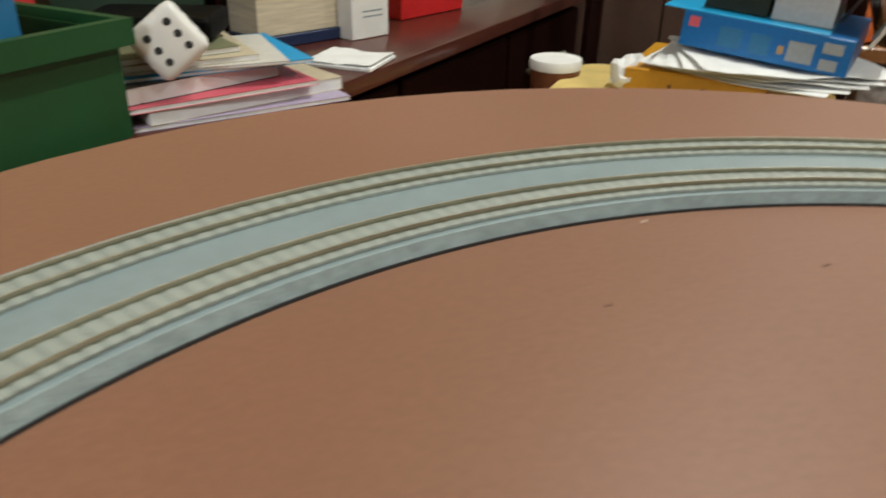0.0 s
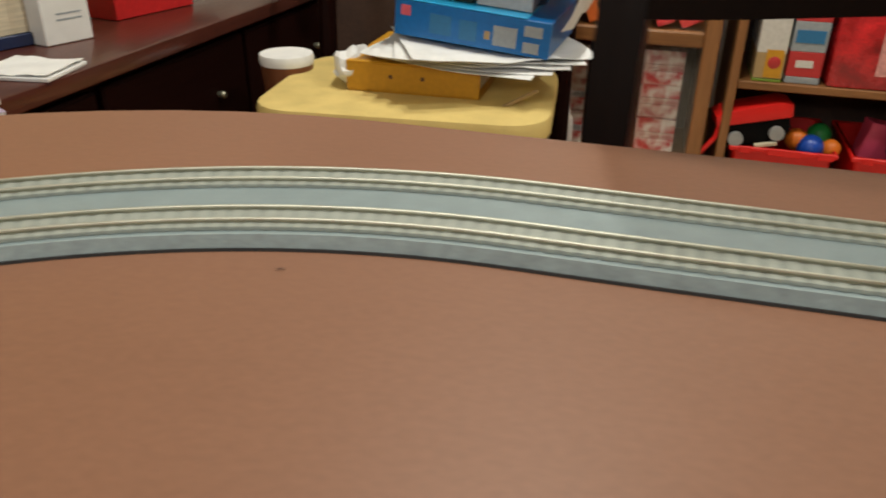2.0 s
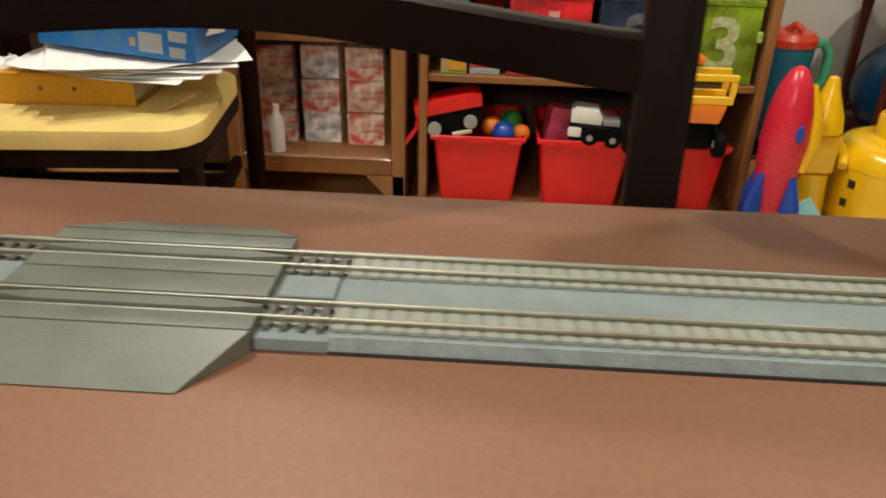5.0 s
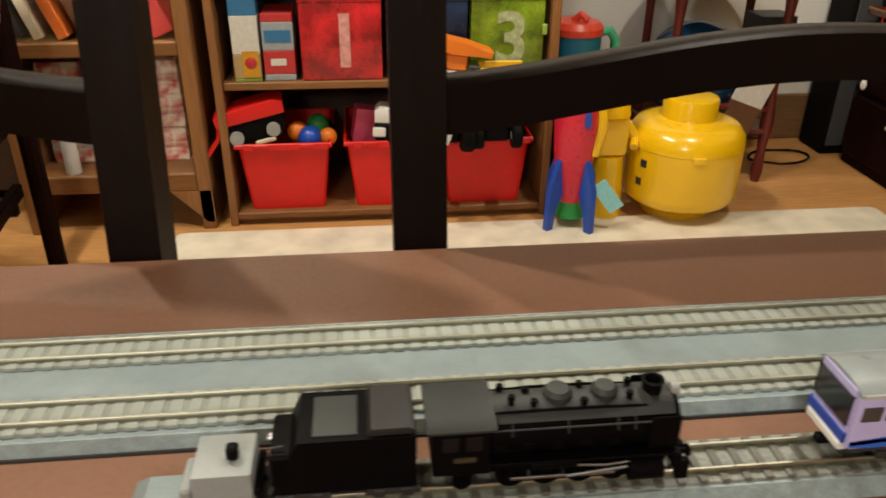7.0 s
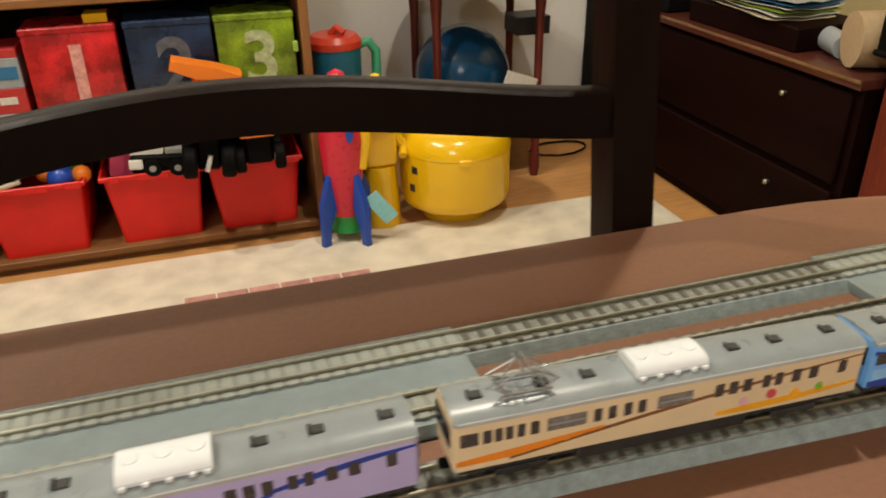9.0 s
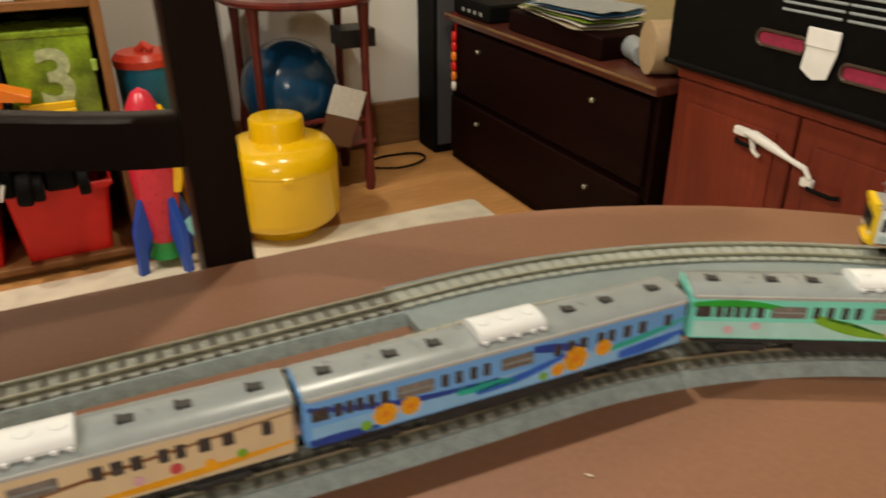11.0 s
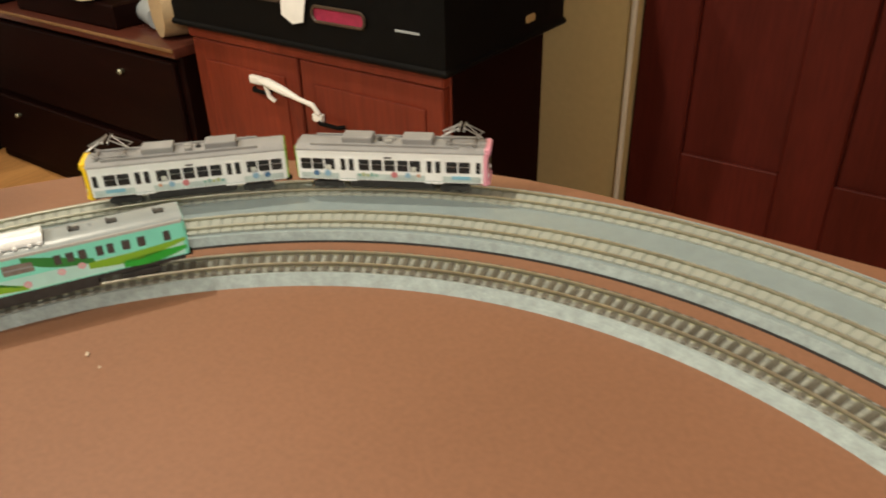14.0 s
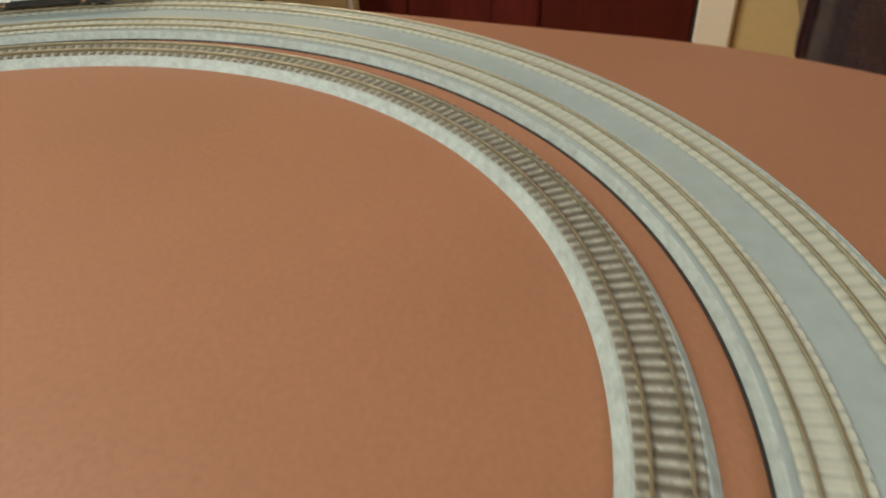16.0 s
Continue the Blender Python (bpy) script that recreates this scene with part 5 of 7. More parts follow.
part("cab", prism(B(), [(-0.062, 0.0465), (0.012, 0.0465), (0.016, 0.066), (0.004, 0.082), (-0.052, 0.084), (-0.063, 0.074)], -0.030, 0.030, pose(0, 0, 0, 90), 0.004), WHITE_PLASTIC, t, "white cab")
part("load_bed", box(B(), 0.0165, 0.066, -0.031, 0.031, 0.0465, 0.062, 0.003), GREY_PLASTIC, t, "grey load bed")
part("bumper", box(B(), -0.066, -0.034, -0.0385, -0.0345, 0.014, 0.038, 0.003), WHITE_PLASTIC, t, "white bumper")
for x in (-0.012, 0.044):
    wh = part("wheel", lathe(B(), [(0.002, -0.007), (0.019, -0.007), (0.021, -0.004), (0.021, 0.004), (0.019, 0.007), (0.002, 0.007)], 20, pose(x, -0.0415, 0.018, 90)), BLACK_PLASTIC, t)
    part("hub", lathe(B(), [(0, -0.006), (0.008, -0.0055), (0.008, 0.0076), (0, 0.008)], 12, pose(x, -0.0415, 0.018, 90)), GREY_PLASTIC, wh)
t = thing("monster_truck", pose(0.240, SY - 0.040, BINZ + 0.0015, 0, 5, 0), "white toy monster truck with an orange wing and black tyres", "toy vehicle", "toys in the bins")
for x in (-0.043, 0.043):
    for y in (-0.030, 0.036):
        wh = part("tyre", lathe(B(), [(0.012, -0.016), (0.034, -0.016), (0.039, -0.010), (0.039, 0.010), (0.034, 0.016), (0.012, 0.016)], 24, pose(x, y, 0.0385, 0, 90)), BLACK_PLASTIC, t)
        part("rim", lathe(B(), [(0, -0.0155), (0.0118, -0.0155), (0.0118, 0.0155), (0, 0.0155)], 16, pose(x, y, 0.0385, 0, 90)), GREY_PLASTIC, wh)
part("chassis", box(B(), -0.026, 0.026, -0.019, 0.054, 0.012, 0.095, 0.006), BLACK_PLASTIC, t)
part("shock_absorber", tube(B(), [(-0.006, -0.026, 0.012), (0.004, -0.024, 0.050)], 0.006, 10), WHITE_PLASTIC, t, "white shock absorber")
nose = part("nose", prism(B(), [(-0.050, 0.0955), (0.048, 0.0955), (0.056, 0.120), (0.056, 0.140), (-0.058, 0.140), (-0.058, 0.118)], -0.036, 0.050, pose(0, 0, 0, 90), 0.005), BLACK_PLASTIC, t)
part("grille_bar", box(B(), -0.018, 0.020, -0.0535, -0.0505, 0.118, 0.126, 0.001), GREY_PLASTIC, nose)
shell_ = part("shell", prism(B(), [(-0.060, 0.1405), (0.060, 0.1405), (0.064, 0.162), (0.046, 0.186), (-0.052, 0.190), (-0.064, 0.168)], -0.040, 0.046, pose(0, 0, 0, 90), 0.006), WHITE_PLASTIC, t)
for x in (-0.040, 0.040):
    part("side_window", box(B(), x - 0.016, x + 0.016, -0.034, 0.030, 0.1865, 0.206, 0.004), GLASS_DARK, shell_)
part("wing_post", box(B(), -0.026, 0.026, -0.020, 0.020, 0.190, 0.226, 0.004), ORANGE_PLASTIC, t, "orange wing post")
part("wing", prism(B(), [(-0.020, 0.2265), (0.028, 0.2265), (0.050, 0.226), (0.078, 0.222), (0.082, 0.238), (0.030, 0.252), (-0.030, 0.262), (-0.066, 0.268), (-0.072, 0.244), (-0.040, 0.240)], -0.030, 0.030, pose(0, 0, 0, 90), 0.004), ORANGE_PLASTIC, t, "orange rear wing")
t = thing("toy_ball_heap", (-0.095, SY + 0.07, BINZ - 0.03), "orange, green and black toy balls in a bin", "toy", "toys in the bins")
for x, y, z, r, ma in ((-0.03, 0, 0.04, 0.026, ORANGE_PLASTIC), (0.02, 0.02, 0.05, 0.028, GREEN_PLASTIC), (0.0, -0.02, 0.03, 0.030, BLUE_PLASTIC), (0.045, -0.015, 0.03, 0.022, ORANGE_PLASTIC), (0.03, 0.05, 0.025, 0.03, BLACK_PLASTIC)):
    bm = bmesh.new()
    bmesh.ops.create_icosphere(bm, subdivisions=3, radius=r, matrix=Matrix.Translation((x, y, z)))
    part("ball", bm, ma, t)
packet("pink_toy_block", pose(0.045, SY + 0.06, BINZ - 0.02, 0, 10, 8), 0.07, 0.05, 0.085, [(1.0, PINK_PLASTIC)], "dark pink toy block standing in a bin", "toy", "toys in the bins")
t = thing("toy_loader", pose(0.358, SY - 0.035, BINZ + 0.0015), "black toy loader with a yellow open bucket frame", "toy vehicle", "toys in the bins")
part("chassis", box(B(), -0.034, 0.034, -0.024, 0.049, 0.012, 0.082, 0.008), BLACK_PLASTIC, t)
for x in (-0.046, 0.046):
    for y in (-0.030, 0.036):
        wh = part("wheel", lathe(B(), [(0.003, -0.012), (0.027, -0.012), (0.031, -0.008), (0.031, 0.008), (0.027, 0.012), (0.003, 0.012)], 20, pose(x, y, 0.031, 0, 90)), BLACK_PLASTIC, t)
        part("hub", lathe(B(), [(0, -0.0125), (0.010, -0.012), (0.010, 0.012), (0, 0.0125)], 12, pose(x, y, 0.031, 0, 90)), GREY_PLASTIC, wh)
hopper = part("hopper", prism(B(), [(-0.040, 0.0825), (0.036, 0.0825), (0.046, 0.118), (0.046, 0.126), (-0.048, 0.126), (-0.048, 0.118)], -0.036, 0.040, pose(0, 0, 0, 90), 0.003), ORANGE_PLASTIC, t, "orange lower hopper")
for y in (-0.034, 0.030):
    part("frame_bar", box(B(), -0.060, 0.060, y - 0.005, y + 0.005, 0.1265, 0.146, 0.002), YELLOW_PLASTIC, hopper)
    part("frame_bar", box(B(), -0.060, 0.064, y - 0.005, y + 0.005, 0.180, 0.196, 0.002), YELLOW_PLASTIC, hopper)
    for x in (-0.053, 0.055):
        part("frame_post", box(B(), x - 0.007, x + 0.007, y - 0.0045, y + 0.0045, 0.1462, 0.1798, 0.001), YELLOW_PLASTIC, hopper)

# ---- glass-fronted cabinet ----
gc = thing("glass_cabinet", (-0.55, 1.575, FLOOR), "wooden glass-fronted cabinet with colourful packets and leaning books", "cabinet")
g0, g1 = -0.235, 0.212
for x in (g0, g1 - 0.034):
    part("side_frame", box(B(), x, x + 0.034, 0, 0.33, 0.0, 1.0, 0.003), SHELF_WOOD, gc)
for z0, z1 in ((0.105, 0.150), (0.435, 0.468), (0.96, 1.0)):
    part("cross_frame", box(B(), g0 + 0.0342, g1 - 0.0342, 0.001, 0.33, z0, z1, 0.003), SHELF_WOOD_X, gc)
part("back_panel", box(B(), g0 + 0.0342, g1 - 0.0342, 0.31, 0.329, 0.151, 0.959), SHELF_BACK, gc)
# Glass tint is added to darken what stands behind it.
GLASS = bpy.data.materials.new("dimming_cabinet_glass")
GLASS.use_nodes = True
GLASS.node_tree.nodes["Principled BSDF"].inputs["Transmission Weight"].default_value = 1.0
GLASS.node_tree.nodes["Principled BSDF"].inputs["Roughness"].default_value = 0.03
GLASS.node_tree.nodes["Principled BSDF"].inputs["Base Color"].default_value = (0.78, 0.75, 0.73, 1)
gp = part("glass_pane", box(B(), g0 + 0.036, g1 - 0.036, 0.006, 0.009, 0.152, 0.433), GLASS, gc)
gp.visible_shadow = False
# Upper pane added to dim the leaning books.
gp = part("glass_pane", box(B(), g0 + 0.036, g1 - 0.036, 0.006, 0.009, 0.470, 0.958), GLASS, gc)
gp.visible_shadow = False
part("foot", prism(B(), [(g1 - 0.10, 0.105), (g1, 0.105), (g1, 0.02), (g1 - 0.02, 0.02)], 0, 0.03, pose(0, 0.03, 0, 90)), SHELF_WOOD, gc)
rnd = random.Random(4)
PRINT = [mat("red_and_white_print", (0.62, 0.55, 0.46), 0.5, 0, 0.12, 34, 0.05, 300, dark=(0.45, 0.03, 0.03), sharp=0.16), mat("rose_and_cream_print", (0.58, 0.50, 0.40), 0.5, 0, 0.12, 42, 0.05, 300, dark=(0.40, 0.14, 0.12), sharp=0.14),
         mat("grey_and_white_print", (0.60, 0.58, 0.54), 0.5, 0, 0.12, 38, 0.05, 300, dark=(0.24, 0.24, 0.24), sharp=0.14), mat("red_print", (0.52, 0.04, 0.04), 0.5, 0, 0.12, 50, 0.05, 300, dark=(0.34, 0.02, 0.02), sharp=0.1)]
for k in range(9):
    x = g0 + 0.055 + (k % 3) * 0.115
    z = FLOOR + 0.1505 + (k // 3) * 0.085
    packet("food_packet", (-0.55 + x + 0.05, 1.575 + 0.10 + 0.01 * (k % 2), z), 0.096, 0.05, 0.083, [(0.4, PRINT[rnd.choice((0, 1, 2))]), (0.2, PRINT[rnd.choice((1, 2, 3))]), (0.4, PRINT[rnd.choice((0, 0, 1, 2))])], "red and white printed packet behind glass", "packet", "packets in the cabinet")
t = thing("plastic_bottle", (-0.665, 1.61, FLOOR + 0.1505), "small white plastic bottle in the cabinet", "bottle")
part("flask", lathe(B(), [(0.0, 0), (0.018, 0), (0.018, 0.08), (0.008, 0.10), (0.008, 0.12), (0, 0.12)], 20), WHITE_PLASTIC, t)
bx_ = -0.735
for k, (w_, h, c, lean) in enumerate(((0.03, 0.24, "black", 16), (0.022, 0.25, "cream", 18), (0.026, 0.26, "orange", 20), (0.03, 0.26, "brown", 20), (0.024, 0.25, "grey", 20), (0.04, 0.25, "red", 22), (0.05, 0.22, "red", 24))):
    t = thing("book", pose(bx_ + 0.052 * k, 1.60, FLOOR + 0.470, 0, -lean, 0), "book leaning on the cabinet shelf, %s cover" % c, "book", "leaning books")
    part("cover", box(B(), 0, w_, 0, 0.16, 0, h, 0.002), C[c], t)
    part("page_block", box(B(), 0.003, w_ - 0.003, 0.002, 0.158, h - 0.002, h + 0.0004), CREAM_PAPER, t)

# ---- dark backdrop in the corner, built as a made-up cupboard ----
cp = thing("tall_cupboard", (-1.12, 1.80, FLOOR), "tall dark brown backdrop in the corner, cupboard form made up", "cupboard")
part("carcass", box(B(), -0.34, 0.33, 0.02, 0.31, 0.0, 1.9, 0.004), MAHOGANY, cp)
for x0, x1 in ((-0.335, -0.004), (0.0, 0.325)):
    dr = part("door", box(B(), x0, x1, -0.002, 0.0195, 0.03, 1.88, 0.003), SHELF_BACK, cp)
    part("knob", lathe(B(), [(0, 0), (0.009, 0), (0.011, 0.012), (0, 0.016)], 14, pose((x0 + 0.03) if x0 >= 0 else (x1 - 0.03), -0.002, 0.55, 90)), RAIL, dr)

# ---- cushioned chair loaded with papers ----
CUSHION = mat("pale_yellow_cushion_fabric", (0.70, 0.54, 0.20), 0.9, 0, 0.08, 14, 0.5, 500, spec=0.1)
ch = thing("cushioned_chair", pose(-0.90, 1.12, FLOOR, 0, 0, 6), "dark wooden chair with a pale yellow seat cushion", "chair")
cz = -0.285 - FLOOR
part("cushion", prism(B(), rounded(-0.262, 0.265, -0.20, 0.21, 0.075, 4), cz - 0.034, cz, bevel=0.012), CUSHION, ch)
part("seat_frame", prism(B(), rounded(-0.27, 0.26, -0.18, 0.21, 0.05, 6), cz - 0.074, cz - 0.0345), DARK_WOOD, ch)
for x, y in ((-0.24, -0.15), (0.235, -0.15)):
    part("leg", box(B(), x - 0.018, x + 0.018, y - 0.018, y + 0.018, 0, cz - 0.0745, 0.004), DARK_WOOD, ch)
for x in (-0.245, 0.272):
    part("back_post", tube(B(), [(x, 0.22, 0), (x, 0.235, 0.45), (x, 0.28, 0.95)], 0.020, 10), MAHOGANY, ch)
for y in (-0.15, 0.225):
    part("stretcher", box(B(), -0.225, 0.22, y - 0.010, y + 0.010, 0.15, 0.18, 0.003), DARK_WOOD, ch)
for x in (-0.24, 0.235):
    part("stretcher", box(B(), x - 0.010, x + 0.010, -0.135, 0.21, 0.20, 0.23, 0.003), DARK_WOOD, ch)
part("back_rail", box(B(), -0.24, 0.265, 0.255, 0.275, 0.80, 0.90, 0.004), MAHOGANY, ch)
t = thing("ring_binder", pose(-0.885, 1.055, FLOOR + cz + 0.0005, 0, 0, 2), "thick amber yellow folder lying on the cushion", "folder")
part("cover", box(B(), -0.125, 0.125, 0, 0.26, 0, 0.003, 0.001), C["amber"], t)
part("spine", box(B(), -0.125, 0.125, 0, 0.004, 0.0032, 0.052, 0.001), C["amber"], t)
part("top_cover", box(B(), -0.125, 0.125, 0.0, 0.26, 0.0522, 0.0555, 0.001), C["amber"], t)
part("papers", box(B(), -0.118, 0.115, 0.006, 0.25, 0.0034, 0.050, 0.001), PAPER, t)
for x in (-0.04, 0.02):
    part("eyelet", lathe(B(), [(0, 0), (0.004, 0), (0.004, 0.001), (0, 0.001)], 12, pose(x, -0.0002, 0.03, 90)), C["brown"], t)


def sheet(m, w_, d_, material, parent, name="sheet", curl=0.01, th=0.0009, seed=0):
    """A slightly curled sheet of paper, with thickness."""
    bm = bmesh.new()
    bmesh.ops.create_grid(bm, x_segments=8, y_segments=8, size=0.5)
    for v in bm.verts:
        x, y = v.co.x, v.co.y
        v.co = Vector((x * w_, y * d_, curl * ((2 * x) ** 2 * 0.5 + abs(noise.noise(Vector((x * 2.3, y * 2.1, seed)))) * 0.9)))
    r = bmesh.ops.extrude_face_region(bm, geom=list(bm.faces))
    bmesh.ops.translate(bm, verts=[v for v in r["geom"] if isinstance(v, bmesh.types.BMVert)], vec=(0, 0, th))
    bmesh.ops.transform(bm, matrix=m, verts=bm.verts)
    return part(name, bm, material, parent)


FZ = FLOOR + cz + 0.0562
t = thing("crumpled_papers", (-0.79, 1.16, FZ), "crumpled white papers and plastic bags between folder and box", "papers")
for k in range(5):
    sheet(pose(-0.02 + 0.012 * k, -0.005 * k, 0.001 + 0.0055 * k, 1.5, 2, -8 + 9 * k), 0.33, 0.24, PAPER, t, curl=0.014, seed=k)
t = thing("crumpled_bag", (-1.015, 1.075, FLOOR + cz), "crumpled white plastic bag beside the folder", "bag")
bm = bmesh.new()
bmesh.ops.create_icosphere(bm, subdivisions=3, radius=1.0, matrix=Matrix.Translation((0, 0.03, 0.035)) @ Matrix.Diagonal((0.035, 0.06, 0.032, 1)))
for v in bm.verts:
    v.co += v.co.normalized() * 0.02 * noise.noise(v.co * 45)
part("bag", bm, PAPER, t, angle=15)
t = thing("blue_toy_box", pose(-0.785, 1.07, FZ + 0.036, 2.5, 4.5, -4), "blue cardboard toy set box with pale pictures", "box")
part("carton", box(B(), -0.142, 0.142, 0, 0.20, 0, 0.062, 0.0015), solid("blue_box_card", (0.012, 0.14, 0.42), 0.35), t)
part("flap", box(B(), -0.18, 0.10, 0.0, 0.19, 0.0623, 0.0650, 0.001), solid("cyan_box_card", (0.03, 0.34, 0.66), 0.35), t)
part("emblem", box(B(), -0.130, -0.112, -0.0006, 0.0002, 0.036, 0.054), C["pink"], t, "plain red square")
for x0, x1, z0, z1, c in ((-0.075, -0.035, 0.012, 0.046, "blue"), (-0.02, 0.012, 0.010, 0.044, "blue"), (0.042, 0.084, 0.010, 0.044, "grey"), (0.096, 0.128, 0.034, 0.052, "grey"), (0.096, 0.124, 0.006, 0.024, "grey"), (0.026, 0.036, 0.018, 0.032, "tan")):
    part("printed_panel", box(B(), x0, x1, -0.0008, 0.0001, z0, z1), C[c], t)
BOX = pose(-0.785, 1.07, FZ + 0.036, 2.5, 4.5, -4)
packet("grey_box", BOX @ pose(0.047, 0.035, 0.0654), 0.100, 0.11, 0.056, [(1.0, solid("pale_grey_card", (0.56, 0.57, 0.57)))], "pale grey box on top of the blue toy box", "box")
packet("dark_box", BOX @ pose(-0.064, 0.035, 0.0654), 0.110, 0.11, 0.054, [(1.0, solid("blackish_green_card", (0.010, 0.022, 0.014)))], "blackish green box on top of the blue toy box", "box")
t = thing("loose_papers", BOX @ pose(0, 0.015, 0.1220), "loose white sheets draped over the boxes on the stool", "papers")


def draped(y0, y1, pts, shift):
    """A sheet bent along a line of points, with thickness."""
    bm = B()
    rows = [[bm.verts.new((x + 0.006 * math.sin(9 * z + 3 * k), y, z + shift + 0.004 * math.sin(14 * x + 2.1 * k))) for x, z in pts] for k, y in enumerate((y0, y0 + (y1 - y0) * 0.35, y0 + (y1 - y0) * 0.7, y1))]
    for p, q in zip(rows, rows[1:]):
        for i in range(len(pts) - 1):
            bm.faces.new((p[i], p[i + 1], q[i + 1], q[i]))
    r = bmesh.ops.extrude_face_region(bm, geom=list(bm.faces))
    bmesh.ops.translate(bm, verts=[v for v in r["geom"] if isinstance(v, bmesh.types.BMVert)], vec=(0, 0, 0.001))
    return bm


DRAPE = [(-0.115, 0.020), (-0.07, 0.010), (-0.02, 0.004), (0.04, 0.001), (0.09, 0.006), (0.125, 0.022), (0.155, 0.026), (0.175, 0.010), (0.180, -0.020), (0.172, -0.055), (0.160, -0.082)]
part("sheet", draped(0.0, 0.17, DRAPE, 0.004), PAPER, t)
part("sheet", draped(0.02, 0.18, [(x * 0.8, z * 0.6) for x, z in DRAPE[:7]], 0.016), PAPER, t)
part("dark_sheet", draped(0.03, 0.15, [(0.104, -0.050), (0.118, -0.020), (0.128, 0.0), (0.150, 0.002)], 0.0), C["black"], t, "dark printed sheet")
t = thing("wooden_ruler", pose(-0.70, 1.045, FLOOR + cz + 0.001, 0, -24, 25), "pale wooden stick leaning beside the folder", "stick")
part("stick", box(B(), -0.055, 0.055, 0, 0.008, 0.0, 0.005, 0.001), C["tan"], t)

# drum beside the chair
dm = thing("hand_drum", (-1.185, 1.16, FLOOR), "brown wooden hand drum with a white skin", "drum")
part("shell", lathe(B(), [(0.0, 0.0), (0.048, 0.0), (0.050, 0.02), (0.034, 0.19), (0.038, 0.27), (0.053, 0.435), (0.053, 0.447), (0, 0.447)], 36), wood("drum_shell_wood", (0.16, 0.06, 0.025), (0.10, 0.035, 0.015), 0.4, "z"), dm)
part("skin", lathe(B(), [(0.0535, 0.436), (0.0555, 0.447), (0.053, 0.456), (0.0, 0.458)], 36), PAPER, dm, "white drum skin")

# ---- sideboard at the west side ----
sb = thing("sideboard", (-1.33, 0.75, FLOOR), "dark mahogany sideboard with a polished cluttered top", "sideboard")
SBZ = 0.508
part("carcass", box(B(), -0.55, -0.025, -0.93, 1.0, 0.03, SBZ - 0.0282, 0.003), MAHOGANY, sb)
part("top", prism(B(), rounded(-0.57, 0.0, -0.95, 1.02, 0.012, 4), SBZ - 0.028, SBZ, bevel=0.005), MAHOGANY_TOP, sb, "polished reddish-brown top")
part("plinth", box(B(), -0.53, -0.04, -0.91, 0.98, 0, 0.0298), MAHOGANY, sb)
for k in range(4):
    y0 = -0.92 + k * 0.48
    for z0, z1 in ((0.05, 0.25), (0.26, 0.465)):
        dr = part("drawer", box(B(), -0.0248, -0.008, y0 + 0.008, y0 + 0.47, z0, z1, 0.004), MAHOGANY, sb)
        for dy in (0.12, 0.35):
            part("knob", lathe(B(), [(0, 0), (0.006, 0), (0.008, 0.012), (0.005, 0.017), (0, 0.018)], 14, pose(-0.008, y0 + dy, (z0 + z1) / 2, 0, 90)), RAIL, dr)
TOPZ = FLOOR + SBZ + 0.0004
CRATE_GREEN = mat("dark_green_plastic", (0.006, 0.060, 0.014), 0.5, 0, 0.06, 15, 0.05, 300)
gb = thing("green_crate", (-1.40, 0.08, TOPZ), "dark green plastic crate standing on the sideboard", "crate")


def open_tub(x0, x1, y0, y1, z0, z1, th):
    """A box without a lid, as one closed shell."""
    bm = B()
    loops = [[bm.verts.new((x, y, z)) for x, y in ((x0 + g, y0 + g), (x1 - g, y0 + g), (x1 - g, y1 - g), (x0 + g, y1 - g))] for z, g in ((z0, 0), (z1, 0), (z1, th), (z0 + th, th))]
    for lo, hi in zip(loops, loops[1:]):
        for i in range(4):
            bm.faces.new((lo[i], lo[(i + 1) % 4], hi[(i + 1) % 4], hi[i]))
    bm.faces.new(loops[0][::-1])
    bm.faces.new(loops[3])
    return bm


def rim_ring(x0, x1, y0, y1, z0, z1, w_):
    """A flat rectangular ring, w_ wide, round an opening."""
    bm = B()
    loops = [[bm.verts.new((x, y, z)) for x, y in ((x0 - g, y0 - g), (x1 + g, y0 - g), (x1 + g, y1 + g), (x0 - g, y1 + g))] for z, g in ((z0, 0.0002), (z0, w_), (z1, w_), (z1, 0.0002))]
    for lo, hi in zip(loops, loops[1:] + loops[:1]):
        for i in range(4):
            bm.faces.new((lo[i], lo[(i + 1) % 4], hi[(i + 1) % 4], hi[i]))
    return bm


part("tub", open_tub(-0.26, 0.0, -0.18, 0.17, 0, 0.130, 0.006), CRATE_GREEN, gb)
part("rim", rim_ring(-0.26, 0.0, -0.18, 0.17, 0.112, 0.142, 0.014), CRATE_GREEN, gb)
packet("crate_books", (-1.52, 0.02, TOPZ + 0.0065), 0.16, 0.14, 0.17, [(0.5, C["red"]), (0.5, C["blue"])], "red and blue books standing in the green crate", "books")


def magazine(m, w_, d_, h, cover, label):
    t = thing("magazine", m, label, "magazine", "pile of magazines")
    part("page_block", box(B(), -w_ / 2, w_ / 2, -d_ / 2, d_ / 2, 0.0006, h - 0.0006), PAPER, t)
    for z in (0.0, h - 0.0006):
        part("cover", box(B(), -w_ / 2 - 0.001, w_ / 2 + 0.001, -d_ / 2 - 0.001, d_ / 2 + 0.001, z, z + 0.0006), cover, t)
    return t


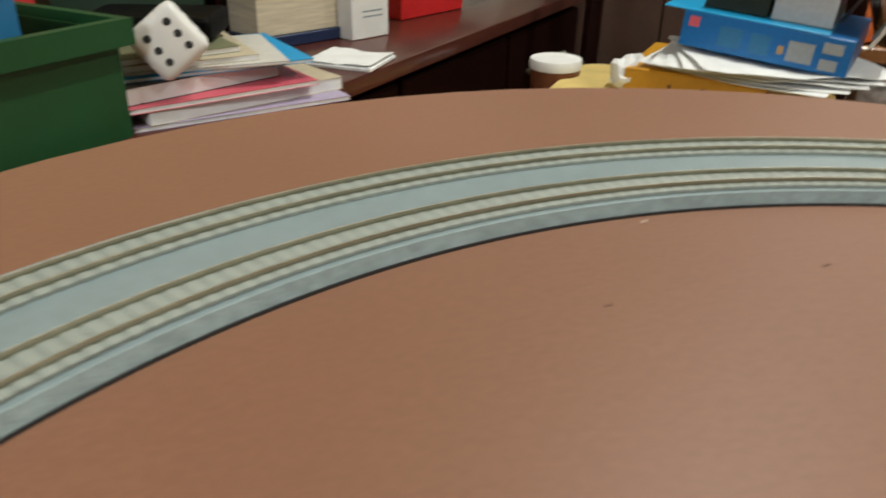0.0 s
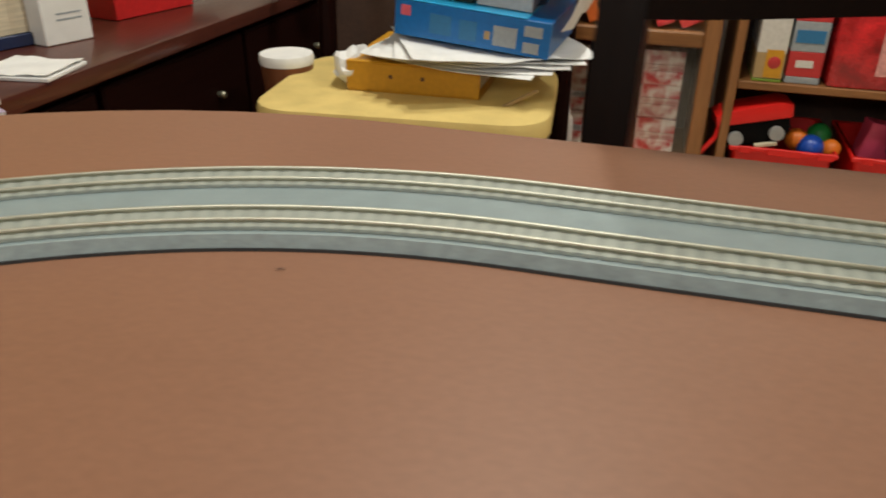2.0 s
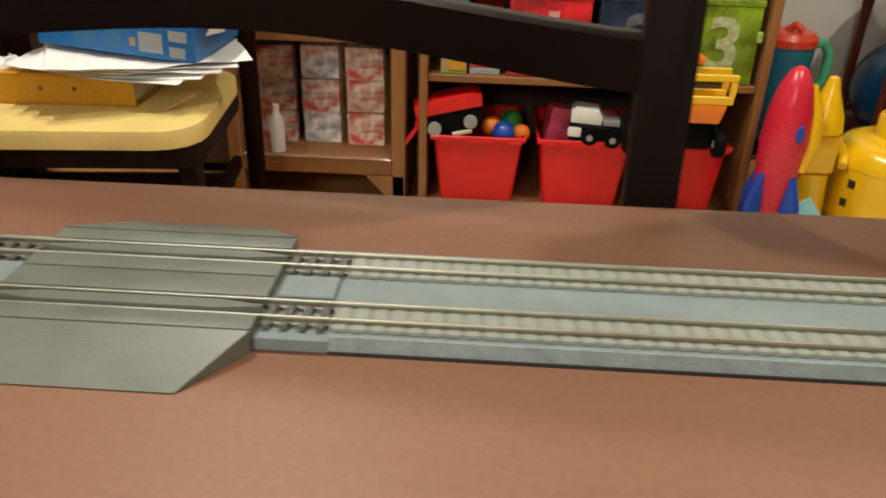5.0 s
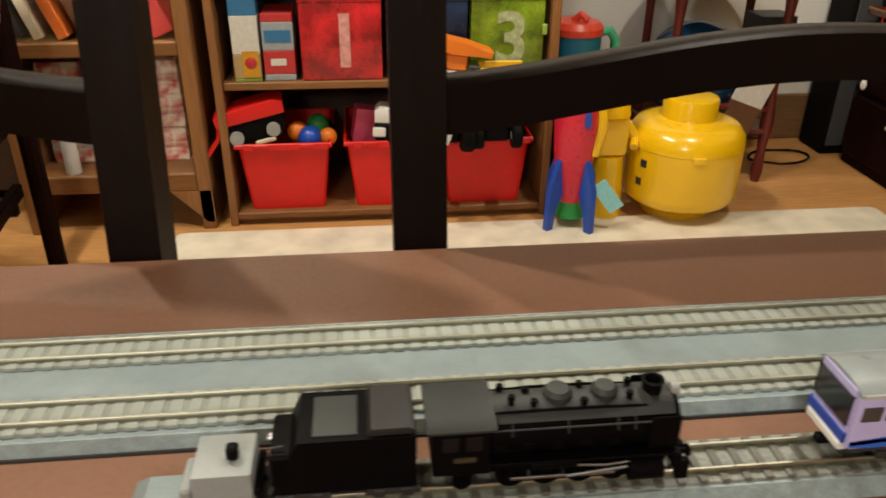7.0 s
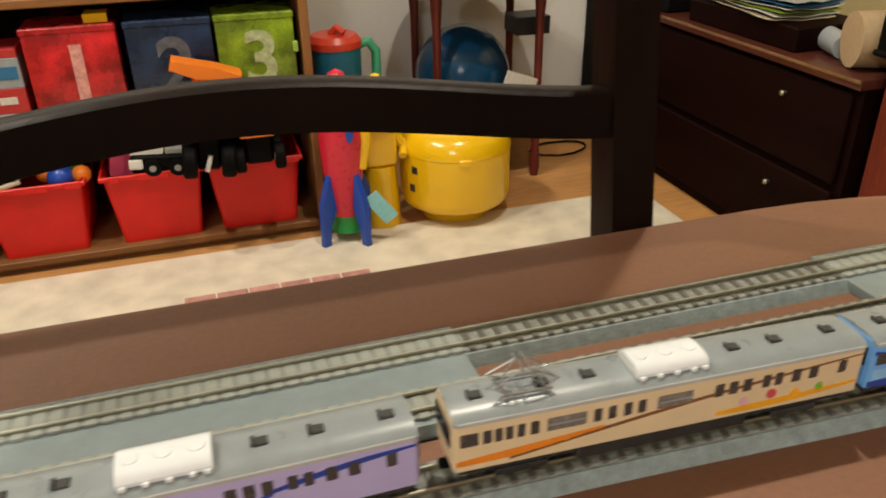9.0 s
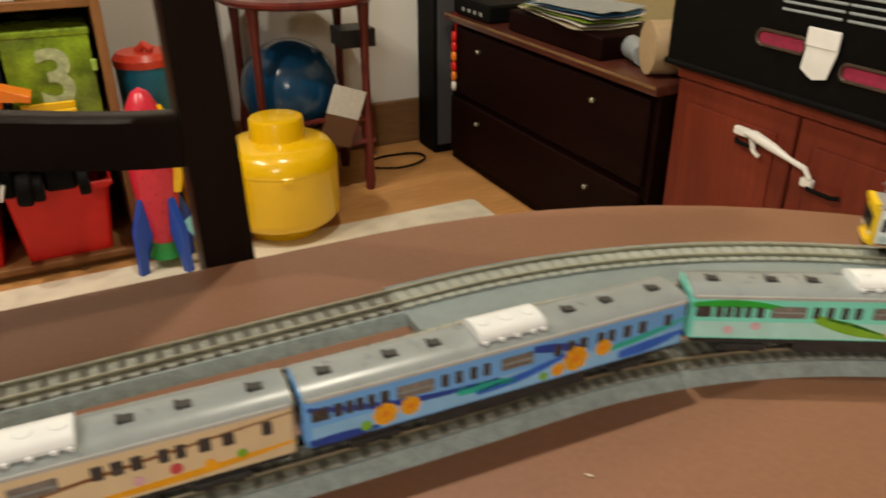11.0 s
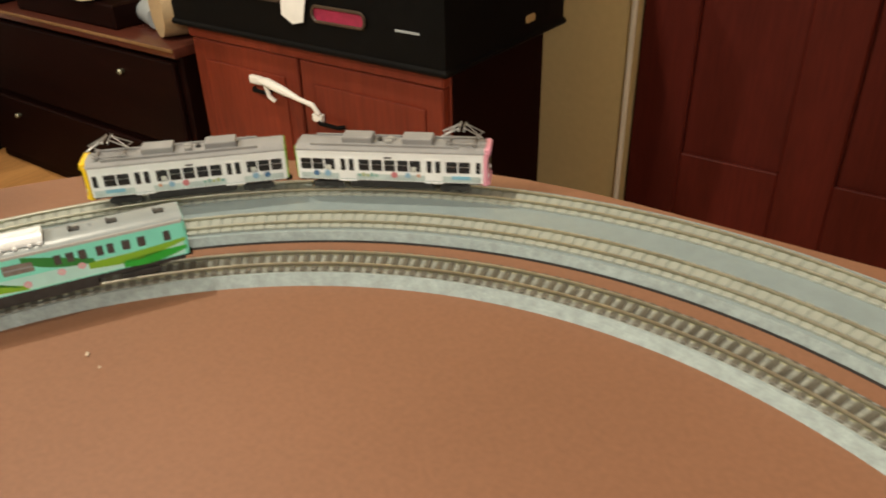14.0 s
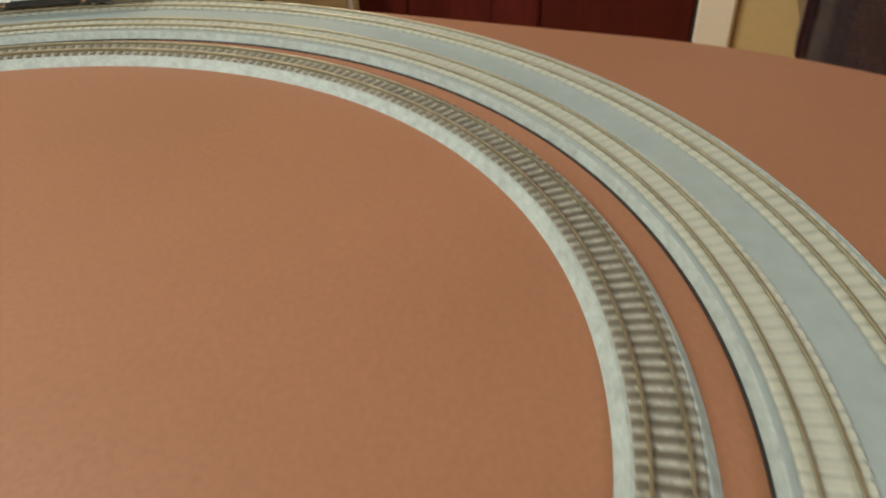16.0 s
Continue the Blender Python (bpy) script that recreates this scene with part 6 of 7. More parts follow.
z = TOPZ
for k, (dx, dy, rz, w_, d_, h, c) in enumerate(((0.02, 0.02, 62, 0.30, 0.20, 0.006, "lilac"), (0.0, 0.03, 70, 0.29, 0.21, 0.018, "cream"), (-0.01, -0.02, 66, 0.30, 0.21, 0.007, "pink"), (-0.03, -0.03, 75, 0.24, 0.18, 0.022, "black"),
        (-0.02, 0.01, 60, 0.28, 0.20, 0.005, "cyan"), (-0.03, -0.01, 52, 0.27, 0.19, 0.004, "white"), (-0.05, -0.04, 58, 0.25, 0.18, 0.008, "cream"), (-0.06, -0.05, 66, 0.22, 0.17, 0.008, "olive"))):
    magazine(pose(-1.445 + dx, 0.418 + dy, z, 0, 0, rz), w_, d_, h, C[c], "%s-covered magazine in an untidy pile" % c)
    z += h + 0.0003
t = thing("black_case", pose(-1.52, 0.42, z + 0.0005, 0, 0, 30), "black soft case on the magazine pile", "case")
part("case", box(B(), -0.09, 0.09, -0.06, 0.06, 0, 0.035, 0.012, seg=3), BLACK_PLASTIC, t)
t = thing("large_dice", pose(-1.386, 0.345, -0.128, -10, -38, 52), "large white foam dice with black spots, leaning on a case", "dice")
part("cube", box(B(), -0.037, 0.037, -0.037, 0.037, 0, 0.074, 0.014, seg=4), WHITE_PLASTIC, t)
for sx, face in ((1, "x"), (1, "y"), (1, "z")):
    for a in (-0.016, 0.016):
        for b in (-0.018, 0.0, 0.018):
            if face == "x":
                m = pose(0.0368, a, 0.037 + b, 0, 90)
            elif face == "y":
                m = pose(a, -0.0368, 0.037 + b, 90)
            else:
                m = pose(a, b, 0.0738)
            part("spot", lathe(B(), [(0, 0), (0.0052, 0), (0.0045, 0.0008), (0, 0.0009)], 12, m), DECAL["black"], t)

FB = pose(-1.547, 0.80, TOPZ, 0, 0, -17)
t = thing("thick_book", FB, "thick navy-covered book lying flat with cream page edges", "book")
part("bottom_cover", box(B(), -0.20, 0.004, -0.115, 0.115, 0, 0.022, 0.002), C["navy"], t)
part("page_block", box(B(), -0.19, -0.002, -0.105, 0.105, 0.0222, 0.092, 0.001), CREAM_PAPER, t)
part("top_cover", box(B(), -0.20, 0.002, -0.112, 0.110, 0.0922, 0.100, 0.002), C["navy"], t)
t = thing("thin_books", FB @ pose(0, 0, 0.1003), "thin grey and blue books on the thick book", "books")
part("book", box(B(), -0.19, -0.01, -0.10, 0.09, 0, 0.03, 0.002), C["grey"], t)
part("book", box(B(), -0.18, -0.005, -0.09, 0.10, 0.0302, 0.06, 0.002), C["blue"], t)
packet("green_folder", FB @ pose(-0.06, 0.128, 0), 0.14, 0.012, 0.16, [(1.0, C["lime"])], "lime green folder standing by the book", "folder")
t = thing("white_carton", pose(-1.475, 0.905, TOPZ, 0, 0, -15), "white carton with a green leafy picture", "carton")
part("carton", box(B(), -0.045, 0.0, -0.047, 0.047, 0, 0.185, 0.002), WHITE_PLASTIC, t)
part("picture", lathe(B(), [(0, 0), (0.024, 0), (0.022, 0.0006), (0, 0.0006)], 18, pose(0.0002, 0.0, 0.115, 0, 90)), C["lime"], t, "plain green round picture")
for z_ in (0.040, 0.050):
    part("printed_bar", box(B(), -0.0002, 0.0004, -0.02, 0.03, z_, z_ + 0.003), C["grey"], t)
t = thing("folded_papers", pose(-1.395, 0.717, TOPZ, 0, 0, 10), "folded white papers lying on the sideboard", "papers")
part("sheet", box(B(), -0.060, 0.060, -0.056, 0.056, 0, 0.006, 0.001), PAPER, t)
sheet(pose(0.0, 0.0, 0.0065), 0.115, 0.105, PAPER, t, curl=0.006, seed=3)
t = thing("crumpled_tissue", (-1.455, 0.605, TOPZ), "small crumpled white tissue", "tissue")
bm = bmesh.new()
bmesh.ops.create_icosphere(bm, subdivisions=3, radius=0.016, matrix=Matrix.Translation((0, 0, 0.014)))
for v in bm.verts:
    v.co += v.co.normalized() * 0.007 * noise.noise(v.co * 90)
part("tissue", bm, PAPER, t, angle=15)
t = thing("red_box", pose(-1.50, 1.19, TOPZ, 0, 0, -10), "red box under papers on the sideboard", "box")
part("carton", box(B(), -0.12, 0.0, -0.10, 0.12, 0, 0.055, 0.002), solid("red_box_card", (0.55, 0.02, 0.02), 0.4), t)
t = thing("paper_stack", pose(-1.52, 1.24, TOPZ + 0.0555, 0, 0, -14), "stack of white papers with a red folder", "papers")
part("folder", box(B(), -0.16, 0.03, -0.14, 0.20, 0, 0.012, 0.002), C["pink"], t)
for k in range(4):
    sheet(pose(-0.06, 0.03, 0.0125 + 0.009 * k, 0, 0, -6 + 5 * k), 0.19, 0.29, PAPER, t, curl=0.014, seed=20 + k)
packet("black_box", (-1.70, 1.10, TOPZ), 0.16, 0.3, 0.14, [(1.0, C["black"])], "black box at the back of the sideboard", "box")
packet("dark_green_box", (-1.74, 0.36, TOPZ), 0.16, 0.3, 0.24, [(1.0, solid("dark_green_card", (0.012, 0.03, 0.018)))], "dark green box at the back of the sideboard", "box")
packet("red_binder", (-1.68, 0.22, TOPZ), 0.12, 0.09, 0.22, [(1.0, C["red"])], "red binder behind the crate", "binder")
packet("dark_wooden_box", (-1.74, 0.70, TOPZ), 0.14, 0.16, 0.26, [(1.0, MAHOGANY)], "dark wooden box behind the thick book", "box")

# ---- floor toys ----
hd = thing("yellow_container", (0.862, 1.59, FLOOR), "glossy yellow round plastic storage container with a stud lid", "container")
R = 0.147
part("body", lathe(B(), [(0.0, 0.0), (0.085, 0.0), (0.090, 0.004), (0.090, 0.022), (0.098, 0.030), (R - 0.012, 0.048), (R - 0.003, 0.060), (R, 0.075), (R, 0.195)], 64), YELLOW_PLASTIC, hd)
part("lid", lathe(B(), [(R + 0.001, 0.196), (R + 0.001, 0.204), (R - 0.004, 0.226), (R - 0.020, 0.246), (R - 0.045, 0.256), (0.070, 0.260), (0.068, 0.264), (0.068, 0.306), (0.065, 0.311), (0.055, 0.313), (0.0, 0.313)], 64), YELLOW_PLASTIC, hd)
part("catch", box(B(), -0.016, 0.016, -R - 0.006, -R + 0.004, 0.184, 0.202, 0.004, pose(0, 0, 0, 0, 0, -8), 3), YELLOW_PLASTIC, hd)
for z0, a in ((0.10, -66), (0.15, -62)):
    part("printed_bar", box(B(), -0.010, 0.010, -R - 0.0008, -R + 0.002, z0, z0 + 0.022, 0.002, pose(0, 0, 0, 0, 0, a)), DECAL["black"], hd)

rk = thing("toy_rocket", (0.550, 1.515, FLOOR), "red toy rocket with blue fins and yellow trim", "toy")
part("hull", lathe(B(), [(0.0, 0.075), (0.030, 0.075), (0.036, 0.10), (0.050, 0.20), (0.054, 0.27), (0.049, 0.34), (0.036, 0.395), (0.018, 0.430), (0.0, 0.440)], 40), solid("red_rocket_plastic", (0.62, 0.02, 0.05), 0.3), rk)
part("engine", lathe(B(), [(0.0, 0.035), (0.040, 0.035), (0.030, 0.060), (0.030, 0.0748), (0, 0.0748)], 28), GREEN_PLASTIC, rk)
for a in (-60, 30, 120, 210):
    part("fin", prism(B(), [(0.030, 0.20), (0.050, 0.19), (0.078, 0.12), (0.082, 0.0), (0.062, 0.0), (0.056, 0.06), (0.034, 0.10)], -0.008, 0.008, pose(0, 0, 0, 0, 0, a) @ pose(0, 0, 0, 90), 0.003), BLUE_PLASTIC, rk)
part("porthole", lathe(B(), [(0, 0), (0.014, 0), (0.012, 0.006), (0, 0.007)], 20, pose(0.012, -0.050, 0.295, 90) @ Matrix.Diagonal((0.7, 1.6, 1, 1))), BLUE_PLASTIC, rk)
bm = B()
tube(bm, [(0.050 * math.cos(0.6), -0.050 * math.sin(0.6), 0.20), (0.055, -0.026, 0.27), (0.050, -0.022, 0.34), (0.034, -0.014, 0.40)], [0.012, 0.015, 0.013, 0.006], 10)
part("side_trim", bm, YELLOW_PLASTIC, rk)
part("label_tag", box(B(), 0.0, 0.085, -0.001, 0.001, -0.040, 0.0, 0.0004, pose(0.066, -0.058, 0.150, 0, 52, -10)), solid("pale_cyan_card", (0.25, 0.58, 0.62)), rk)
yf = thing("yellow_toy_figure", (0.655, 1.575, FLOOR), "yellow plastic toy standing beside the rocket", "toy")
part("base", lathe(B(), [(0.0, 0), (0.048, 0), (0.050, 0.01), (0.040, 0.17), (0.0, 0.17)], 28), YELLOW_PLASTIC, yf)
part("torso", box(B(), -0.042, 0.042, -0.032, 0.032, 0.1702, 0.275, 0.016, seg=3), YELLOW_PLASTIC, yf)
part("top", lathe(B(), [(0.046, 0.2752), (0.042, 0.31), (0.020, 0.37), (0.012, 0.40), (0, 0.405)], 24), YELLOW_PLASTIC, yf)
for sx in (-1, 1):
    part("arm", tube(B(), [(sx * 0.040, 0, 0.25), (sx * 0.062, -0.012, 0.215), (sx * 0.052, -0.04, 0.20)], [0.014, 0.013, 0.011], 10), YELLOW_PLASTIC, yf)

jg = thing("drink_jug", (0.590, 1.735, FLOOR + 0.205), "teal plastic drink jug with an orange-red lid", "jug")
part("vessel", lathe(B(), [(0, 0), (0.058, 0), (0.062, 0.006), (0.066, 0.235), (0, 0.235)], 36), TEAL_PLASTIC, jg)
part("lid", lathe(B(), [(0.069, 0.2352), (0.070, 0.252), (0.058, 0.266), (0.0, 0.270)], 36), solid("coral_red_plastic", (0.68, 0.06, 0.03), 0.35), jg)
part("spout", tube(B(), [(-0.01, -0.01, 0.268), (0.005, -0.02, 0.285), (0.02, -0.03, 0.272)], 0.010, 10), solid("coral_red_plastic_spout", (0.68, 0.06, 0.03), 0.35), jg)
part("handle", tube(B(), [(0.060, 0, 0.235), (0.088, 0, 0.24), (0.106, 0, 0.215), (0.106, 0, 0.15), (0.088, 0, 0.115), (0.062, 0, 0.11)], 0.0125, 12), solid("mint_green_plastic", (0.06, 0.42, 0.24), 0.35), jg)
st = thing("low_stool", (0.590, 1.735, FLOOR), "low dark wooden stool under the jug", "stool")
part("seat", lathe(B(), [(0, 0.175), (0.085, 0.175), (0.088, 0.19), (0.085, 0.2045), (0, 0.2045)], 32), MAHOGANY, st)
for a in range(4):
    part("leg", tube(B(), [(0.055 * math.cos(a * 1.571 + 0.6), 0.055 * math.sin(a * 1.571 + 0.6), 0.175), (0.078 * math.cos(a * 1.571 + 0.6), 0.078 * math.sin(a * 1.571 + 0.6), 0.0)], 0.010, 10), MAHOGANY, st)

# ---- side table with the ball ----
CHERRY = wood("cherry_red_wood", (0.13, 0.022, 0.016), (0.08, 0.013, 0.010), 0.3, "z", 0.3)
tb = thing("side_table", (1.02, 1.86, FLOOR), "cherry-red round side table with a lower shelf", "table")
part("tabletop", lathe(B(), [(0, 0.545), (0.205, 0.545), (0.215, 0.552), (0.215, 0.560), (0.208, 0.566), (0, 0.566)], 56), CHERRY, tb)
for x, y in ((-0.15, -0.10), (0.15, -0.10), (-0.15, 0.12), (0.15, 0.12)):
    part("leg", lathe(B(), [(0.012, 0.0), (0.016, 0.03), (0.012, 0.10), (0.019, 0.18), (0.011, 0.26), (0.012, 0.46), (0.018, 0.5448)], 16, pose(x, y, 0)), CHERRY, tb)
part("lower_shelf", box(B(), -0.17, 0.17, -0.115, 0.135, 0.145, 0.160, 0.004), CHERRY, tb)
for y in (-0.10, 0.12):
    part("stretcher", tube(B(), [(-0.15, y, 0.215), (0.0, y - 0.02, 0.235), (0.15, y, 0.215)], 0.008, 8), CHERRY, tb)
bl = thing("blue_ball", (0.985, 1.885, FLOOR + 0.1605), "large glossy dark blue ball on the table's lower shelf", "ball")
bm = bmesh.new()
bmesh.ops.create_uvsphere(bm, u_segments=48, v_segments=32, radius=0.138, matrix=Matrix.Translation((0, 0, 0.138)))
part("ball", bm, solid("glossy_navy_vinyl", (0.006, 0.055, 0.14), 0.18), bl)
packet("dark_box", (1.17, 1.80, FLOOR + 0.41), 0.10, 0.10, 0.05, [(1.0, C["black"])], "dark box hooked on the side table", "box")
packet("leaning_booklet", pose(1.06, 1.735, FLOOR + 0.1605, 0, 20, 0), 0.095, 0.012, 0.165, [(0.5, C["brown"]), (0.5, C["white"])], "brown and white booklet leaning on the lower shelf", "booklet")
packet("table_books", (1.0, 1.80, FLOOR + 0.5665), 0.16, 0.12, 0.03, [(0.5, C["white"]), (0.5, C["grey"])], "books lying on the side table", "books")
t = thing("floor_cable", (1.33, 1.93, FLOOR), "loose dark cable lying on the floor", "cable")
part("cable", tube(B(), [(0.10 * math.cos(a * 0.5) * (1 + 0.1 * math.sin(a)), 0.06 * math.sin(a * 0.5), 0.004 + 0.0015 * (a % 3)) for a in range(18)], 0.0032, 8), BLACK_PLASTIC, t)

# ---- television cabinet ----
TX = 1.505
tv = thing("low_cabinet", (TX, 1.40, FLOOR), "low dark mahogany cabinet with long drawers and a worn top edge", "cabinet")
TVZ = 0.466
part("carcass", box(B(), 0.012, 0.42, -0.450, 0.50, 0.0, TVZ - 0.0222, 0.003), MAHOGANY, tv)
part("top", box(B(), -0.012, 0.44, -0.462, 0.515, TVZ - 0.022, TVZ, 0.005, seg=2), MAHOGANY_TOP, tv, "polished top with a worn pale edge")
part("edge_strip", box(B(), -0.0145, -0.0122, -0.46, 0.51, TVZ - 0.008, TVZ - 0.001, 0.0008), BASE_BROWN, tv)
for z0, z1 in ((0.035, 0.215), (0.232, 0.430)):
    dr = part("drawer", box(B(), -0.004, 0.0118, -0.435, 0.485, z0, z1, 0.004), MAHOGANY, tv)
    for dy in (-0.25, 0.30):
        part("knob", lathe(B(), [(0, 0), (0.005, 0), (0.007, 0.010), (0.004, 0.014), (0, 0.015)], 14, pose(-0.004, dy, z1 - 0.045, 0, -90)), RAIL, dr)
TVT = FLOOR + TVZ + 0.0005
t = thing("paper_tray", (1.62, 1.37, TVT), "dark tray stacked with papers and envelopes", "papers")
part("tray", box(B(), -0.10, 0.10, -0.20, 0.21, 0, 0.055, 0.004), MAHOGANY, t)
for k, c in enumerate(("cream", "white", "lime", "white", "blue", "grey")):
    sheet(pose(-0.02, 0.02 - 0.01 * k, 0.0558 + 0.0075 * k, 0, 0, 4 * k - 8), 0.17, 0.33 - 0.02 * k, C[c], t, curl=0.010, seed=30 + k)
t = thing("paper_roll", pose(1.60, 1.005, TVT, 0, 0, 0), "roll of brown wrapping paper standing on its side", "paper roll")
m = Matrix.Translation((0, 0, 0.058)) @ pose(0, 0, 0, 0, 90, -22)
part("roll", lathe(B(), [(0.026, -0.07), (0.056, -0.07), (0.0575, 0.0), (0.056, 0.20), (0.026, 0.20)], 40, m), solid("tan_wrapping_paper", (0.42, 0.30, 0.17), 0.75), t)
part("core", lathe(B(), [(0.0, -0.06), (0.0258, -0.068), (0.0258, 0.198), (0.0, 0.19)], 24, m), C["black"], t)
t = thing("foil_roll", pose(1.60, 1.15, TVT, 0, 0, 0), "pale grey roll of paper lying on the cabinet", "paper roll")
part("roll", lathe(B(), [(0.0, -0.07), (0.026, -0.07), (0.026, 0.20), (0.0, 0.20)], 28, Matrix.Translation((0, 0, 0.027)) @ pose(0, 0, 0, 0, 90, 70)), C["grey"], t)
t = thing("black_device", (1.60, 1.79, TVT), "black electronic device on the cabinet", "device")
part("case", box(B(), -0.09, 0.09, -0.12, 0.10, 0, 0.05, 0.006), BLACK_PLASTIC, t)
for k in range(4):
    part("button", box(B(), -0.0915, -0.0895, -0.08 + 0.035 * k, -0.065 + 0.035 * k, 0.015, 0.025, 0.0006), GREY_PLASTIC, t)
t = thing("floor_speaker", (1.53, 2.00, FLOOR), "tall narrow black loudspeaker in the corner", "loudspeaker")
part("case", box(B(), -0.055, 0.075, -0.05, 0.08, 0, 1.05, 0.006), BLACK_PLASTIC, t)
part("grille", box(B(), -0.045, 0.065, -0.056, -0.0502, 0.03, 1.02, 0.002), solid("dark_grey_cloth", (0.05, 0.05, 0.055), 0.9), t)
t = thing("hanging_charm", (1.497, 1.845, FLOOR + 0.24), "small red and orange charm hanging beside the cabinet", "ornament")
for k, ma in enumerate((WHITE_PLASTIC, ORANGE_PLASTIC, RED_PLASTIC, ORANGE_PLASTIC, RED_PLASTIC, RED_PLASTIC)):
    bm = bmesh.new()
    bmesh.ops.create_icosphere(bm, subdivisions=2, radius=0.014, matrix=Matrix.Translation((-0.006, 0, 0.014 + 0.030 * k)) @ Matrix.Diagonal((0.6, 0.8, 1.2, 1)))
    part("bead", bm, ma, t)
part("cord", tube(B(), [(0, 0, 0.0), (0, 0, 0.235)], 0.0015, 6), RED_PLASTIC, t)

# ---- reddish cabinet ----
RX = 1.528
rc = thing("red_wood_cabinet", (RX, 0.602, FLOOR), "reddish-brown two-door wooden cabinet with a child lock", "cabinet")
RZ = 0.512
part("carcass", box(B(), 0.018, 0.318, -0.322, 0.318, 0, RZ, 0.003), RED_WOOD, rc)
part("side_panel", box(B(), 0.02, 0.320, -0.3265, -0.3225, 0, RZ - 0.001), MAHOGANY, rc)
for y0, y1 in ((-0.318, 0.010), (0.016, 0.314)):
    dr = part("door", box(B(), 0.0, 0.0178, y0, y1, 0.03, RZ - 0.025, 0.003), RED_WOOD, rc)
    part("door_panel", box(B(), -0.0025, -0.0002, y0 + 0.035, y1 - 0.035, 0.07, RZ - 0.065, 0.002), RED_WOOD, dr)
part("cornice", box(B(), -0.004, 0.0178, -0.322, 0.318, RZ - 0.0225, RZ + 0.001, 0.003), RED_WOOD, rc)
ck = thing("child_lock", (RX - 0.004, 0.602, FLOOR + 0.425), "white plastic child lock strapped across the cabinet doors", "child lock")
part("strap", tube(B(), [(-0.008, 0.115, 0.008), (-0.015, 0.085, 0.011), (-0.017, 0.040, 0.003), (-0.016, 0.0, -0.007), (-0.012, -0.030, -0.014), (-0.010, -0.042, -0.030)], [0.004, 0.0095, 0.0085, 0.0045, 0.0050, 0.0045], 10), WHITE_PLASTIC, ck)
for y, z, w_ in ((0.122, 0.006, 0.017), (-0.036, -0.040, 0.012)):
    part("anchor", box(B(), -0.012, 0.0, y - w_, y + w_, z - 0.007, z + 0.009, 0.004, seg=3), WHITE_PLASTIC, ck)
part("latch", tube(B(), [(-0.010, 0.095, 0.002), (-0.014, 0.082, -0.018), (-0.010, 0.072, -0.026)], 0.0045, 8), WHITE_PLASTIC, ck)
for y0, y1, z in ((0.085, 0.135, -0.012), (-0.100, -0.035, -0.046)):
    part("pull_handle", tube(B(), [(-0.003, y0, z), (-0.014, y0 + 0.010, z), (-0.014, y1 - 0.010, z), (-0.003, y1, z)], 0.0042, 8), BLACK_PLASTIC, ck)

bc = thing("black_crate", (1.512, 0.60, FLOOR + RZ + 0.0015), "large black plastic crate with pink labels on the cabinet", "crate")
part("tub", box(B(), 0.0, 0.40, -0.335, 0.345, 0, 0.34, 0.010, seg=2), BLACK_PLASTIC, bc)
part("base_rim", box(B(), -0.004, 0.404, -0.339, 0.349, 0.0, 0.012, 0.004), BLACK_PLASTIC, bc)
# Pink darkened for the shade of a recess; the slots are flush.
SLOT_PINK = mat("shaded_pink_cloth", (0.30, 0.014, 0.055), 0.7, 0, 0.15, 60, 0.2, 500)
SLOT_EDGE = solid("brown_black_plastic", (0.055, 0.034, 0.022), 0.45)
SIDEWAYS = pose(0, 0, 0, 90, 0, -90) @ Matrix.Diagonal((-1, 1, 1, 1))
for y0, y1, z0 in ((-0.172, -0.056, 0.058), (0.02, 0.12, 0.082)):
    label_ = part("label", prism(B(), rounded(y0, y1, z0, z0 + 0.024, 0.010, 4), 0.0, 0.0012, pose(0.0006, 0, 0) @ SIDEWAYS), SLOT_PINK, bc, "pink cloth toned dark for the shade of an oval slot")
    ring_ = [(p[0], p[1]) for p in rounded(y0 - 0.001, y1 + 0.001, z0 - 0.001, z0 + 0.025, 0.011, 6)]
    part("slot_rim", tube(B(), [SIDEWAYS @ Vector((u, v, 0.003)) for u, v in ring_ + ring_[:1]], 0.0028, 6), SLOT_EDGE, label_)
part("hang_tag", prism(B(), [(-0.03, 0.060), (-0.004, 0.046), (0.022, 0.052), (0.034, 0.098), (-0.026, 0.098)], 0, 0.002, pose(-0.0050, -0.012, 0, 90, 0, -90)), PAPER, bc, "white hanging paper tag")
part("tag_flap", box(B(), -0.009, -0.004, -0.046, 0.016, 0.0985, 0.128, 0.001), PAPER, bc)
for k in range(6):
    for y0, y1 in ((-0.150, -0.046), (-0.036, 0.080)):
        part("vent_slat", box(B(), -0.003, 0.0005, y0 - 0.003 * k, y1, 0.144 + 0.012 * k, 0.148 + 0.012 * k, 0.001), C["grey"], bc)
part("tag_line", box(B(), -0.0012, 0.0005, -0.285, -0.235, 0.062, 0.066, 0.0004), C["grey"], bc)
for x, z in ((0.262, 0.040), (0.330, 0.150)):
    part("clasp", box(B(), x - 0.016, x + 0.016, -0.3395, -0.3345, z - 0.007, z + 0.007, 0.003, pose(0, 0, 0)), C["tan"], bc, "small tan clasp")

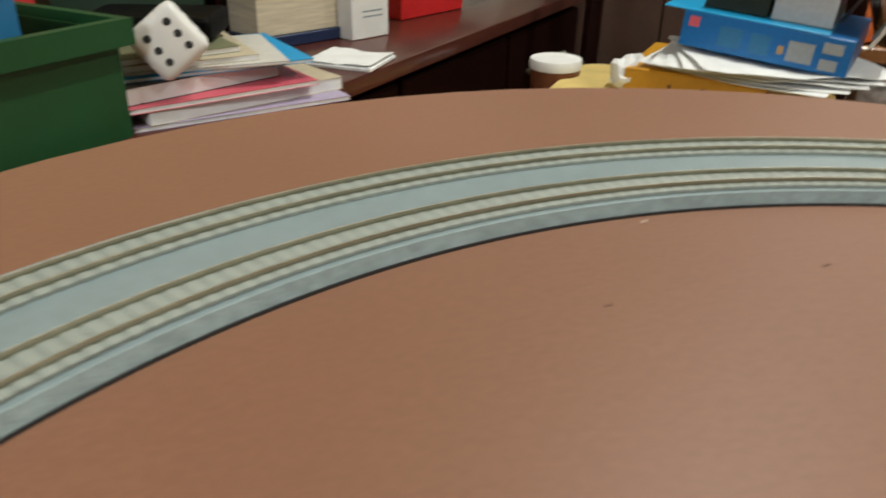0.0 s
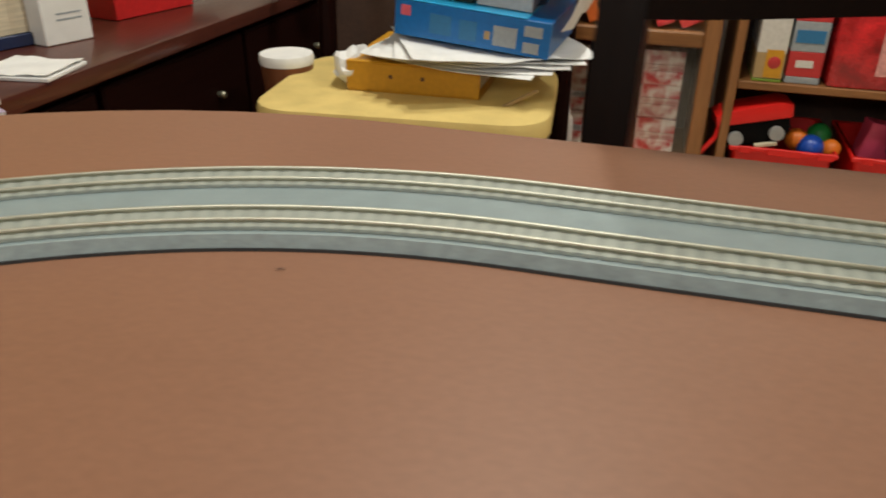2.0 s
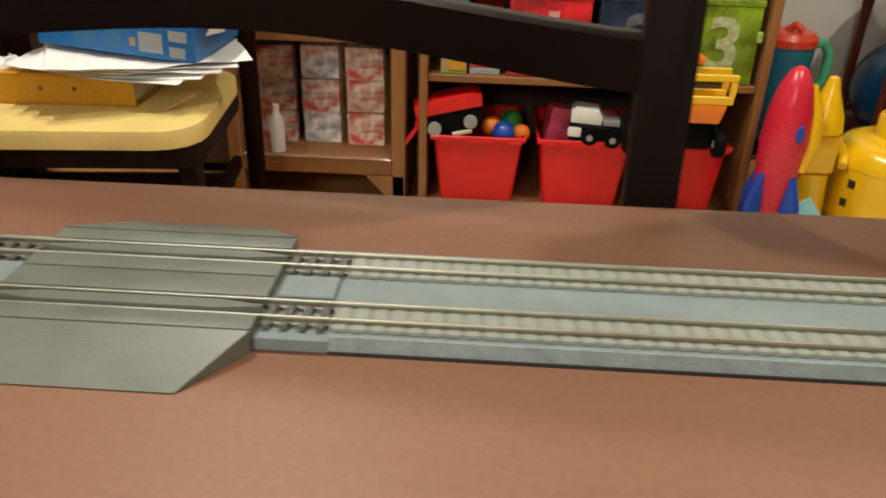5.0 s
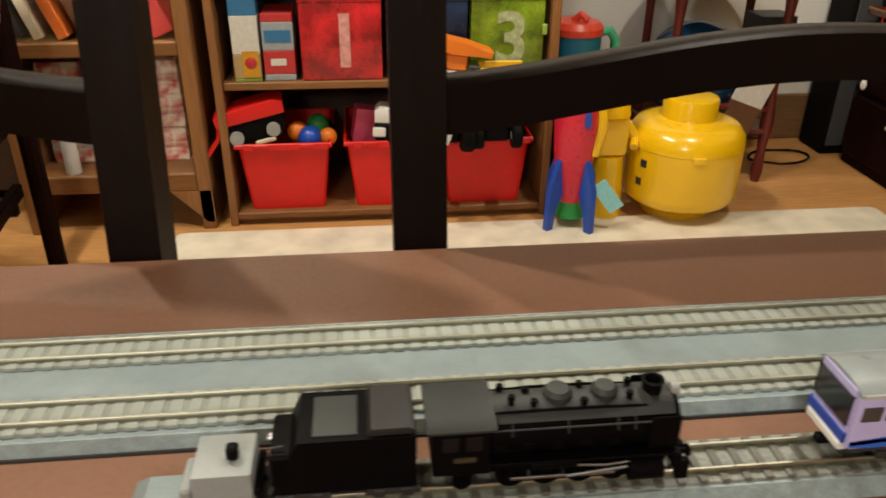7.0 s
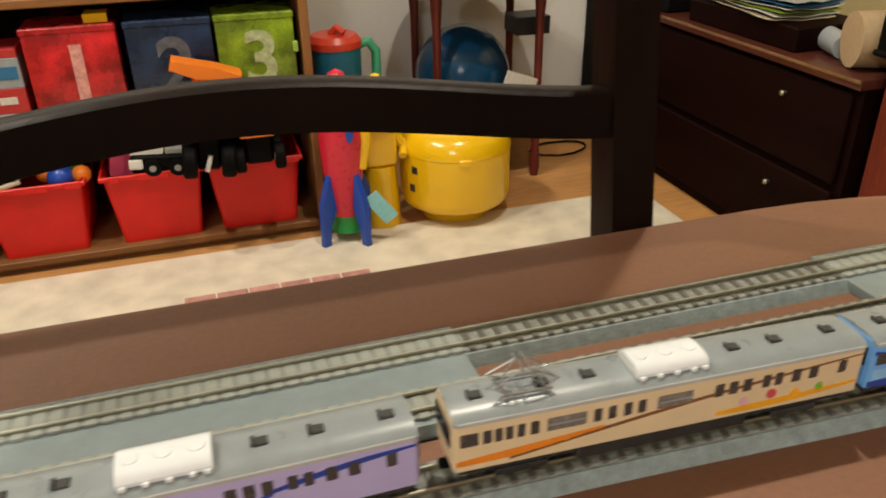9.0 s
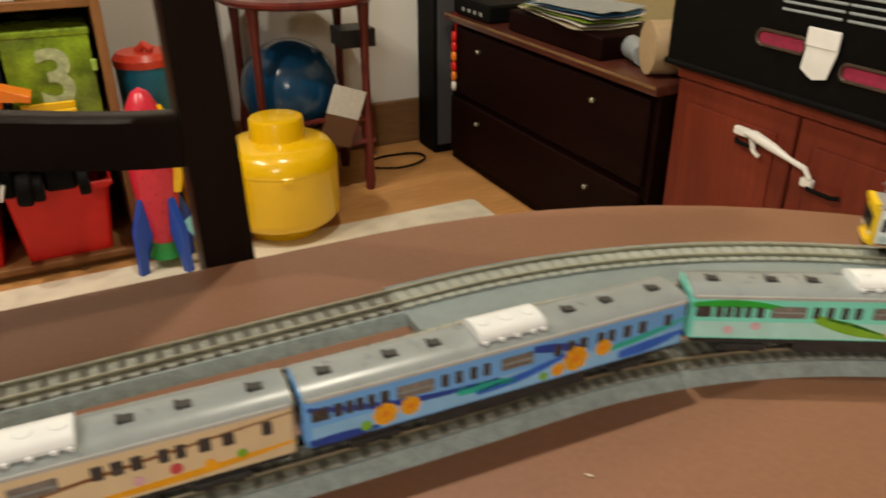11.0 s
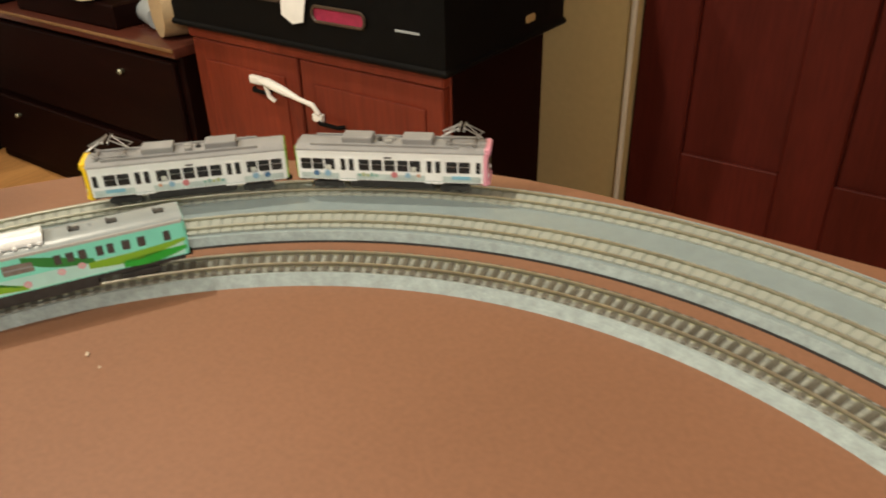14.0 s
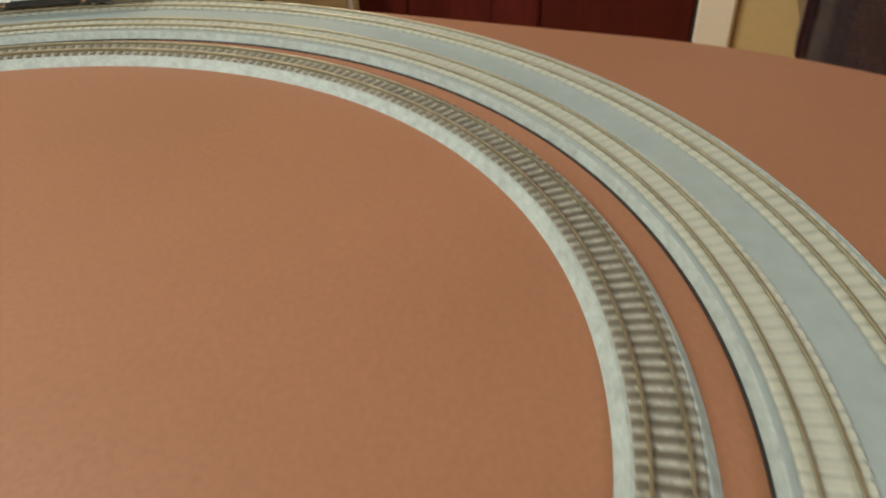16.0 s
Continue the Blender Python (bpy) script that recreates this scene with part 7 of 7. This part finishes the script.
# ---- leather armchair ----
LEATHER = mat("glossy_dark_leather", (0.020, 0.012, 0.016), 0.24, 0, 0.2, 20, 0.25, 160, coat=0.2)
ac = thing("leather_chair", pose(1.50, -1.02, FLOOR), "dark glossy leather swivel chair with a tall padded back", "chair")
part("backrest", box(B(), -0.06, 0.06, -0.30, 0.305, 0.455, 1.12, 0.055, seg=5), LEATHER, ac)
part("seat", box(B(), 0.05, 0.52, -0.27, 0.27, 0.40, 0.50, 0.045, seg=4), LEATHER, ac)
part("seat_bracket", box(B(), -0.02, 0.30, -0.04, 0.04, 0.37, 0.47, 0.006), BLACK_PLASTIC, ac)
part("column", lathe(B(), [(0.0, 0.06), (0.03, 0.06), (0.03, 0.22), (0.022, 0.22), (0.022, 0.375), (0.0, 0.375)], 20, pose(0.26, 0, 0)), BLACK_PLASTIC, ac)
for k in range(5):
    a = k * 2 * math.pi / 5
    lg = part("foot", tube(B(), [(0.26, 0, 0.085), (0.26 + 0.26 * math.cos(a), 0.26 * math.sin(a), 0.062)], [0.022, 0.015], 10), BLACK_PLASTIC, ac)
    part("castor", lathe(B(), [(0, -0.012), (0.027, -0.012), (0.027, 0.012), (0, 0.012)], 16, pose(0.26 + 0.26 * math.cos(a), 0.26 * math.sin(a), 0.027, 90, 0, math.degrees(a))), BLACK_PLASTIC, lg)

# crumbs on the table cover
CRUMB_PALE, CRUMB_DARK = solid("pale_crumb", (0.62, 0.52, 0.40), 0.8), solid("dark_crumb", (0.11, 0.058, 0.038), 0.8)
for x, y, r_, pale in ((0.657, -0.1635, 0.0012, 1), (0.655, -0.1750, 0.0007, 1), (0.532, -0.119, 0.0010, 1), (0.601, -0.171, 0.0010, 0), (-0.631, -0.1405, 0.0009, 0), (-0.610, -0.1489, 0.0007, 0), (-0.682, -0.1967, 0.0009, 0), (-0.558, -0.0705, 0.0010, 0), (-0.688, -0.1371, 0.0010, 1)):
    t = thing("crumb", pose(x, y, 0.0, 0, 0, x * 900), "%s crumb lying on the table cover" % ("pale" if pale else "small dark"), "crumb", "crumbs on the table")
    bm = bmesh.new()
    bmesh.ops.create_icosphere(bm, subdivisions=1, radius=1.0, matrix=Matrix.Translation((0, 0, r_ * 0.5)) @ Matrix.Diagonal((r_ * (1.5 if pale else 1.0), r_ * 0.6, r_ * 0.4, 1)))
    part("grain", bm, CRUMB_PALE if pale else CRUMB_DARK, t)
